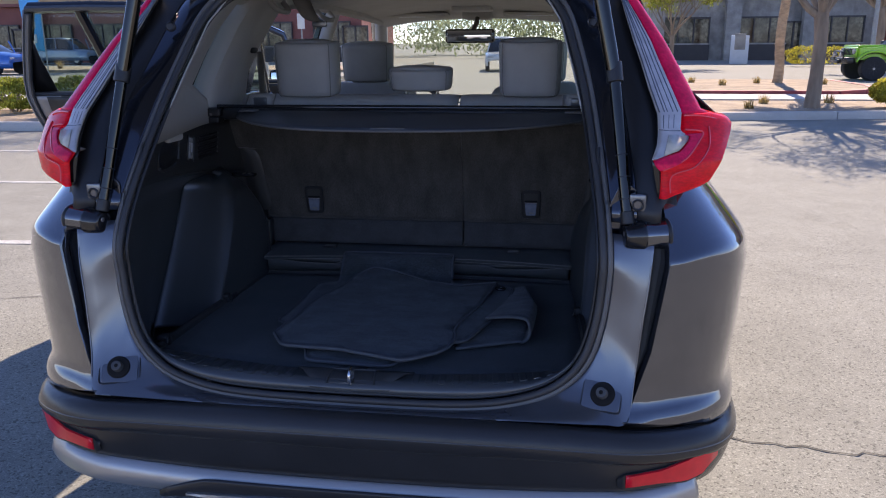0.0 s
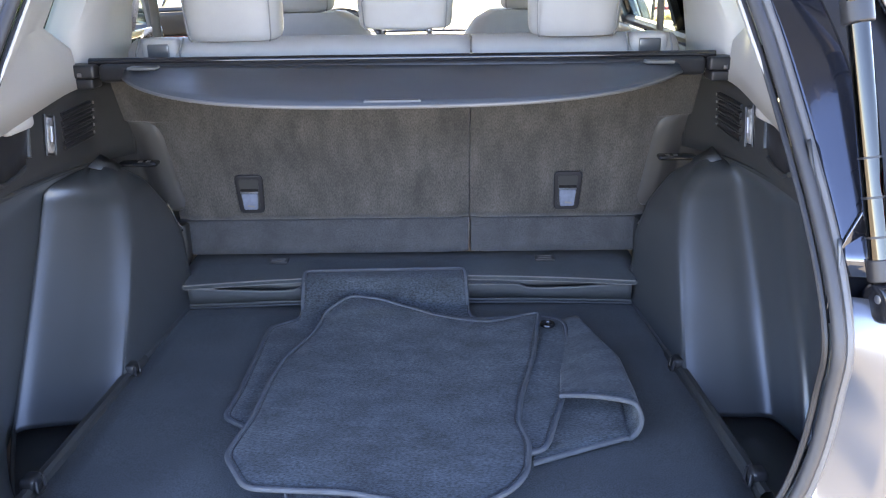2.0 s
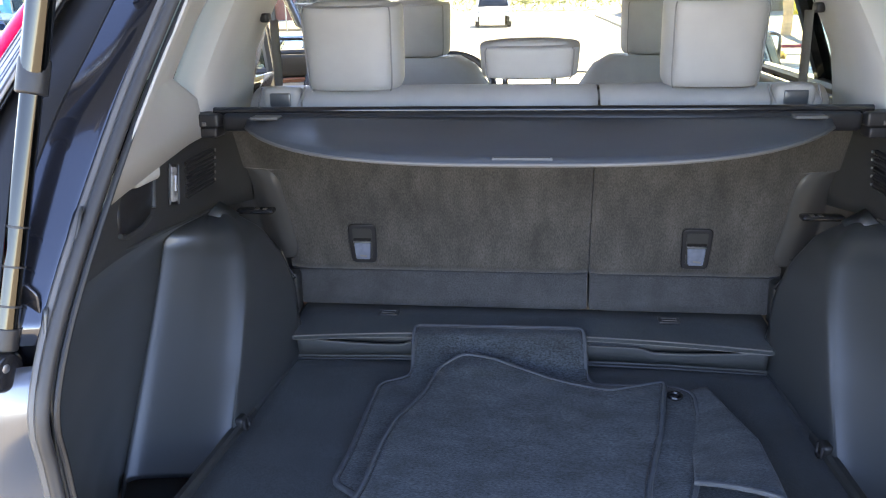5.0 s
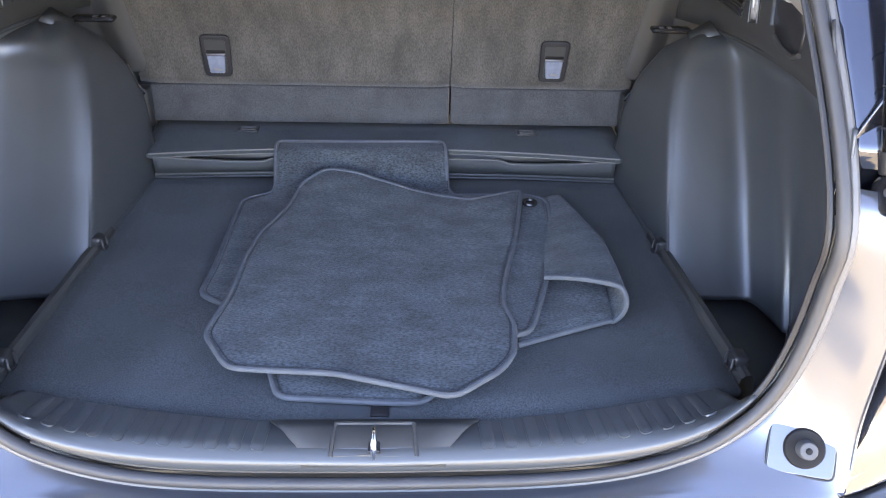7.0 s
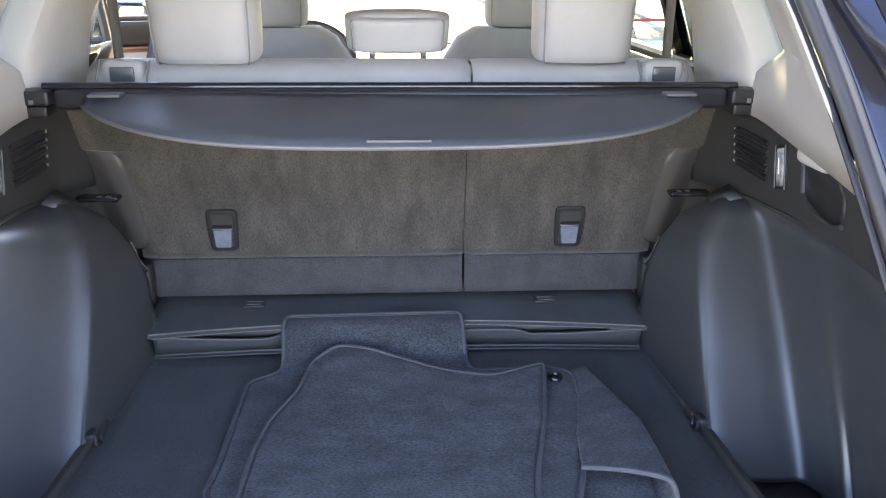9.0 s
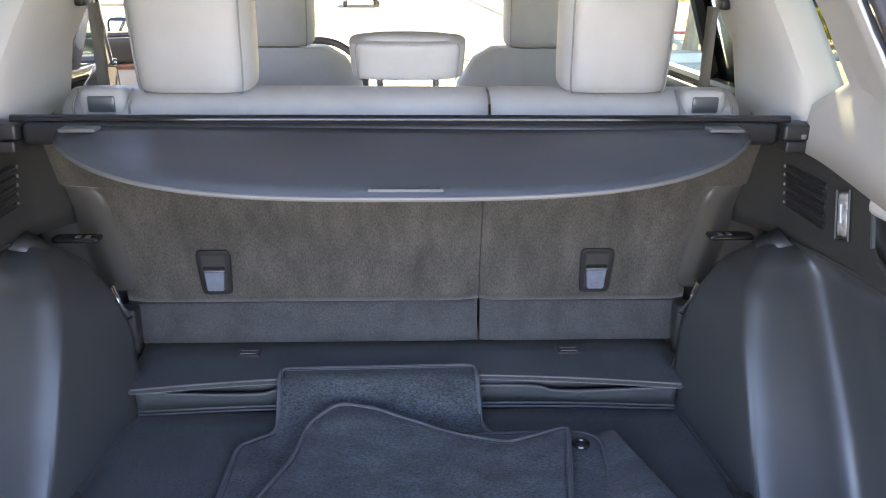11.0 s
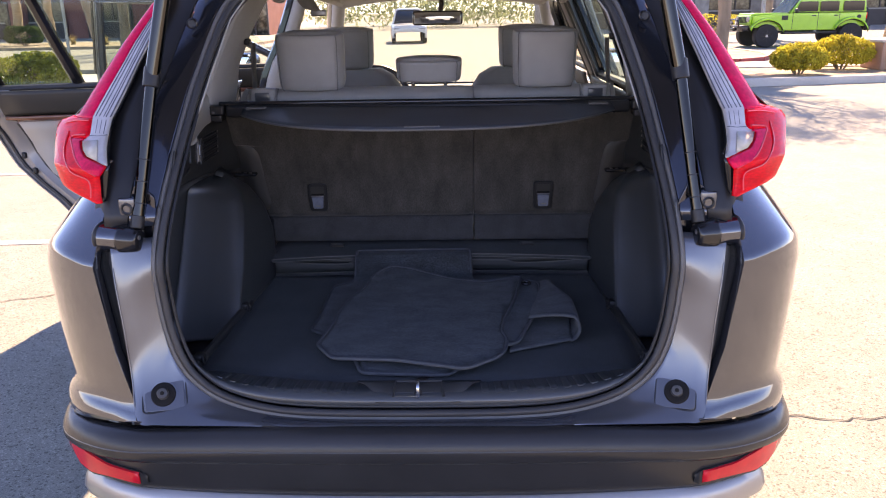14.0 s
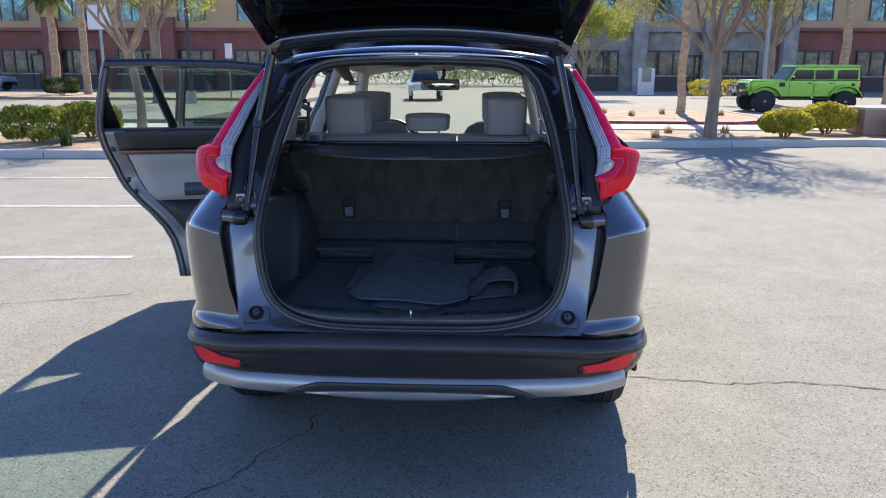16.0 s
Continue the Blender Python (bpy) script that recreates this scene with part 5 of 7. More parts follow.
# ---- rear seats ----
def seat_back(x0, x1):
    """Carpeted rear face with the leather roll on top."""
    zs = [0.768, 0.79, 0.83, 0.846, 0.852, 0.87, 0.90, 0.93, 0.97, 1.0, 1.03, 1.055, 1.07, 1.085, 1.096, 1.102, 1.106, 1.112, 1.15, 1.20, 1.235]
    rows = []
    for z in zs:
        groove = 0.0015 if abs(z - 0.849) < 0.004 else 0
        a, b = (-lerp(SEAT_EDGE, z) if x0 < -0.3 else x0), (lerp(SEAT_EDGE, z) if x1 > 0.3 else x1)
        a, b = (a + (0.0025 if x0 > 0 and z < 0.85 else 0)), (b - (0.0025 if x1 < 0.3 and z < 0.85 else 0))
        row = []
        for k in range(17):
            u = k / 16
            e = min(u, 1 - u) * (b - a)
            row.append((a + (b - a) * u, back_y(z) + groove + max(0, 0.012 - e) ** 2 * 60, z))
        rows.append([(a, back_y(z) + 0.08, z)] + row + [(b, back_y(z) + 0.08, z)])
    sb = part("seat_back", surf(rows[4:]), SEATC, car, "charcoal carpeted back of the folding rear seat", solid=0.004)
    part("lower_panel", surf(rows[:5]), SEATL, sb, "darker carpeted hinge panel of the seat back", solid=0.004)
    part("fold_line", tube([(x0 + 0.015, back_y(0.849) - 0.0005, 0.849), (x1 - 0.015, back_y(0.849) - 0.0005, 0.849)], 0.0016, 6), SATINB, sb, "dark fold line")
    roll = []
    for k in range(13):
        a = -0.9 + 3.2 * k / 12
        y, z = 0.955 - math.cos(a) * 0.075, 1.235 + math.sin(a) * 0.048
        row = []
        for i in range(17):
            u = i / 16
            x = x0 + (x1 - x0) * u
            e = min(u, 1 - u) * (x1 - x0)
            sh = max(0, 0.02 - e) ** 2 * 25
            row.append((x, 0.955 + (y - 0.955) * (1 - sh * 2), 1.235 + (z - 1.235) * (1 - sh * 4)))
        roll.append(row)
    part("seat_top_roll", surf(roll), LEATHER, sb, "light grey leather top roll", solid=0.004)
    front = [[(x0 + (x1 - x0) * i / 8, y + 0.02 * math.cos(i * 1.57), z) for i in range(9)] for y, z in ((1.03, 1.24), (1.09, 1.15), (1.13, 0.95), (1.16, 0.78))]
    part("seat_front", surf(front), LEATHER, sb, "leather seat front")
    return sb


LB = seat_back(-0.580, 0.1385)
RB = seat_back(0.1435, 0.575)
for sb, x in ((LB, -0.379), (RB, 0.371)):
    tilt = Matrix.Translation((x, 0.994, 0.920)) @ Euler((radians(9), 0, 0)).to_matrix().to_4x4()
    up = tilt @ Euler((radians(90), 0, 0)).to_matrix().to_4x4()
    outl = rounded([(-0.030, -0.050), (0.030, -0.050), (0.034, 0.050), (-0.034, 0.050)], 0.014)
    bz = part("latch_bezel", plate(outl, up, 0.008), SATINB, sb, "black seat release bezel", bevel=0.003)
    part("latch_cavity", plate(rounded([(-0.021, -0.038), (0.021, -0.038), (0.023, 0.040), (-0.023, 0.040)], 0.006), up @ Matrix.Translation((0, 0, 0.006)), 0.003), UTRIM, bz)
    part("latch_slot", plate(rounded([(-0.021, 0.004), (0.021, 0.004), (0.021, 0.016), (-0.021, 0.016)], 0.003), up @ Matrix.Translation((0, 0, 0.0085)), 0.001), CUSHION, bz)
    part("latch_mark", plate([(-0.006, -0.026), (0.010, -0.028), (0.010, -0.024), (-0.006, -0.022)], up @ Matrix.Translation((0, 0, 0.0155)) @ Euler((radians(-8), 0, 0)).to_matrix().to_4x4(), 0.0006), STITCH, bz)
    part("latch_handle", plate(rounded([(-0.016, -0.036), (0.016, -0.036), (0.020, 0.004), (-0.020, 0.004)], 0.004), up @ Matrix.Translation((0, 0, 0.006)) @ Euler((radians(-8), 0, 0)).to_matrix().to_4x4(), 0.007), HANDLE, bz, "grey-blue release handle", bevel=0.0015)
    part("latch_bar", rbox(0, -0.012, 0.008, 0.042, 0.005, 0.003, 0.0012, m=tilt), STEEL, bz)
for s, sb in ((1, RB), (-1, LB)):
    bx = part("belt_guide", rbox(s * 0.512, 0.905, 1.262, 0.078, 0.05, 0.055, 0.014), LEATHER, sb, "leather belt guide")
    part("guide_recess", rbox(s * 0.512, 0.883, 1.264, 0.046, 0.012, 0.028, 0.004), LTRIM, bx, "dark guide recess")
    for dx in (-0.046, 0.046):
        part("guide_seam", tube([(s * 0.512 + dx, 0.878, 1.22), (s * 0.512 + dx, 0.876, 1.26), (s * 0.512 + dx, 0.905, 1.286)], 0.002, 6), STITCH, bx)


def headrest(sb, cx, cy, z0, z1, w, d, lean=6):
    m = Matrix.Translation((cx, cy, (z0 + z1) / 2)) @ Euler((radians(lean), 0, 0)).to_matrix().to_4x4()
    b = bmesh.new()
    n = 28
    h = z1 - z0
    rows = []
    for j in range(15):
        v = -1 + 2 * j / 14
        zz = h / 2 * math.copysign(1 - (1 - abs(v)) ** 1.9, v)
        k = (1 - abs(v) ** 5) ** 0.45 if abs(v) < 1 else 0.0
        wid = w / 2 * (0.965 + 0.035 * v) * (0.80 + 0.20 * k)
        dep = d / 2 * (0.55 + 0.45 * k)
        row = []
        for i in range(n):
            a = 2 * math.pi * i / n
            c, q = math.cos(a), math.sin(a)
            e = 0.54
            row.append(m @ Vector((math.copysign(abs(c) ** e, c) * wid, math.copysign(abs(q) ** (e + 0.1), q) * dep, zz)))
        rows.append(row)
    for end, sg in ((rows[0], -1), (rows[-1], 1)):
        mid = sum((Vector(p) for p in end), Vector()) / n
        upv = (m.to_3x3() @ Vector((0, 0, 1))) * sg
        extra = [[mid + (Vector(p) - mid) * f + upv * g for p in end] for f, g in ((0.93, 0.0035), (0.80, 0.0062), (0.5, 0.0085))]
        rows = extra[::-1] + rows if sg < 0 else rows + extra
    surf(rows, b, closed=True)
    for r in (rows[0], rows[-1]):
        b.faces.new([b.verts.new(p) for p in r])
    bmesh.ops.remove_doubles(b, verts=b.verts, dist=1e-5)
    hr = part("headrest", b, LEATHER, sb, "light grey leather headrest")
    for sx in (-1, 1):
        seam = []
        for j in range(1, 14):
            v = -1 + 2 * j / 14
            zz = h / 2 * math.copysign(1 - (1 - abs(v)) ** 1.9, v)
            k = (1 - abs(v) ** 5) ** 0.45
            seam.append(m @ Vector((sx * w / 2 * (0.86 if w > 0.15 else 0.9) * (0.965 + 0.035 * v) * (0.80 + 0.20 * k), -d / 2 * (0.55 + 0.45 * k) * 0.985, zz)))
        part("seam", tube(seam, 0.0016, 6), STITCH, hr)
        part("post", cyl((cx + sx * w * 0.24, cy + 0.005, z0 - 0.06), (cx + sx * w * 0.24, cy + 0.005, z0 + 0.02), 0.006, 0.006, 12), CHROME, hr, "chrome headrest post")
        if w > 0.1 and cy < 0.97:
            part("post_collar", cyl((cx + sx * w * 0.24, cy + 0.005, 1.272), (cx + sx * w * 0.24, cy + 0.005, z0 + 0.002), 0.019, 0.015, 16), LEATHER, hr)
    return hr


headrest(LB, -0.364, 0.945, 1.283, 1.452, 0.214, 0.122)
headrest(RB, 0.361, 0.945, 1.285, 1.452, 0.202, 0.122)
headrest(LB, 0.0, 1.010, 1.300, 1.366, 0.216, 0.10, 10)

# ---- front seats, dash, wheel ----
for s in (1, -1):
    seat = part("front_seat", rbox(s * 0.37, 2.05, 0.62, 0.52, 0.52, 0.18, 0.06, 4), LEATHER, car, "light grey leather front seat")
    rows = []
    for z, w, y in ((0.66, 0.25, 1.84), (0.8, 0.265, 1.83), (0.95, 0.27, 1.82), (1.10, 0.255, 1.81), (1.19, 0.235, 1.81), (1.255, 0.19, 1.82), (1.282, 0.14, 1.83)):
        rows.append([(s * 0.37 + w * math.copysign(abs(math.cos(a)) ** 0.5, math.cos(a)), y + 0.07 * math.copysign(abs(math.sin(a)) ** 0.7, math.sin(a)), z) for a in [2 * math.pi * i / 28 for i in range(28)]])
    b = surf(rows, closed=True)
    b.faces.new([b.verts.new(p) for p in rows[-1]])
    bmesh.ops.remove_doubles(b, verts=b.verts, dist=1e-5)
    part("backrest", b, LEATHER, seat, "front backrest")
    headrest(seat, s * 0.37, 1.80, 1.29, 1.445, 0.228, 0.12)
    part("rear_cushion", rbox(s * 0.33, 1.45, 0.66, 0.62, 0.52, 0.16, 0.05, 4), LEATHER, car, "rear seat cushion")
dash = part("dashboard", surf([[(u * 0.72, y + 0.06 * u * u * (-1 if y < 3.3 else 0), z) for u in [-1 + 0.125 * i for i in range(17)]] for y, z in ((3.08, 0.62), (3.02, 0.80), (3.00, 0.93), (3.04, 0.985), (3.15, 1.01), (3.40, 1.03), (3.72, 1.045))]), UTRIM, car, "dark dashboard", solid=0.02)
part("instrument_hood", rbox(-0.37, 3.06, 1.02, 0.36, 0.20, 0.08, 0.035, 4), UTRIM, dash)
part("centre_screen", rbox(0.02, 3.01, 0.93, 0.22, 0.03, 0.14, 0.01), GLOSSB, dash, "dark centre screen")
m = Matrix.Translation((-0.37, 2.78, 1.055)) @ Euler((radians(62), 0, 0)).to_matrix().to_4x4()
sw = part("steering_wheel", tube([m @ Vector((0.185 * math.cos(2 * math.pi * k / 40), 0.185 * math.sin(2 * math.pi * k / 40), 0)) for k in range(40)], 0.017, 10, closed=True), SATINB, car, "black leather steering wheel")
b = cyl(m @ Vector((0, 0, -0.03)), m @ Vector((0, 0, 0.02)), 0.07, 0.065, 24)
for a in (0, math.pi, -math.pi / 2):
    cyl(m @ Vector((math.cos(a) * 0.05, math.sin(a) * 0.05, 0)), m @ Vector((math.cos(a) * 0.18, math.sin(a) * 0.18, 0)), 0.02, 0.014, 8, b)
part("hub", b, SATINB, sw)
part("cabin_floor", surf([[(-0.80, y, z), (0.80, y, z)] for y, z in ((1.05, 0.62), (1.3, 0.40), (3.3, 0.36), (3.6, 0.6))]), FLOORC, car, "dark cabin carpet", solid=0.02)
part("centre_console", rbox(0, 2.35, 0.62, 0.24, 0.95, 0.30, 0.04, 4), UTRIM, car, "dark centre console")
mir = part("inside_mirror", rbox(-0.012, 2.56, 1.478, 0.255, 0.035, 0.07, 0.015, 4), GLOSSB, car, "black interior mirror")
part("mirror_glass", rbox(-0.012, 2.541, 1.478, 0.232, 0.003, 0.055, 0.001), MIRROR, mir)
part("mirror_stalk", tube([(0.0, 2.57, 1.50), (0.005, 2.70, 1.54), (0.005, 2.82, 1.60)], 0.014, 10), GLOSSB, mir)
part("sensor_cover", rbox(0.0, 2.83, 1.59, 0.16, 0.16, 0.05, 0.02), BEIGE, car, "sensor cover behind the mirror")
part("overhead_console", rbox(0.0, 2.58, 1.615, 0.20, 0.20, 0.03, 0.012), BEIGE, car, "overhead console")
for s in (1, -1):
    vz = part("sun_visor", rbox(s * 0.33, 2.74, 1.590, 0.36, 0.16, 0.018, 0.008, m=None), HEADL, car, "folded light grey sun visor")
    part("visor_label", rbox(s * 0.34, 2.700, 1.582, 0.14, 0.03, 0.008, 0.002), WHITEP, vz)
    part("grab_handle", tube(smoothed([(s * 0.535, 1.62, 1.575), (s * 0.51, 1.65, 1.545), (s * 0.51, 1.77, 1.545), (s * 0.535, 1.80, 1.575)], 5), 0.010, 8), BEIGE, car, "light grey grab handle")
    part("rear_grab_handle", tube(smoothed([(s * 0.50, 0.98, 1.585), (s * 0.475, 1.00, 1.555), (s * 0.475, 1.10, 1.555), (s * 0.50, 1.12, 1.585)], 5), 0.010, 8), BEIGE, car)
# belt for the middle seat, let down from the roof
cb = part("roof_belt", rbox(-0.335, 0.98, 1.60, 0.09, 0.12, 0.02, 0.008), BEIGE, car, "middle seat belt hanging from the roof")
bl = []
for k in range(9):
    t = k / 8
    p = Vector((-0.40, 1.0, 1.598)).lerp(Vector((-0.355, 1.04, 1.515)), t) + Vector((0, 0, -0.02 * math.sin(math.pi * t)))
    bl.append([p + Vector((-0.026, -0.02, 0.006)), p + Vector((0.026, 0.02, -0.006))])
part("webbing", surf(bl), BELT, cb, "grey belt webbing", solid=0.002)
part("belt_tongue", rbox(-0.350, 1.045, 1.510, 0.05, 0.012, 0.02, 0.004), STEEL, cb, "steel belt tongue")

# ---- cargo cover ----
cc = thing("cargo_cover", "dark vinyl roll-up cargo cover fixed behind the rear seats", "cargo cover")
part("roller_case", rbox(0, 0.795, 1.233, 1.20, 0.045, 0.036, 0.010, 3), SATINB, cc, "black roller case")
part("case_top", tube([(-0.62, 0.792, 1.254), (0.62, 0.792, 1.254)], 0.008, 10), GLOSSB, cc, "glossy black top rail")
for s in (1, -1):
    br = part("end_bracket", rbox(s * 0.634, 0.788, 1.238, 0.062, 0.050, 0.026, 0.005), SATINB, cc, "black end bracket")
    part("bracket_foot", rbox(s * 0.638, 0.790, 1.214, 0.056, 0.046, 0.020, 0.004), SATINB, br)
    for dx in (-0.006, 0.008):
        part("bracket_clip", rbox(s * 0.640 + dx, 0.7625, 1.232, 0.008, 0.003, 0.008, 0.001), COVERE, br)
    part("corner_clip", rbox(s * 0.500, 0.752, 1.246, 0.055, 0.03, 0.006, 0.002), COVERE, cc, "bright corner clip")
rows = []
for i in range(33):
    u = -1 + 2 * i / 32
    x = 0.555 * u
    yf = 0.445 + 0.335 * abs(u) ** 3.2
    rows.append([(x, 0.78 + (yf - 0.78) * k / 8, 1.242 - 0.020 * (k / 8) ** 1.5 - 0.002 * math.sin(3 * u + k)) for k in range(9)])
fl = part("cover_flap", surf(rows), COVER, cc, "dark grey vinyl flap with a curved edge", solid=0.003)
part("flap_hem", tube([(r[-1][0], r[-1][1], r[-1][2] - 0.001) for r in rows], 0.0032, 8), COVERE, fl, "lighter hem along the edge")
part("pull_slot", rbox(0, 0.468, 1.2245, 0.092, 0.012, 0.005, 0.002), COVERE, fl, "pull slot")
part("slot_hole", rbox(0, 0.4672, 1.2268, 0.085, 0.0085, 0.002, 0.0008), SATINB, fl)

# ---- floor mats lying in the cargo bay ----


def carpet_mat(name, label, outline, height, thick=0.007, r=0.02):
    """A mat with a bound edge; height gives z at x, y."""
    top = thing(name, label, "floor mat", "car floor mats")
    ol = rounded(outline, r, 4)
    b = bmesh.new()
    vs = [b.verts.new((x, y, 0)) for x, y in ol]
    f = b.faces.new(vs)
    xs = [p[0] for p in ol]
    ys = [p[1] for p in ol]
    geom = lambda: b.verts[:] + b.edges[:] + b.faces[:]
    for k in range(1, 14):
        bmesh.ops.bisect_plane(b, geom=geom(), plane_co=(min(xs) + (max(xs) - min(xs)) * k / 14, 0, 0), plane_no=(1, 0, 0))
    for k in range(1, 18):
        bmesh.ops.bisect_plane(b, geom=geom(), plane_co=(0, min(ys) + (max(ys) - min(ys)) * k / 18, 0), plane_no=(0, 1, 0))
    for v in b.verts:
        v.co.z = height(v.co.x, v.co.y)
    part("carpet", b, MATC, top, "grey-blue cut pile", solid=thick)
    n = len(ol)
    dense = []
    for i in range(n):
        p, q = ol[i], ol[(i + 1) % n]
        m2 = max(1, int(math.hypot(q[0] - p[0], q[1] - p[1]) / 0.02))
        dense += [(p[0] + (q[0] - p[0]) * k / m2, p[1] + (q[1] - p[1]) * k / m2) for k in range(m2)]
    part("binding", tube([(x, y, height(x, y) + 0.0014) for x, y in dense], 0.0044, 8, closed=True), MATB, top, "lighter grey bound edge")
    area = sum(p[0] * q[1] - q[0] * p[1] for p, q in zip(dense, dense[1:] + dense[:1]))
    groove = []
    for i, p in enumerate(dense):
        d = Vector(dense[(i + 1) % len(dense)]) - Vector(dense[i - 1])
        d = Vector((-d.y, d.x)).normalized() * (0.0072 if area > 0 else -0.0072)
        groove.append((p[0] + d.x, p[1] + d.y, height(p[0] + d.x, p[1] + d.y) + 0.0030))
    part("stitch_line", tube(groove, 0.0011, 6, closed=True), SATINB, top, "dark stitched groove inside the binding")
    return top


LEAN = [(0.760, 0.0), (0.790, 0.010), (0.838, 0.058), (0.858, 0.066), (0.94, 0.074)]
carpet_mat("floor_mat", "grey-blue carpet mat with a tab leaning on the step, under others", [(-0.243, 0.877), (0.126, 0.884), (0.130, 0.770), (0.180, 0.728), (0.20, 0.50), (0.14, 0.22), (0.070, 0.100), (0.02, 0.099), (-0.140, 0.112), (-0.155, 0.16), (-0.20, 0.30), (-0.305, 0.372), (-0.298, 0.46), (-0.298, 0.722), (-0.236, 0.765)],
           lambda x, y: FLOOR_Z + 0.007 + lerp(LEAN, y))
carpet_mat("floor_mat", "grey-blue carpet mat with a snap hole, half covered", [(0.10, 0.735), (0.300, 0.742), (0.335, 0.715), (0.322, 0.55), (0.285, 0.40), (0.240, 0.252), (0.213, 0.236), (0.10, 0.24)],
           lambda x, y: FLOOR_Z + 0.019 + 0.003 * math.sin(6 * y), r=0.03)
carpet_mat("floor_mat", "large grey-blue carpet mat lying on top of the pile", [(-0.128, 0.790), (-0.055, 0.779), (0.016, 0.752), (0.09, 0.716), (0.17, 0.690), (0.282, 0.738), (0.250, 0.551), (0.212, 0.40), (0.200, 0.318), (0.212, 0.262), (0.203, 0.185), (0.180, 0.145), (0.108, 0.086), (0.03, 0.110), (-0.06, 0.138), (-0.16, 0.146), (-0.215, 0.152), (-0.263, 0.23), (-0.245, 0.337), (-0.243, 0.463), (-0.232, 0.555), (-0.194, 0.66), (-0.178, 0.758)],
           lambda x, y: FLOOR_Z + 0.026 + 0.003 * math.sin(9 * y + 4 * x) + lerp([(0.735, 0.0), (0.765, 0.008), (0.79, 0.024), (0.82, 0.03)], y), r=0.02)
# folded mat with a curled corner
fold = thing("floor_mat", "grey-blue carpet mat folded over into a curl", "floor mat", "car floor mats")
rows = []
for j in range(15):
    v = j / 14
    row = []
    ax, ay = 0.215 + 0.112 * v, 0.232 + 0.505 * v
    reach = lerp([(0, 0.172), (0.2, 0.158), (0.5, 0.132), (1, 0.036)], v)
    hgt = lerp([(0, 0.058), (0.4, 0.038), (1, 0.012)], v)
    for k in range(73):
        u = k / 72
        if u < 0.45:
            d, z = reach * u / 0.45, 0.004 * math.sin(3 * u)
        elif u < 0.62:
            a = -math.pi / 2 + math.pi * (u - 0.45) / 0.17
            d, z = reach + math.cos(a) * hgt * 0.45, hgt / 2 + math.sin(a) * hgt / 2
        else:
            t = (u - 0.62) / 0.38
            d, z = reach * (1 - t * 0.95), hgt * (1 - lerp([(0, 0.50), (0.3, 0.72), (1, 0.85)], v) * t ** 1.6)
        t = max(0.0, (u - 0.56) / 0.44)
        row.append((ax + d * 0.93 + 0.055 * t * (1 - v), ay + d * 0.36 * (1 - v) + 0.150 * t * (1 - v), FLOOR_Z + 0.008 + z))
    rows.append(row)
part("carpet", surf(rows), MATC, fold, "grey-blue cut pile", solid=0.007)
part("binding", tube(rows[0], 0.0044, 8), MATB, fold, "lighter grey bound edge")
part("snap_ring", tube([(0.294 + 0.012 * math.cos(2 * math.pi * k / 20), 0.690 + 0.012 * math.sin(2 * math.pi * k / 20), FLOOR_Z + 0.026) for k in range(20)], 0.004, 8, closed=True), GLOSSB, bpy.data.objects["floor_mat.001"], "black snap ring")

# ---- side doors ----
REAR = dict(hinge=2.13, top=[(0.05, 1.575), (0.35, 1.60), (0.75, 1.605), (0.99, 1.600)], edge=[(0.33, 0.72), (0.45, 0.735), (0.55, 0.76), (0.65, 0.81), (0.75, 0.89), (0.845, 0.99), (0.95, 1.045), (1.10, 1.085), (1.222, 1.10), (1.30, 1.09), (1.45, 1.05), (1.60, 1.0)], bar=0.66)
FRONT = dict(hinge=3.24, top=[(0.36, 1.50), (0.50, 1.56), (0.75, 1.59), (1.05, 1.60)], edge=[(0.33, 1.06), (0.60, 1.08), (1.0, 1.085), (1.222, 1.08), (1.60, 1.05)], bar=None)


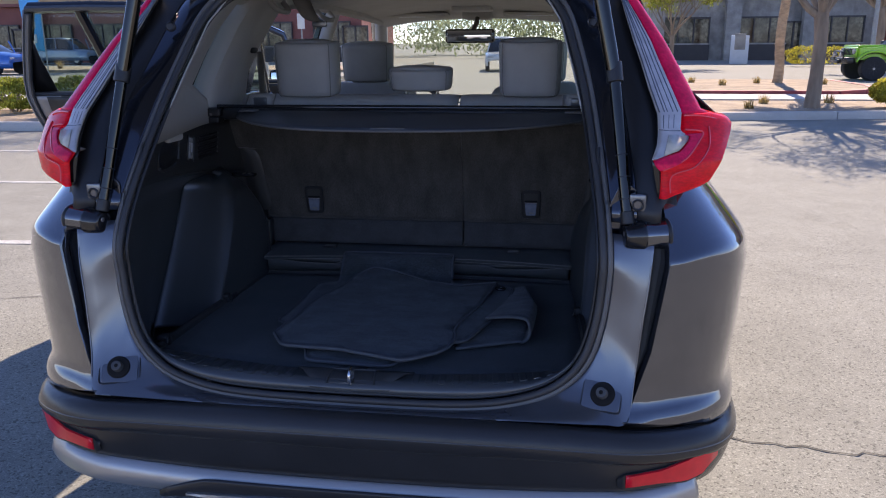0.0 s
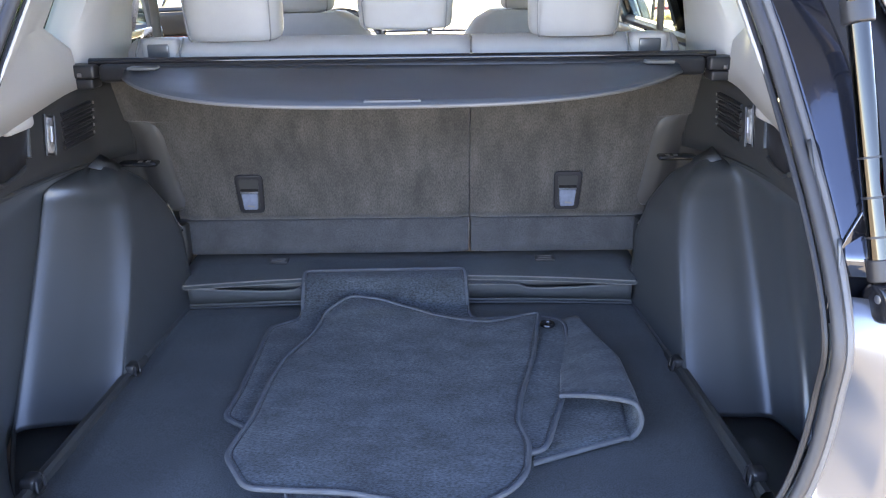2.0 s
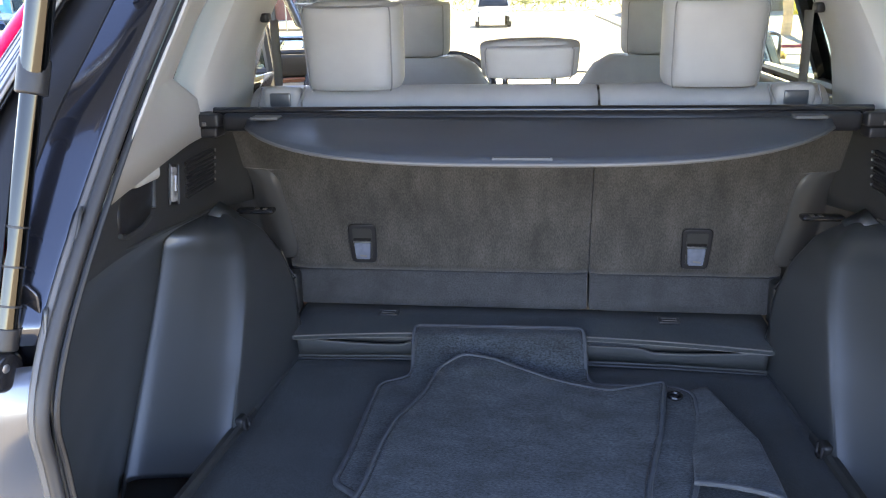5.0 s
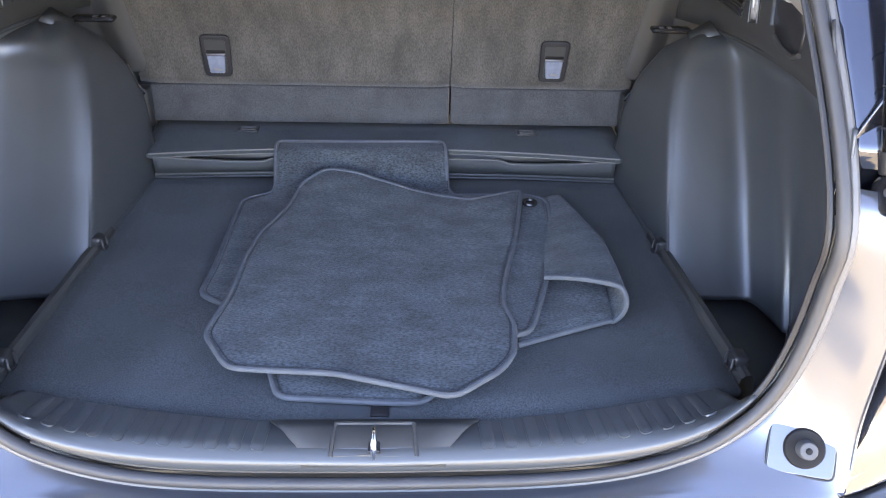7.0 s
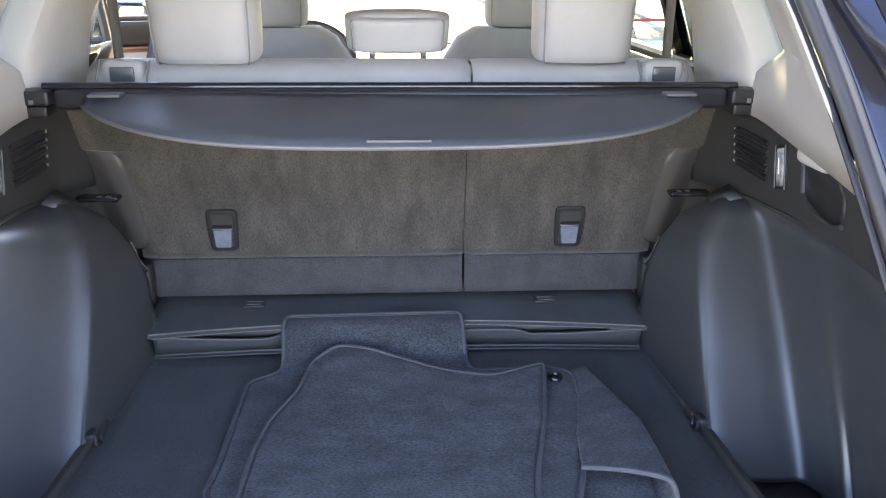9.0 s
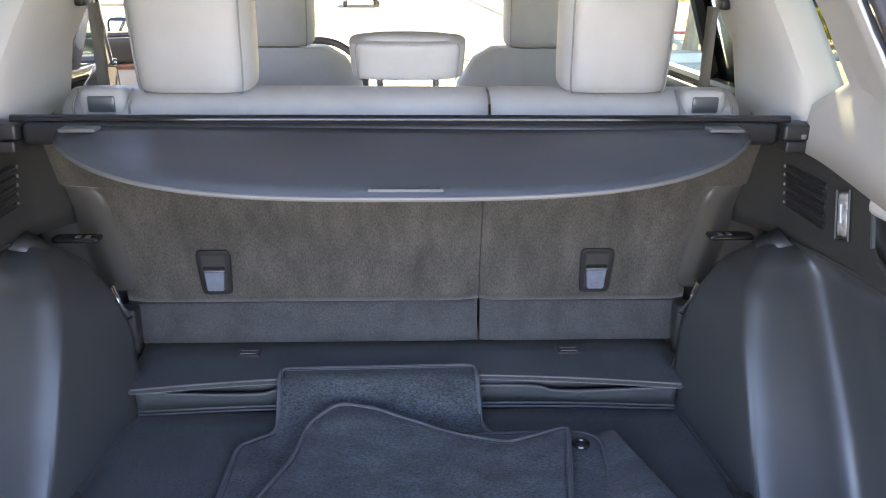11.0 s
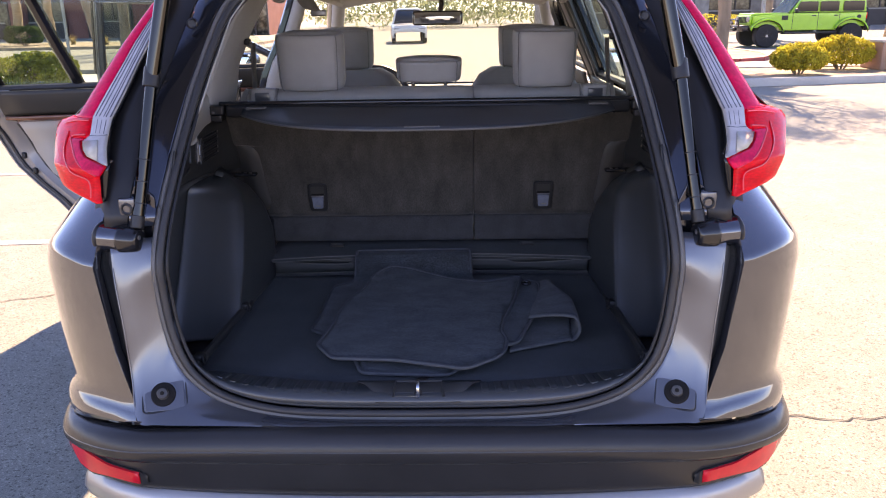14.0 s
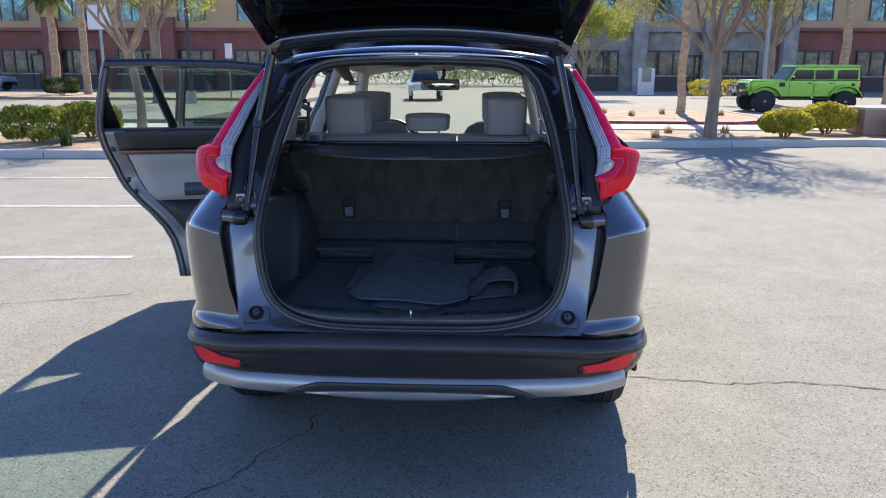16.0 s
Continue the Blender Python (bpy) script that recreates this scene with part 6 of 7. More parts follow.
def side_door(kind, s, angle):
    """A car door built shut and then swung about its hinge."""
    h = kind["hinge"]
    hx = s * 0.905
    swing = Matrix.Translation((hx, h, 0)) @ Matrix.Rotation(s * radians(angle), 4, "Z") @ Matrix.Translation((-hx, -h, 0))
    name = "rear_door" if kind is REAR else "front_door"
    edge = lambda z: lerp(kind["edge"], z)

    def pt(d, z, inset=0.0):
        return swing @ Vector((s * (half_width(max(h - d, 1.4), z) - inset), h - d, z))

    zs = [0.33, 0.40, 0.48, 0.56, 0.64, 0.67, 0.72, 0.80, 0.88, 0.935, 0.965, 1.02, 1.08, 1.14, 1.20, 1.225]
    door = part(name, surf([[pt(0.015 + (edge(z) - 0.015) * k / 12, z) for k in range(13)] for z in zs]), PAINT, car,
                ("grey %s door standing wide open" if angle else "grey %s door, shut") % name[:-5], solid=0.006)
    # shut face round the edge
    part("shut_face", surf([[pt(edge(z) - 0.004 * k, z, 0.016 + 0.075 * k / 3) for k in range(4)] for z in zs + [1.30, 1.40, 1.50, 1.59]]), DOORF, door, "bare painted shut face with latch holes", solid=0.004)
    part("inner_flange", surf([[pt(edge(z) - 0.004 - 0.15 * k / 4, z, 0.080 + 0.012 * (k == 2)) for k in range(5)] for z in zs]), DOORF, door, "bare painted inner flange", solid=0.004)
    part("edge_strip", tube([pt(edge(z) - 0.022, z, 0.070) for z in [1.20, 1.225, 1.30, 1.40, 1.50, 1.575]], 0.012, 8), DOORF, door, "bare painted edge of the window frame")
    part("door_rubber", tube([pt(edge(z) - 0.040, z, 0.088) for z in zs + [1.30, 1.40, 1.50, 1.575]], 0.007, 8), RUBBER, door, "black door rubber")
    part("lining_edge", tube([pt(edge(z) - 0.128, z, 0.096) for z in zs[:13]], 0.006, 8), RUBBER, door)
    for z in (0.86, 0.93, 1.12):
        part("latch_hole", rbox(0, 0, 0, 0.03, 0.02, 0.028, 0.006, m=Matrix.Translation(pt(edge(z) - 0.066, z, 0.090)) @ Matrix.Rotation(s * radians(angle), 4, "Z")), SATINB, door)
    # inner lining, band by band
    bands = [("lower_lining", 0.36, 0.80, UTRIM, 0.098, "black lower door lining"), ("armrest_panel", 0.805, 1.085, BEIGE, 0.102, "light grey padded door lining"),
             ("trim_strip", 1.09, 1.112, WOOD, 0.106, "brown wood-effect strip"), ("upper_lining", 1.117, 1.222, UTRIM, 0.098, "dark upper door lining")]
    for nm, z0, z1, mt, inset, lb in bands:
        rows = []
        for j in range(7):
            z = z0 + (z1 - z0) * j / 6
            rows.append([pt(0.05 + (edge(z) - (0.135 if z < 1.1 else 0.10) - 0.05) * k / 10, z, inset + 0.01 * math.sin(math.pi * j / 6)) for k in range(11)])
        part(nm, surf(rows), mt, door, lb, solid=0.008)
    rows = [[pt(0.10 + 0.55 * k / 8, 0.87 + 0.04 * math.sin(a), 0.12 + 0.035 * math.cos(a)) for k in range(9)] for a in [2 * math.pi * i / 12 for i in range(13)]]
    part("armrest", surf(rows), LTRIM, door, "dark armrest")
    part("inner_handle", rbox(0, 0, 0, 0.03, 0.12, 0.025, 0.008, m=Matrix.Translation(pt(0.25, 1.03, 0.118)) @ Matrix.Rotation(s * radians(angle), 4, "Z")), CHROME, door, "chrome inner handle")
    if kind is FRONT:
        part("speaker_cover", cyl(pt(0.25, 0.55, 0.10), pt(0.25, 0.55, 0.118), 0.085, 0.08, 28), SATINB, door, "round speaker cover")
    # window frame and panes
    first = kind["top"][0]
    path = [pt(0.04, 1.225, 0.03), pt(first[0] * 0.8 + 0.01, (first[1] + 1.225) / 2 if kind is FRONT else 1.40, 0.03)] + [pt(d, z, 0.03) for d, z in kind["top"]] + [pt(edge(z) - 0.012, z, 0.03) for z in (1.585, 1.50, 1.40, 1.30, 1.225)]
    fr = part("window_frame", tube(path, 0.026, 8, squash=0.8), GLOSSB, door, "black window frame")
    part("frame_lining", tube([p + (swing.to_3x3() @ Vector((-s * 0.03, 0, -0.006))) for p in path], 0.014, 6), LTRIM, fr)
    part("belt_strip", tube([pt(0.04, 1.228, 0.05), pt(0.55, 1.230, 0.05), pt(edge(1.23) - 0.02, 1.228, 0.05)], 0.016, 8), RUBBER, door, "rubber strip under the window")
    if kind["bar"]:
        bar = [pt(0.675, 1.225, 0.03), pt(0.735, 1.42, 0.03), pt(0.785, 1.60, 0.03)]
        part("divider_bar", tube(bar, 0.025, 8), GLOSSB, fr, "black divider bar")
        tri = [[pt(edge(1.24) - 0.03, 1.24, 0.035), pt(edge(1.24) - 0.13, 1.24, 0.035)], [pt(edge(1.40) - 0.03, 1.40, 0.035), pt(edge(1.40) - 0.06, 1.40, 0.035)], [pt(edge(1.5) - 0.02, 1.50, 0.035), pt(edge(1.5) - 0.022, 1.50, 0.035)]]
        part("corner_garnish", surf(tri), SATINB, fr, "black corner garnish", solid=0.008)
    rows = []
    for j in range(7):
        z = 1.23 + 0.365 * j / 6
        d0 = lerp([(1.225, 0.05), (1.36, first[0] * 0.5 + 0.02), (first[1], first[0]), (1.60, 0.85 if kind is FRONT else 0.3)], z) if kind is FRONT else 0.05
        rows.append([pt(d0 + (edge(z) - 0.03 - d0) * k / 6, z, 0.034) for k in range(7)])
    part("door_window", surf(rows), TINT if kind is REAR else GLASS, door, "lightly tinted door window", solid=0.004)
    part("outer_handle", tube([pt(edge(1.0) - 0.30, 1.03, -0.012), pt(edge(1.0) - 0.26, 1.03, -0.03), pt(edge(1.0) - 0.12, 1.03, -0.03), pt(edge(1.0) - 0.08, 1.03, -0.012)], 0.013, 8), PAINT, door, "body-coloured handle")
    part("lower_moulding", tube([pt(0.03, 0.40, -0.004), pt(edge(0.4) - 0.02, 0.40, -0.004)], 0.03, 8, squash=1.4), BUMPER, door, "black lower moulding")
    if kind is FRONT:
        mm = Matrix.Translation(pt(0.30, 1.215, -0.13)) @ Matrix.Rotation(s * radians(angle * 0.20), 4, "Z")
        mh = part("door_mirror", rbox(0, 0, 0, 0.225, 0.13, 0.165, 0.045, 5, m=mm), PAINT, door, "grey door mirror")
        part("mirror_glass", rbox(0, -0.0665, 0, 0.185, 0.004, 0.125, 0.0015, m=mm), MIRROR, mh)
        part("mirror_rim", tube([mm @ Vector((x, -0.063, z)) for x, z in rounded([(-0.10, -0.07), (0.10, -0.07), (0.10, 0.07), (-0.10, 0.07)], 0.03)], 0.008, 8, closed=True), GLOSSB, mh)
        part("mirror_arm", tube([pt(0.25, 1.235, 0.0), pt(0.27, 1.23, -0.07), mm @ Vector((0, 0, -0.06))], 0.022, 8), GLOSSB, mh)
    return door


side_door(REAR, 1, 0)
side_door(FRONT, 1, 0)
side_door(REAR, -1, 76)
side_door(FRONT, -1, 66)

# ---- ground and paving ----
ASPHALT = mat("sun_bleached_asphalt", (0.262, 0.256, 0.218), 0.9, var=0.16, vscale=1.6, bump=0.2, bscale=160, fine=0.30, fscale=190, spec=0.25)
for nd in ASPHALT.node_tree.nodes:
    if nd.type == "TEX_NOISE" and nd.inputs["Scale"].default_value < 2:
        nd.inputs["Detail"].default_value, nd.inputs["Roughness"].default_value = 12, 0.78
def speckled(m, dark, light, scale):
    """Single darker and lighter stones over a surface."""
    n, l = m.node_tree.nodes, m.node_tree.links
    b = n["Principled BSDF"]
    src = b.inputs["Base Color"].links[0].from_socket
    tc = n.new("ShaderNodeTexCoord")
    vo = n.new("ShaderNodeTexVoronoi")
    vo.inputs["Scale"].default_value = scale
    l.new(tc.outputs["Object"], vo.inputs["Vector"])
    sp = n.new("ShaderNodeSeparateColor")
    l.new(vo.outputs["Color"], sp.inputs["Color"])
    rp = n.new("ShaderNodeValToRGB")
    rp.color_ramp.interpolation = "CONSTANT"
    rp.color_ramp.elements[0].color = (dark, dark, dark, 1)
    rp.color_ramp.elements[1].color, rp.color_ramp.elements[1].position = (1, 1, 1, 1), 0.10
    top = rp.color_ramp.elements.new(0.86)
    top.color = (light, light, light, 1)
    l.new(sp.outputs["Red"], rp.inputs["Fac"])
    mx = n.new("ShaderNodeMix")
    mx.data_type, mx.blend_type = "RGBA", "MULTIPLY"
    mx.inputs["Factor"].default_value = 1
    l.new(src, mx.inputs["A"])
    l.new(rp.outputs["Color"], mx.inputs["B"])
    l.new(mx.outputs["Result"], b.inputs["Base Color"])


speckled(ASPHALT, 0.58, 1.28, 130)
CONC = mat("pale_concrete", (0.52, 0.49, 0.44), 0.9, var=0.12, vscale=1.2, bump=0.5, bscale=60, fine=0.15, fscale=90)
SOIL = mat("tan_gravel_soil", (0.36, 0.27, 0.18), 0.95, var=0.25, vscale=2.0, bump=1.0, bscale=30, fine=0.45, fscale=40)
REDK = mat("red_kerb_paint", (0.33, 0.06, 0.06), 0.7, var=0.25, vscale=3)
LINE = mat("worn_white_line", (0.46, 0.445, 0.41), 0.8, var=0.2, vscale=6, fine=0.3, fscale=60)
CRACK = mat("tar_filled_crack", (0.06, 0.055, 0.05), 0.9, var=0.2, vscale=20)
STUCCO = mat("tan_stucco", (0.56, 0.36, 0.19), 0.9, var=0.08, vscale=0.6, bump=0.4, bscale=20)
MAROON = mat("maroon_block_wall", (0.29, 0.105, 0.080), 0.85, var=0.15, vscale=0.8, bump=0.4, bscale=12)
STONE = mat("grey_stone_facing", (0.36, 0.325, 0.275), 0.85, var=0.28, vscale=1.6, bump=0.5, bscale=8)
# blotches in this glass colour paint in reflections of trees and interiors
PANE = mat("shop_glass_reflections", (0.10, 0.09, 0.06), 0.05, spec=0.35, var=0.5, vscale=1.5, second=(0.008, 0.009, 0.009), fine=0.6, fscale=5)
PANEB = mat("blue_reflecting_glass", (0.10, 0.17, 0.17), 0.05, 0.5, var=0.3, vscale=0.6, second=(0.02, 0.025, 0.02), fine=0.5, fscale=4)
FRAME = mat("dark_bronze_frame", (0.05, 0.04, 0.035), 0.5, var=0.1, vscale=3)
BARK = mat("grey_brown_bark", (0.27, 0.20, 0.14), 0.9, var=0.3, vscale=6, bump=1.0, bscale=25, stretch=(1, 1, 0.25))
PALMB = mat("fibrous_palm_bark", (0.46, 0.32, 0.19), 0.95, var=0.3, vscale=5, bump=1.0, bscale=18, stretch=(1, 1, 2.5))
LEAF = mat("olive_leaf", (0.26, 0.27, 0.07), 0.6, var=0.25, vscale=1.5, island=0.4, spec=0.3)
LEAFY = mat("yellow_green_leaf", (0.48, 0.42, 0.05), 0.6, var=0.3, vscale=2.0, island=0.4, spec=0.3)
LEAFH = mat("clipped_hedge_leaf", (0.30, 0.32, 0.05), 0.6, var=0.3, vscale=2.0, island=0.4, spec=0.3)
# distance haze put into the colour as a paler leaf green
LEAFF = mat("haze_tinted_far_leaf", (0.30, 0.34, 0.20), 0.8, var=0.3, vscale=0.4, island=0.4, spec=0.2)
LEAFD = mat("deep_green_leaf", (0.06, 0.10, 0.025), 0.6, var=0.25, vscale=1.5, island=0.4, spec=0.3)
FROND = mat("palm_frond", (0.12, 0.15, 0.04), 0.6, var=0.25, vscale=2, island=0.35)
DRYG = mat("dry_grass", (0.40, 0.30, 0.13), 0.9, var=0.3, vscale=3, island=0.3)


def let_through(m, f=0.45):
    """Leaves that let part of the sunlight through."""
    n, l = m.node_tree.nodes, m.node_tree.links
    b, t, mx = n["Principled BSDF"], n.new("ShaderNodeBsdfTranslucent"), n.new("ShaderNodeMixShader")
    src = b.inputs["Base Color"].links[0].from_socket
    l.new(src, t.inputs["Color"])
    mx.inputs[0].default_value = f
    l.new(b.outputs["BSDF"], mx.inputs[1])
    l.new(t.outputs["BSDF"], mx.inputs[2])
    l.new(mx.outputs["Shader"], n["Material Output"].inputs["Surface"])


for leaf_m in (LEAF, LEAFY, LEAFH, LEAFF, LEAFD, FROND, DRYG):
    let_through(leaf_m)
GREY_METAL = mat("galvanised_pole", (0.32, 0.32, 0.31), 0.45, 0.7, var=0.1, vscale=5)
GREENP = mat("lime_green_paint", (0.27, 0.64, 0.03), 0.3, coat=0.8, var=0.05, vscale=4)
WHITEC = mat("white_car_paint", (0.65, 0.66, 0.66), 0.3, coat=0.8, var=0.04, vscale=3)
SILVC = mat("silver_blue_car_paint", (0.22, 0.28, 0.36), 0.3, 0.4, coat=0.8, var=0.05, vscale=3)
CARG = mat("dark_car_glass", (0.012, 0.015, 0.018), 0.05, spec=0.4, var=0.2, vscale=2)
SIGNW = mat("sign_white", (0.70, 0.70, 0.68), 0.5, var=0.05, vscale=4)
BLUEC = mat("bright_blue_car_paint", (0.02, 0.13, 0.45), 0.3, 0.2, coat=0.8, var=0.05, vscale=3)
CARW = mat("dark_screen_glass", (0.03, 0.05, 0.03), 0.25, spec=0.1, var=0.3, vscale=2)
FLAGB = mat("flag_blue", (0.06, 0.40, 0.80), 0.7, var=0.1, vscale=3)

ground = thing("ground", "sun-bleached grey asphalt of a parking lot", "ground", kind="structure")
part("asphalt", surf([[(x, y, 0) for x in (-1500, -60, -20, -5, 5, 20, 60, 1500)] for y in (-1500, -60, -20, -5, 5, 20, 60, 1500)]), ASPHALT, ground)


def slab(name, label, cat, outline, z0, z1, material):
    th = thing(name, label, cat, kind="structure")
    part("top", plate(outline, Matrix.Translation((0, 0, z0)), z1 - z0), material, th, smooth=False)
    return th


def kerb(label, pts, z=0.15, w=0.16, material=None, z0=0.0):
    """A kerb of stones laid end to end along points."""
    th = thing("kerb", label, "kerb", kind="structure")
    for a, b in zip(pts, pts[1:]):
        d = Vector((b[0] - a[0], b[1] - a[1]))
        n = max(1, round(d.length / 3.0))
        for k in range(n):
            p = Vector(a).lerp(Vector(b), (k + 0.5) / n)
            bm = rbox(0, 0, 0, d.length / n - 0.012, w, z - z0 + 0.1, 0.02, 2)
            bmesh.ops.transform(bm, matrix=Matrix.Translation((p.x, p.y, (z + z0 - 0.1) / 2)) @ Matrix.Rotation(math.atan2(d.y, d.x), 4, "Z"), verts=bm.verts)
            part("kerb_stone", bm, material or CONC, th)
    return th


KR = [(2.6, 13.70), (8.6, 14.75), (9.4, 14.60), (30, 12.2)]
KL = [(-40, 9.2), (-4.6, 11.35)]
slab("planting_strip", "dry gravel planting strip beyond the kerb", "planting strip", [(2.6, 13.78), (8.6, 14.83), (9.4, 14.68), (30, 12.3), (30, 17.0), (2.6, 17.3)], 0.0, 0.13, SOIL)
slab("planting_strip", "dry gravel planting strip with clipped hedges", "planting strip", [(-40, 9.3), (-4.6, 11.43), (-4.4, 14.8), (-40, 14.0)], 0.0, 0.13, SOIL)
kerb("pale concrete kerb along the gravel strip", KR)
kerb("pale concrete kerb along the hedges", KL)
kerb("rounded concrete kerb end", [(2.6, 13.70), (2.35, 15.5), (2.5, 17.3)])
kerb("concrete kerb end beside the drive", [(-4.6, 11.35), (-4.2, 13.0), (-4.4, 14.8)])
slab("pavement", "pale concrete footway behind the strip", "footway", [(2.5, 17.3), (30, 17.0), (40, 19.1), (2.5, 19.1)], 0.0, 0.16, CONC)
slab("pavement", "pale concrete footway behind the hedges", "footway", [(-40, 14.0), (-4.4, 14.8), (-4.4, 18.6), (-40, 18.2)], 0.0, 0.14, CONC)
slab("road", "sunlit pale access road", "road", [(3.4, 19.2), (60, 19.5), (70, 56), (3.4, 56)], 0.0, 0.13, ASPHALT)
kerb("faded red painted kerb", [(3.4, 19.30), (7.2, 19.15), (8.0, 19.75), (8.55, 20.7), (8.85, 22.0), (8.85, 25.5)], z=0.24, material=REDK, z0=0.1)
slab("planting_strip", "gravel island with palms and dry grass", "planting strip", [(3.5, 19.38), (7.15, 19.23), (7.95, 19.82), (8.48, 20.75), (8.77, 22.0), (8.77, 25.6), (3.5, 26.0)], 0.1, 0.22, SOIL)
slab("road", "sunlit pale access road behind the hedges", "road", [(-70, 19.0), (-8, 19.3), (-8, 52), (-70, 52)], 0.0, 0.20, ASPHALT)
slab("planting_strip", "gravel strip with palms in front of the shops", "planting strip", [(-60, 33), (-9, 33), (-9, 39), (-60, 39)], 0.15, 0.32, SOIL)

for (xa, ya), (xb, yb) in (((-2.70, 3.69), (-9.0, 3.30)), ((-3.1, 6.26), (-10.5, 5.80)), ((-4.0, 8.7), (-11.5, 8.25))):
    ln = thing("parking_line", "worn white parking bay line painted on asphalt", "parking line", "parking lines", kind="structure")
    d = Vector((xb - xa, yb - ya))
    part("paint", box(0, 0, 0, d.length, 0.10, 0.004, m=Matrix.Translation(((xa + xb) / 2, (ya + yb) / 2, 0.003)) @ Matrix.Rotation(math.atan2(d.y, d.x), 4, "Z")), LINE, ln, smooth=False)
rng = random.Random(5)


def crack(pts, w=0.007):
    line = []
    for a, b in zip(pts, pts[1:]):
        n = max(2, int(math.hypot(b[0] - a[0], b[1] - a[1]) / 0.05))
        for k in range(n):
            line.append((a[0] + (b[0] - a[0]) * k / n + rng.uniform(-0.016, 0.016), a[1] + (b[1] - a[1]) * k / n + rng.uniform(-0.016, 0.016)))
    rows = []
    for i, (x, y) in enumerate(line):
        h = w * rng.uniform(0.25, 0.8)
        j = min(i + 1, len(line) - 1)
        d = Vector((line[j][0] - line[max(0, i - 1)][0], line[j][1] - line[max(0, i - 1)][1])).normalized()
        rows.append([(x - d.y * h, y + d.x * h, 0.0035), (x + d.y * h, y - d.x * h, 0.0035)])
    part("crack", surf(rows), CRACK, ground, "dark crack in the asphalt", smooth=False)


crack([(0.9, 1.22), (1.12, 1.19), (1.55, 1.13), (2.0, 1.16), (2.32, 1.09), (3.2, 1.0), (5.0, 0.9), (8, 0.4)])
crack([(-0.45, 0.72), (-0.52, 0.62), (-0.50, 0.50), (-0.66, 0.25), (-0.72, 0.05), (-0.9, -0.14), (-1.1, -0.5), (-1.5, -1.2)])
crack([(-2.2, 2.6), (-3.2, 2.2), (-4.5, 2.35), (-6, 2.0)], 0.006)


# ---- plants ----
def leaves(bm, centre, n, spread, size, r, flat=1.0):
    for _ in range(n):
        v = Vector((r.gauss(0, 1), r.gauss(0, 1), r.gauss(0, 1) * flat)) * spread
        p = Vector(centre) + v
        e = Euler((r.uniform(0, 6.3), r.uniform(0, 6.3), r.uniform(0, 6.3))).to_matrix()
        a, b = e @ Vector((size * r.uniform(0.6, 1.3), 0, 0)), e @ Vector((0, size * 0.4, 0))
        bm.faces.new([bm.verts.new(p - a), bm.verts.new(p + b), bm.verts.new(p + a), bm.verts.new(p - b)])


def bough(bm, pts, radii, seg):
    """A tapered limb along points."""
    up, rows = Vector((0.31, 0.95, 0.05)), []
    for i, q in enumerate(pts):
        d = (pts[min(i + 1, len(pts) - 1)] - pts[max(i - 1, 0)]).normalized()
        side = d.cross(up).normalized()
        up = side.cross(d).normalized()
        rows.append([q + (side * math.cos(2 * math.pi * k / seg) + up * math.sin(2 * math.pi * k / seg)) * radii[i] for k in range(seg)])
    surf(rows, bm, closed=True)


def tree(at, seed, trunk_h, trunk_r, height, spread, n_leaf, size, leaf, label, droop=0.0, depth=3, lean=0.0):
    """A trunk that forks low into rising limbs, which fork on into thin hanging twigs with small leaves."""
    r = random.Random(seed)
    th = thing("tree", label, "tree", at=at)
    wood, crown = bmesh.new(), bmesh.new()
    tips = []

    def limb(p, d, length, rad, level):
        pts, radii = [p], [rad]
        q, n = p, 5
        rise = 0.10 if level > 1 else -0.06
        for k in range(n):
            d = (d + Vector((r.uniform(-0.2, 0.2), r.uniform(-0.2, 0.2), r.uniform(-0.12, 0.12) + rise - droop * 0.05 * (depth - level)))).normalized()
            q = q + d * length / n
            pts.append(q)
            radii.append(rad * (1 - 0.1 * (k + 1)))
        bough(wood, pts, radii, 8 if level > 2 else 5 if level > 0 else 4)
        if level < 2:
            tips.extend(pts[2:])
        if level > 0:
            for k, j in enumerate((5, 5, 3) if level > 1 else (5, 4, 3)):
                a = r.uniform(0, 6.28)
                side = Vector((math.cos(a), math.sin(a), r.uniform(-0.15, 0.5)))
                limb(pts[j], (d * 0.8 + side * 0.7).normalized(), length * r.uniform(0.55, 0.82), radii[j] * (0.78 if k == 0 else 0.62), level - 1)

    top = Vector((lean + r.uniform(-0.05, 0.05), 0.02, trunk_h))
    base = [Vector((0, 0, -0.15)), Vector((0, 0, 0.1)), Vector((0.02, 0, trunk_h * 0.35)), Vector((lean * 0.5 + 0.03, 0, trunk_h * 0.7)), top]
    bough(wood, base, [trunk_r * 1.4, trunk_r * 1.15, trunk_r * 0.96, trunk_r * 0.95, trunk_r * 1.02], 14)
    n = 8
    for k in range(n):
        a = 6.28 * k / n + r.uniform(-0.3, 0.3)
        up = r.uniform(0.8, 1.9)
        limb(top - Vector((0, 0, 0.12)), Vector((math.cos(a) * spread / 3, math.sin(a) * spread / 3, up)).normalized(), (height - trunk_h) * r.uniform(0.38, 0.50), trunk_r * r.uniform(0.42, 0.60), depth)
    for t in tips:
        if r.random() < 0.8:
            leaves(crown, t, max(1, round(n_leaf / len(tips))), 0.15, size, r)
    part("trunk", wood, BARK, th, "grey-brown trunk and spreading limbs")
    part("crown", crown, leaf, th, "sparse crown of small leaves", smooth=False)
    return th


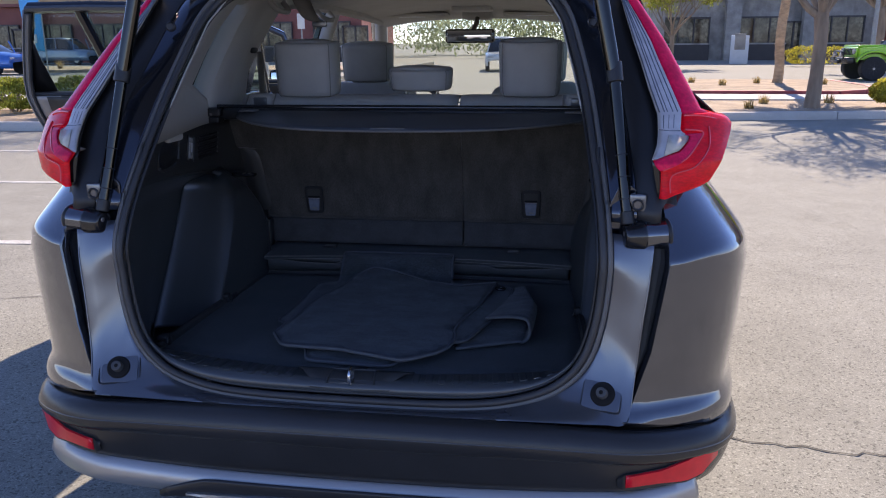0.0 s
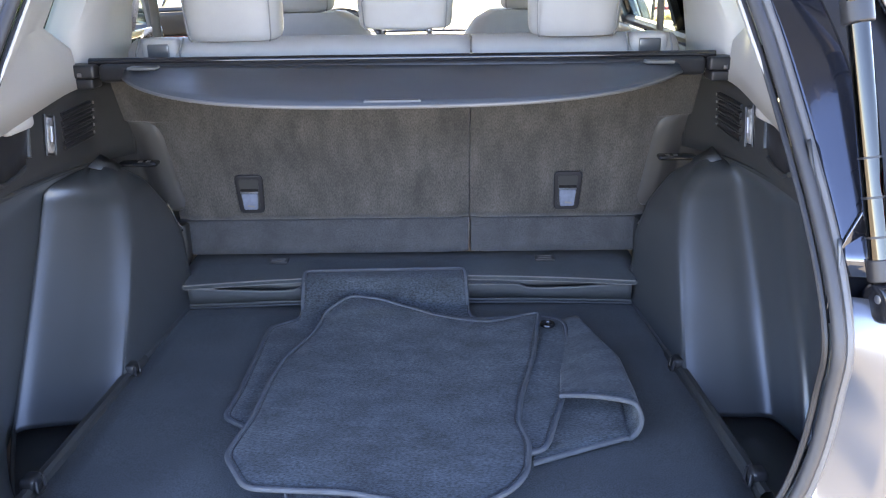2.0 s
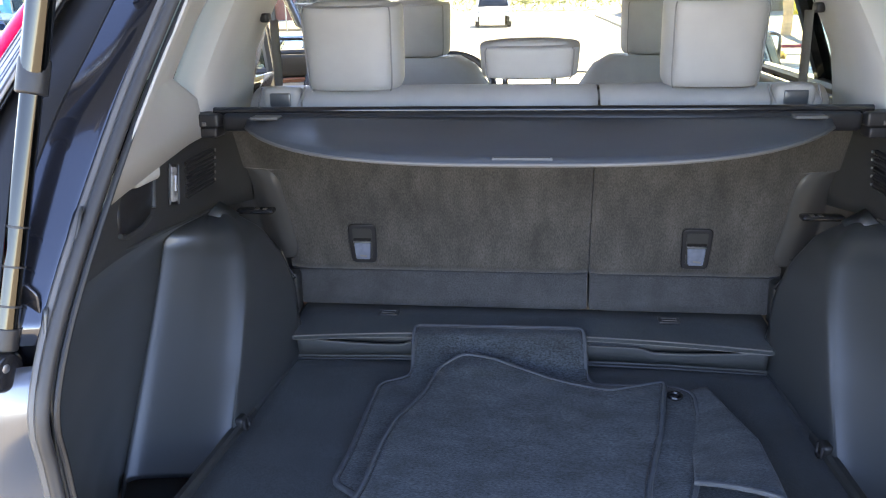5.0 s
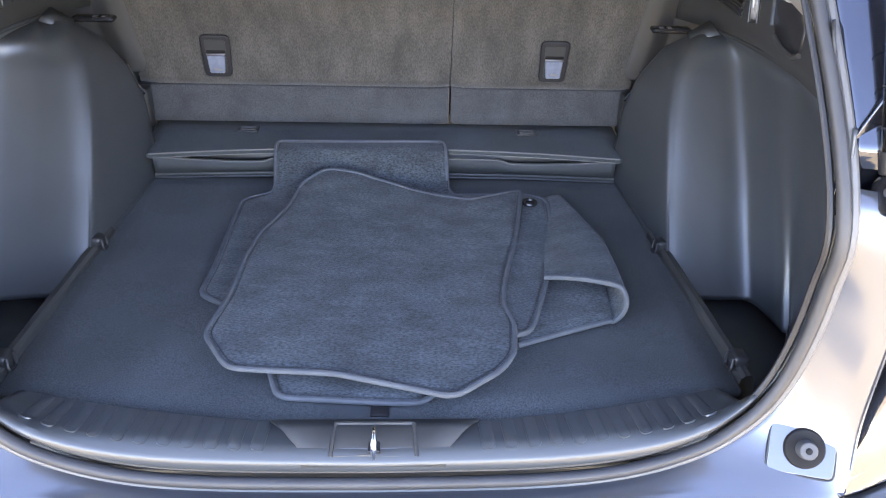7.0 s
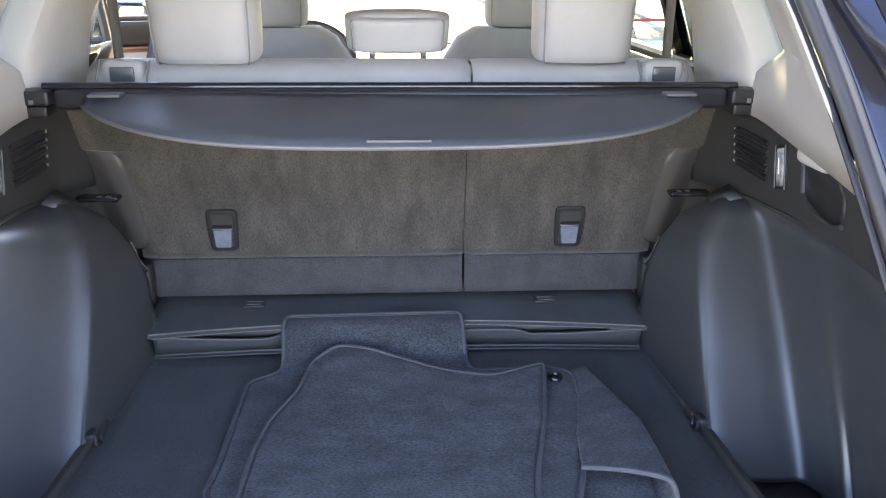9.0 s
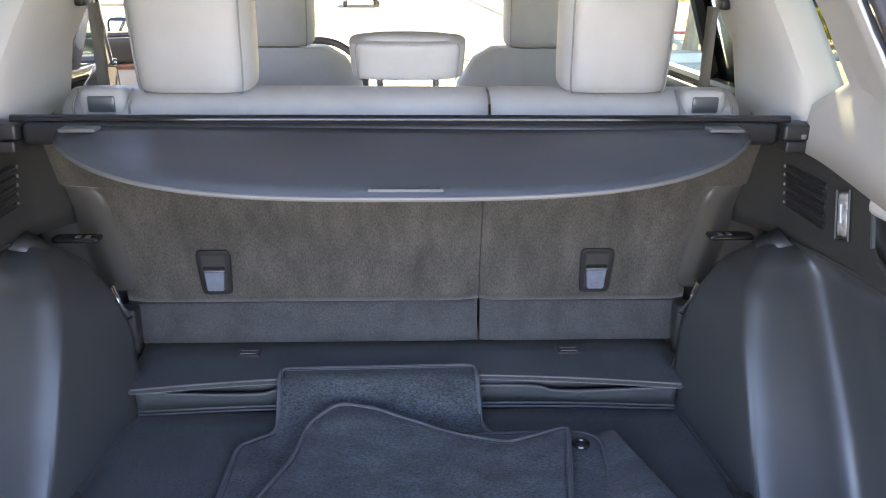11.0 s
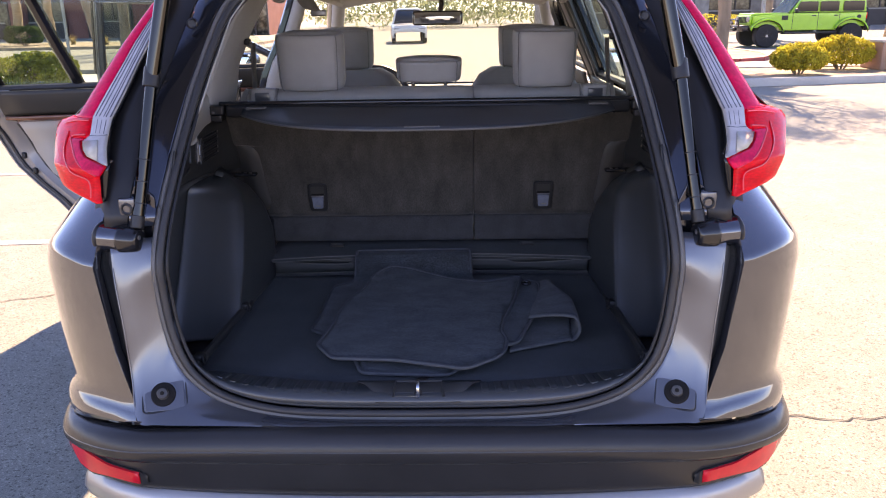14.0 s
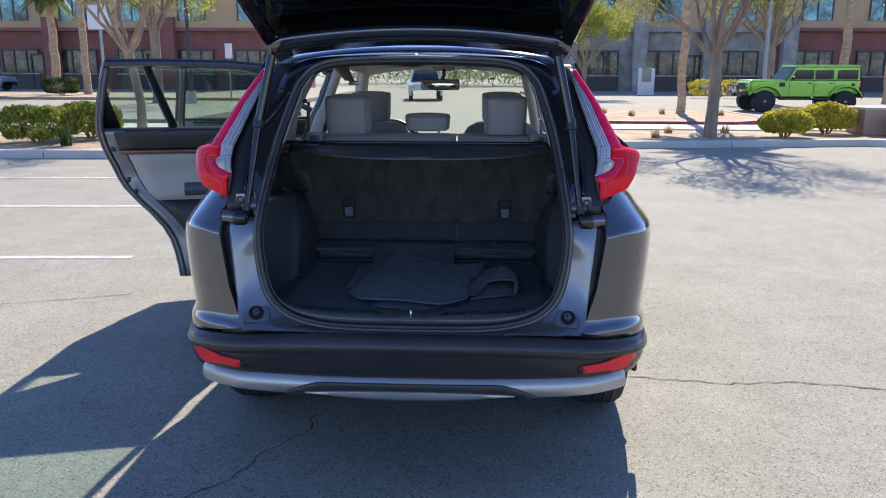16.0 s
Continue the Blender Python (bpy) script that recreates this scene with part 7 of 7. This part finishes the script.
def palm(at, seed, h, rad, label):
    r = random.Random(seed)
    th = thing("palm_tree", label, "palm tree", at=at)
    pts = [Vector((0.03 * math.sin(k), 0.02 * math.cos(2 * k), -0.1 + h * k / 24)) for k in range(25)]
    part("trunk", tube(pts, [rad * (1.15 if k == 0 else 1.0 - 0.2 * k / 24) * (1 + 0.05 * (k % 2)) for k in range(25)], 14), PALMB, th, "tall fibrous trunk")
    bm = bmesh.new()
    for k in range(44):
        a, up = 2.4 * k, r.uniform(-0.9, 0.9)
        d = Vector((math.cos(a), math.sin(a), up)).normalized()
        p = pts[-1].copy()
        ln = r.uniform(1.2, 1.8)
        side = d.cross(Vector((0, 0, 1))).normalized()
        prev = None
        for j in range(6):
            q = p + d * ln * j / 5 + Vector((0, 0, -0.5 * (j / 5) ** 2))
            w = 0.32 * math.sin(math.pi * (0.08 + 0.9 * j / 5)) + 0.01
            cur = (q - side * w, q + side * w)
            if prev:
                for m2 in range(3):
                    f0, f1 = m2 / 3, (m2 + 0.75) / 3
                    bm.faces.new([bm.verts.new(prev[0].lerp(prev[1], f0)), bm.verts.new(prev[0].lerp(prev[1], f1)), bm.verts.new(cur[0].lerp(cur[1], f1)), bm.verts.new(cur[0].lerp(cur[1], f0))])
            prev = cur
    part("crown", bm, FROND, th, "fan fronds", smooth=False)
    return th


def bush(at, seed, w, d, h, leaf, label, n=6500, size=0.04, clipped=0.0):
    r = random.Random(seed)
    th = thing("bush", label, "bush", at=at)
    bm = bmesh.new()
    for _ in range(n):
        a, c = r.uniform(0, 6.283), r.uniform(-0.75, 1)
        q = math.sqrt(max(0, 1 - c * c))
        rr = (1 - 0.16 * r.random() ** 2) * (1 + 0.10 * noise.noise(Vector((3 * q * math.cos(a), 3 * q * math.sin(a), 3 * c + seed))))
        e = 1 - clipped
        p = Vector((math.copysign(abs(q * math.cos(a)) ** e, math.cos(a)) * w / 2, math.copysign(abs(q * math.sin(a)) ** e, math.sin(a)) * d / 2, h * 0.52 + math.copysign(abs(c) ** e, c) * h * (0.48 if c > 0 else 0.42))) * rr
        if p.z < 0.04:
            continue
        leaves(bm, p, 1, 0.01, size, r)
    part("foliage", bm, leaf, th, smooth=False)
    wood = bmesh.new()
    for k in range(7):
        a = 0.9 * k
        tube([(0.04 * math.cos(a), 0.04 * math.sin(a), -0.05), (w * 0.16 * math.cos(a), d * 0.16 * math.sin(a), h * 0.3), (w * 0.3 * math.cos(a), d * 0.3 * math.sin(a), h * 0.6)], 0.02, 5, bm=wood)
    part("stem", wood, BARK, th)
    return th


def tuft(at, seed, h, n, material, label, kind="dry grass"):
    r = random.Random(seed)
    th = thing("grass_tuft", label, kind, at=at)
    bm = bmesh.new()
    for _ in range(n):
        a, b = r.uniform(0, 6.28), r.uniform(0.1, 0.7)
        d = Vector((math.cos(a) * b, math.sin(a) * b, 1)).normalized() * h * r.uniform(0.6, 1.1)
        s2 = Vector((-math.sin(a), math.cos(a), 0)) * 0.012
        o = Vector((r.uniform(-0.08, 0.08), r.uniform(-0.08, 0.08), 0))
        bm.faces.new([bm.verts.new(o - s2), bm.verts.new(o + s2), bm.verts.new(o + d)])
    part("clump", bm, material, th, smooth=False)
    return th


tree((5.45, 15.2, 0.13), 11, 1.85, 0.130, 5.6, 3.4, 15000, 0.036, LEAF, "tree with many rising limbs and thin olive leaves on gravel", 0.2)
tree((-7.75, 15.9, 0.13), 23, 1.9, 0.105, 5.6, 3.4, 9000, 0.042, LEAF, "tree with thin olive leaves behind the hedges", 0.2, lean=-0.25)
tree((12.8, 17.0, 0.13), 31, 2.0, 0.13, 6.0, 3.4, 9000, 0.045, LEAF, "tree with thin olive leaves near the planter", 0.2)
tree((-13.0, 30.0, 0.3), 37, 2.8, 0.20, 7.5, 3.6, 12000, 0.07, LEAFH, "larger tree with drooping yellow-green leaves", 1.4)
tree((13.7, 35.0, 0.13), 41, 2.6, 0.20, 7.0, 3.2, 10000, 0.07, LEAF, "tree with pale trunk before the shops")
tree((6.0, 41.0, 0.13), 53, 1.6, 0.12, 5.2, 2.8, 12000, 0.07, LEAFH, "tree with a pale green crown before the stone shopfront")
palm((6.85, 23.5, 0.2), 3, 7.5, 0.135, "palm with a fibrous trunk in the gravel island")
palm((-21.3, 37.6, 0.3), 4, 5.3, 0.22, "palm with a fibrous trunk before the maroon wall")
palm((-19.5, 37.1, 0.3), 9, 8.5, 0.19, "palm with a grey fibrous trunk beside another")
palm((16.6, 34.0, 0.13), 6, 8.5, 0.20, "palm with a fibrous trunk beside the road")
palm((18.9, 34.5, 0.13), 7, 8.5, 0.20, "slim palm beside the road")
bush((7.15, 15.35, 0.13), 2, 1.15, 0.9, 0.62, LEAFY, "low rounded yellow-green bush on gravel")
bush((8.55, 16.5, 0.13), 3, 1.35, 1.0, 0.72, LEAFY, "low rounded yellow-green bush beside another")
bush((10.1, 15.6, 0.13), 4, 0.9, 0.8, 0.55, LEAFY, "small yellow-green bush by the planter wall")
bush((-8.55, 12.75, 0.13), 5, 1.15, 1.0, 0.72, LEAFH, "clipped boxy green hedge bush beside an agave", clipped=0.45, n=9000)
bush((-8.0, 13.9, 0.13), 15, 1.25, 1.0, 0.74, LEAFH, "rounded green hedge bush behind another", clipped=0.3, n=8000)
bush((-10.6, 13.3, 0.13), 9, 1.4, 1.1, 0.66, LEAFH, "clipped boxy green hedge bush", clipped=0.45, n=8000)
bush((-20.0, 35.5, 0.3), 10, 1.6, 1.0, 0.9, LEAFD, "dark green hedge bush before the shops", clipped=0.4)
bush((13.5, 42, 0.13), 12, 3.2, 1.2, 1.0, LEAFY, "long low hedge before the entrance", clipped=0.4, n=2000, size=0.06)
bush((18.0, 42, 0.13), 13, 2.6, 1.2, 1.0, LEAFD, "dark hedge before the entrance", clipped=0.4, n=1800, size=0.06)
tuft((-7.65, 12.15, 0.13), 1, 0.55, 90, LEAFD, "spiky green agave by the hedge", "agave")
for k, (x, y) in enumerate(((4.2, 15.0), (4.8, 16.4), (6.2, 16.6), (5.0, 22.0), (6.2, 23.2), (7.9, 22.6), (4.4, 23.6), (12.6, 21.2), (13.3, 21.6), (-16, 35), (-18, 36), (-24, 35))):
    tuft((x, y, 0.13 if y < 18 else 0.13 if x > 10 else 0.32 if x < 0 else 0.22), 40 + k, 0.22 if y < 25 else 0.5, 70, DRYG, "tuft of dry straw-coloured grass")

# planter wall
pw = thing("planter_wall", "low salmon-coloured block planter wall", "planter wall", kind="structure")
part("wall", rbox(10.75, 16.6, 0.42, 3.0, 0.9, 0.58, 0.02), mat("salmon_block", (0.45, 0.27, 0.19), 0.9, var=0.12, vscale=2, bump=0.4, bscale=20), pw)
part("coping", rbox(10.75, 16.6, 0.735, 3.1, 1.0, 0.06, 0.015), CONC, pw)

# ---- posts and signs ----
sp = thing("sign_post", "grey post with the back of a white sign", "sign post", at=(-12.0, 23.2, 0.2))
part("post", cyl((0, 0, -0.1), (0, 0, 3.4), 0.045, 0.045, 12), GREY_METAL, sp)
part("sign_plate", rbox(0, -0.06, 3.0, 0.75, 0.02, 0.75, 0.008), SIGNW, sp, "pale sign plate")
sp = thing("street_lamp", "dark tapering lamp post on a concrete foot", "street lamp", at=(-11.6, 30.0, 0.2))
part("post", cyl((0, 0, 0.3), (0, 0, 7.5), 0.09, 0.055, 14), FRAME, sp)
part("foot", cyl((0, 0, -0.1), (0, 0, 0.5), 0.22, 0.20, 18), CONC, sp)
part("lamp_head", rbox(0.45, 0, 7.5, 0.9, 0.35, 0.14, 0.04), FRAME, sp)
sp = thing("street_lamp", "slim grey lamp post beside the road", "street lamp", at=(13.0, 33.6, 0.13))
part("post", cyl((0, 0, -0.1), (0, 0, 7.0), 0.10, 0.07, 14), GREY_METAL, sp)
part("lamp_head", rbox(-0.4, 0, 7.0, 0.9, 0.3, 0.12, 0.04), GREY_METAL, sp)
sp = thing("sign_post", "slim post with a small white notice", "sign post", at=(-10.4, 31.5, 0.2))
part("post", cyl((0, 0, -0.1), (0, 0, 2.4), 0.03, 0.03, 10), GREY_METAL, sp)
part("sign_plate", rbox(0, -0.04, 2.15, 0.32, 0.015, 0.62, 0.006), SIGNW, sp, "small white notice")
sp = thing("information_board", "white information board with bars near the entrance", "board", at=(10.6, 47.0, 0.13))
part("board", rbox(0, 0, 0.8, 1.0, 0.12, 1.6, 0.03), SIGNW, sp)
part("panel", rbox(0, -0.07, 1.25, 0.6, 0.02, 0.9, 0.01), STONE, sp)
fl = thing("feather_flag", "tall blue feather flag with white letter shapes", "flag", at=(-15.75, 22.0, 0.2))
part("pole", tube(smoothed([(0, 0, -0.2), (0, 0, 2.6), (-0.15, 0, 3.6), (-0.6, 0, 4.2)], 5), 0.02, 8), GREY_METAL, fl)
part("sail", surf([[(0, 0, z), (-w, 0.05, z + 0.05)] for z, w in ((1.05, 0.40), (1.6, 0.66), (2.4, 0.74), (3.2, 0.74), (3.8, 0.45), (4.15, 0.1))]), FLAGB, fl, solid=0.006)
for k in range(5):
    part("letter_bar", rbox(-0.36, -0.012, 1.45 + 0.44 * k, 0.24, 0.07, 0.28, 0.03), SIGNW, fl)


# ---- buildings ----
def shopfront(x0, x1, y, label, cols, lower, upper, band=4.4, top=9.5, stone=None):
    th = thing("shop_building", label, "building")
    part("upper_wall", box((x0 + x1) / 2, y + 6, (band + top) / 2, x1 - x0, 12, top - band), upper, th, "tan stucco upper storey", smooth=False)
    part("lower_wall", box((x0 + x1) / 2, y + 6.2, band / 2, x1 - x0, 11.6, band - 0.02), lower, th, "darker lower storey", smooth=False)
    part("parapet", box((x0 + x1) / 2, y + 5.9, top + 0.2, x1 - x0 + 0.3, 12.3, 0.4), upper, th, smooth=False)
    part("string_course", box((x0 + x1) / 2, y + 0.02, band + 0.12, x1 - x0, 0.3, 0.25), lower, th, smooth=False)
    n = round((x1 - x0) / 4.6)
    for k in range(n):
        cx = x0 + (k + 0.5) * (x1 - x0) / n
        w = (x1 - x0) / n * 0.62
        part("base_panel", box(cx, y + 0.12, 0.62, w + 0.15, 0.2, 1.15), FRAME, th, "dark panel under the shop window", smooth=False)
        win = part("shop_window", box(cx, y + 0.24, 2.1, w, 0.12, 1.75), PANE, th, "dark shop window", smooth=False)
        for fx in (-0.5, -0.17, 0.17, 0.5):
            part("mullion", box(cx + fx * w, y + 0.16, 2.1, 0.09, 0.12, 1.75), FRAME, win, smooth=False)
        part("transom", box(cx, y + 0.16, 3.0, w + 0.1, 0.14, 0.12), FRAME, win, smooth=False)
        part("sill", box(cx, y + 0.08, 1.22, w + 0.2, 0.3, 0.10), STONE, win, smooth=False)
        up = part("upper_window", box(cx, y - 0.02, 6.1, w * 0.72, 0.12, 1.9), PANEB, th, "bluish upper window", smooth=False)
        for fx in (-0.5, 0, 0.5):
            part("mullion", box(cx + fx * w * 0.72, y - 0.08, 6.1, 0.08, 0.08, 1.9), FRAME, up, smooth=False)
        if k % 2 == 1:
            door = part("shop_door", box(cx + w * 0.66, y + 0.14, 1.35, 1.9, 0.16, 2.6), PANE, th, "dark glazed double door", smooth=False)
            for fx in (-0.5, 0, 0.5):
                part("stile", box(cx + w * 0.66 + fx * 1.9, y + 0.02, 1.35, 0.1, 0.12, 2.7), FRAME, door, smooth=False)
            part("rail", box(cx + w * 0.66, y + 0.02, 2.66, 2.0, 0.12, 0.14), FRAME, door, smooth=False)
        if cols and k % cols == 0:
            part("pier", box(x0 + k * (x1 - x0) / n + 0.5, y - 0.25, band / 2 + 0.5, 1.0, 0.7, band + 1.0), stone or lower, th, "projecting pier", smooth=False)
    return th


shopfront(-60, -14.5, 58, "two-storey tan and maroon shop building beyond a road", 2, MAROON, STUCCO)
shopfront(6.6, 22, 58, "two-storey tan and grey stone shop building with an entrance", 1, STONE, STUCCO)
shopfront(22.2, 60, 57, "two-storey tan and maroon shop wing", 2, MAROON, STUCCO, stone=STONE)

# far tree line between the buildings
far = thing("far_trees", "line of far trees beyond the lot, haze put into the leaf colour", "tree line", kind="stuff")
bm = bmesh.new()
fr2 = random.Random(9)
for k in range(80):
    x, y = fr2.uniform(-50, 50), fr2.uniform(75, 100)
    h = fr2.uniform(4.0, 8.5)
    for _ in range(560):
        leaves(bm, (x + fr2.gauss(0, 1.7), y + fr2.gauss(0, 0.8), h * fr2.uniform(0.1, 1.0)), 1, 0.3, 0.26, fr2)
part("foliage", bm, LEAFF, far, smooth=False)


# ---- other cars ----
def saloon(at, turn, paint, label, h=1.55, ln=4.5):
    th = thing("parked_car", label, "car", "parked cars", at=at)
    th.rotation_euler = (0, 0, radians(turn))
    st = [(-ln / 2, 0.55, 0.75), (-ln / 2 + 0.15, 0.85, 0.84), (-ln / 2 + 0.9, 0.95, 0.9), (0, 0.98, 0.9), (ln / 2 - 0.5, 0.98, 0.9), (ln / 2 - 0.08, 0.9, 0.86), (ln / 2, 0.6, 0.78)]
    rows = [[(x, -w, 0.28), (x, -w - 0.02, 0.5), (x, -w + 0.02, z * 0.92), (x, -w + 0.12, z), (x, 0, z + 0.03), (x, w - 0.12, z), (x, w - 0.02, z * 0.92), (x, w + 0.02, 0.5), (x, w, 0.28)] for x, z, w in st]
    part("body", surf(rows), paint, th, "painted body", solid=0.02)
    gh = [(-ln / 2 + 1.0, 0.95, 0.78), (-ln / 2 + 1.7, h - 0.08, 0.62), (-ln / 2 + 2.3, h, 0.60), (ln / 2 - 0.9, h - 0.03, 0.60), (ln / 2 - 0.25, 1.0, 0.74)]
    rows = [[(x, -0.80 if z < 1.1 else -w - 0.10, 0.93), (x, -w, z - 0.04), (x, -w * 0.7, z), (x, w * 0.7, z), (x, w, z - 0.04), (x, 0.80 if z < 1.1 else w + 0.10, 0.93)] for x, z, w in gh]
    part("cabin_glass", surf(rows), CARG, th, "dark glazed cabin")
    part("roof", surf([[(x, -w - 0.01, z - 0.035), (x, -w * 0.7, z + 0.012), (x, w * 0.7, z + 0.012), (x, w + 0.01, z - 0.035)] for x, z, w in gh[1:4]]), paint, th, solid=0.02)
    for x in (-ln / 2 + 1.05, 0.1, ln / 2 - 1.2):
        for s in (1, -1):
            part("pillar", tube([(x, s * 0.79, 0.95), (x + 0.12, s * 0.62, h - 0.05)], 0.035, 6), paint, th)
    for x in (-ln / 2 + 0.85, ln / 2 - 0.85):
        for s in (1, -1):
            w = part("wheel", cyl((x, s * 0.68, 0.33), (x, s * 0.89, 0.33), 0.33, 0.33, 24), TYRE, th, bevel=0.03)
            part("rim", cyl((x, s * 0.80, 0.33), (x, s * 0.895, 0.33), 0.22, 0.20, 18), RIM, w)
    for s in (1, -1):
        part("tail_light", rbox(ln / 2 - 0.05, s * 0.66, 0.80, 0.08, 0.28, 0.12, 0.03), LRED, th)
        part("head_light", rbox(-ln / 2 + 0.16, s * 0.62, 0.70, 0.2, 0.3, 0.12, 0.04), LCLEAR, th)
    return th


saloon((-31.8, 47.5, 0.2), 175, SILVC, "silver-blue car parked in front of the shops", h=1.7)
saloon((-2.6, 41.0, 0.0), 95, WHITEC, "white car standing in the drive ahead", h=1.7)
saloon((-25.2, 31.0, 0.2), 178, BLUEC, "bright blue car parked beyond the hedges", h=1.5)


# ---- lime green off-roader ----
def offroader(at, turn):
    th = thing("off_road_car", "lime green boxy off-roader with black flares and big tyres", "car", at=at)
    th.rotation_euler = (0, 0, radians(turn))
    th.scale = (0.965, 0.97, 0.925)
    # nose points to -x; wheels at x = -1.5 and 1.5
    outl = [(-1.95, 0.72), (-1.05, 0.72), (-0.98, 0.60), (0.98, 0.60), (1.05, 0.72), (2.02, 0.72), (2.05, 1.22), (-0.62, 1.22), (-0.72, 1.20), (-1.98, 1.14)]
    m = Matrix.Translation((0, 0.79, 0)) @ Euler((radians(90), 0, 0)).to_matrix().to_4x4()
    part("tub", plate(outl, m, 1.58), GREENP, th, "lime green body tub", bevel=0.03)
    part("bonnet", rbox(-1.33, 0, 1.19, 1.30, 1.35, 0.10, 0.05), GREENP, th, "flat green bonnet")
    part("grille", rbox(-2.0, 0, 0.98, 0.08, 1.30, 0.36, 0.04), GREENP, th)
    for k in range(7):
        part("grille_slot", rbox(-2.045, -0.36 + 0.12 * k, 1.0, 0.03, 0.06, 0.24, 0.015), SATINB, th)
    for s in (1, -1):
        part("headlamp", cyl((-2.04, s * 0.52, 1.02), (-2.08, s * 0.52, 1.02), 0.10, 0.10, 20), LCLEAR, th, "round headlamp")
        for x in (-1.5, 1.5):
            arc = [(x + (0.60 * math.cos(radians(a))), s * 0.90, 0.52 + 0.52 * math.sin(radians(a))) for a in range(8, 173, 12)]
            rows = [[(p[0], s * 0.76, p[2] + 0.02), (p[0], s * 0.92, p[2]), (p[0], s * 0.93, p[2] - 0.06)] for p in arc]
            part("wheel_flare", surf(rows), GREENP, th, "green wheel flare", solid=0.02)
            part("flare_lining", surf([[(q[0], q[1] * 0.985, q[2] - 0.03) for q in r] for r in rows]), SATINB, th, solid=0.02)
            b = cyl((x, s * 0.62, 0.42), (x, s * 0.93, 0.42), 0.42, 0.42, 32)
            w = part("wheel", b, TYRE, th, "large black tyre", bevel=0.05, segs=3)
            part("rim", cyl((x, s * 0.85, 0.42), (x, s * 0.925, 0.42), 0.25, 0.22, 20), GLOSSB, w, "black rim")
            for k in range(8):
                a = 0.785 * k
                part("spoke", cyl((x, s * 0.93, 0.42), (x + 0.22 * math.cos(a), s * 0.92, 0.42 + 0.22 * math.sin(a)), 0.016, 0.013, 6), SATINB, w)
            part("hub_cap", cyl((x, s * 0.93, 0.42), (x, s * 0.945, 0.42), 0.05, 0.04, 14), RIM, w)
        # windows and door lines
        for x0, x1 in ((-0.52, 0.28), (0.36, 1.02), (1.18, 1.92)):
            part("side_window", plate(rounded([(x0 + (0.16 if x0 < 0 else 0), 1.62), (x0, 1.27), (x1, 1.27), (x1, 1.62)], 0.05), Matrix.Translation((0, s * 0.795 + (0.012 if s > 0 else -0.002), 0)) @ Euler((radians(90), 0, 0)).to_matrix().to_4x4(), 0.012), CARG, th, "dark side window")
        for x in (-0.58, 0.32, 1.08):
            part("door_gap", box(x, s * 0.792, 0.94, 0.014, 0.008, 0.60), SATINB, th, smooth=False)
        for x in (0.16, 0.95):
            part("door_handle", rbox(x, s * 0.81, 1.12, 0.14, 0.03, 0.035, 0.01), SATINB, th)
        for x, z in ((-0.48, 1.05), (-0.48, 0.80), (0.42, 1.05), (0.42, 0.80)):
            part("hinge", rbox(x, s * 0.80, z, 0.09, 0.03, 0.04, 0.01), GREENP, th)
        part("rock_rail", rbox(0, s * 0.84, 0.52, 1.95, 0.12, 0.09, 0.03), BUMPER, th, "black rock rail")
        part("mirror", rbox(-0.55, s * 0.98, 1.30, 0.10, 0.20, 0.16, 0.04), SATINB, th)
        part("bonnet_vent", rbox(-0.86, s * 0.80, 1.06, 0.22, 0.012, 0.16, 0.005), SATINB, th, "black wing vent")
        part("fuel_cap", cyl((1.78, s * 0.79, 1.06), (1.78, s * 0.805, 1.06), 0.075, 0.07, 20), SATINB, th, "round black fuel cap")
        part("tail_lamp", rbox(2.05, s * 0.70, 1.10, 0.06, 0.16, 0.22, 0.02), LRED, th, "red tail lamp")
        part("spot_lamp", cyl((-2.34, s * 0.30, 0.90), (-2.42, s * 0.30, 0.90), 0.085, 0.085, 16), LCLEAR, th, "round spot lamp on the bumper")
        part("window_seal", tube([(x, s * 0.80, z) for x, z in ((-0.60, 1.235), (0.3, 1.235), (1.1, 1.235), (2.0, 1.235))], 0.012, 6), SATINB, th)
    part("bull_bar", tube(smoothed([(-2.34, -0.42, 0.74), (-2.38, -0.40, 0.98), (-2.38, 0.0, 1.02), (-2.38, 0.40, 0.98), (-2.34, 0.42, 0.74)], 5), 0.03, 8), BUMPER, th, "black tubular bull bar")
    part("tow_hook", rbox(-2.38, 0.0, 0.66, 0.12, 0.30, 0.14, 0.04), BUMPER, th, "winch housing")
    cab = [(-0.70, 1.20), (2.04, 1.20), (1.98, 1.72), (-0.30, 1.72)]
    part("cab", plate(cab, Matrix.Translation((0, 0.77, 0)) @ Euler((radians(90), 0, 0)).to_matrix().to_4x4(), 1.54), GREENP, th, "green cab frame", bevel=0.03)
    part("hard_top", rbox(0.84, 0, 1.765, 2.34, 1.50, 0.10, 0.04), GREENP, th, "green hard top")
    part("windscreen", plate([(-0.62, -0.70), (0.0, -0.62), (0.0, 0.62), (-0.62, 0.70)], Matrix.Translation((-0.33, 0, 1.70)) @ Euler((0, radians(-51), 0)).to_matrix().to_4x4(), 0.01), CARW, th, "dark windscreen")
    part("front_bumper", rbox(-2.22, 0, 0.70, 0.26, 1.55, 0.22, 0.04), BUMPER, th, "black steel bumper")
    part("rear_bumper", rbox(2.14, 0, 0.66, 0.2, 1.55, 0.2, 0.04), BUMPER, th)
    part("spare_wheel", cyl((2.10, 0, 1.05), (2.36, 0, 1.05), 0.42, 0.42, 32), TYRE, th, "spare wheel on the tailgate", bevel=0.05)
    return th


offroader((12.0, 27.4, 0.13), 2)
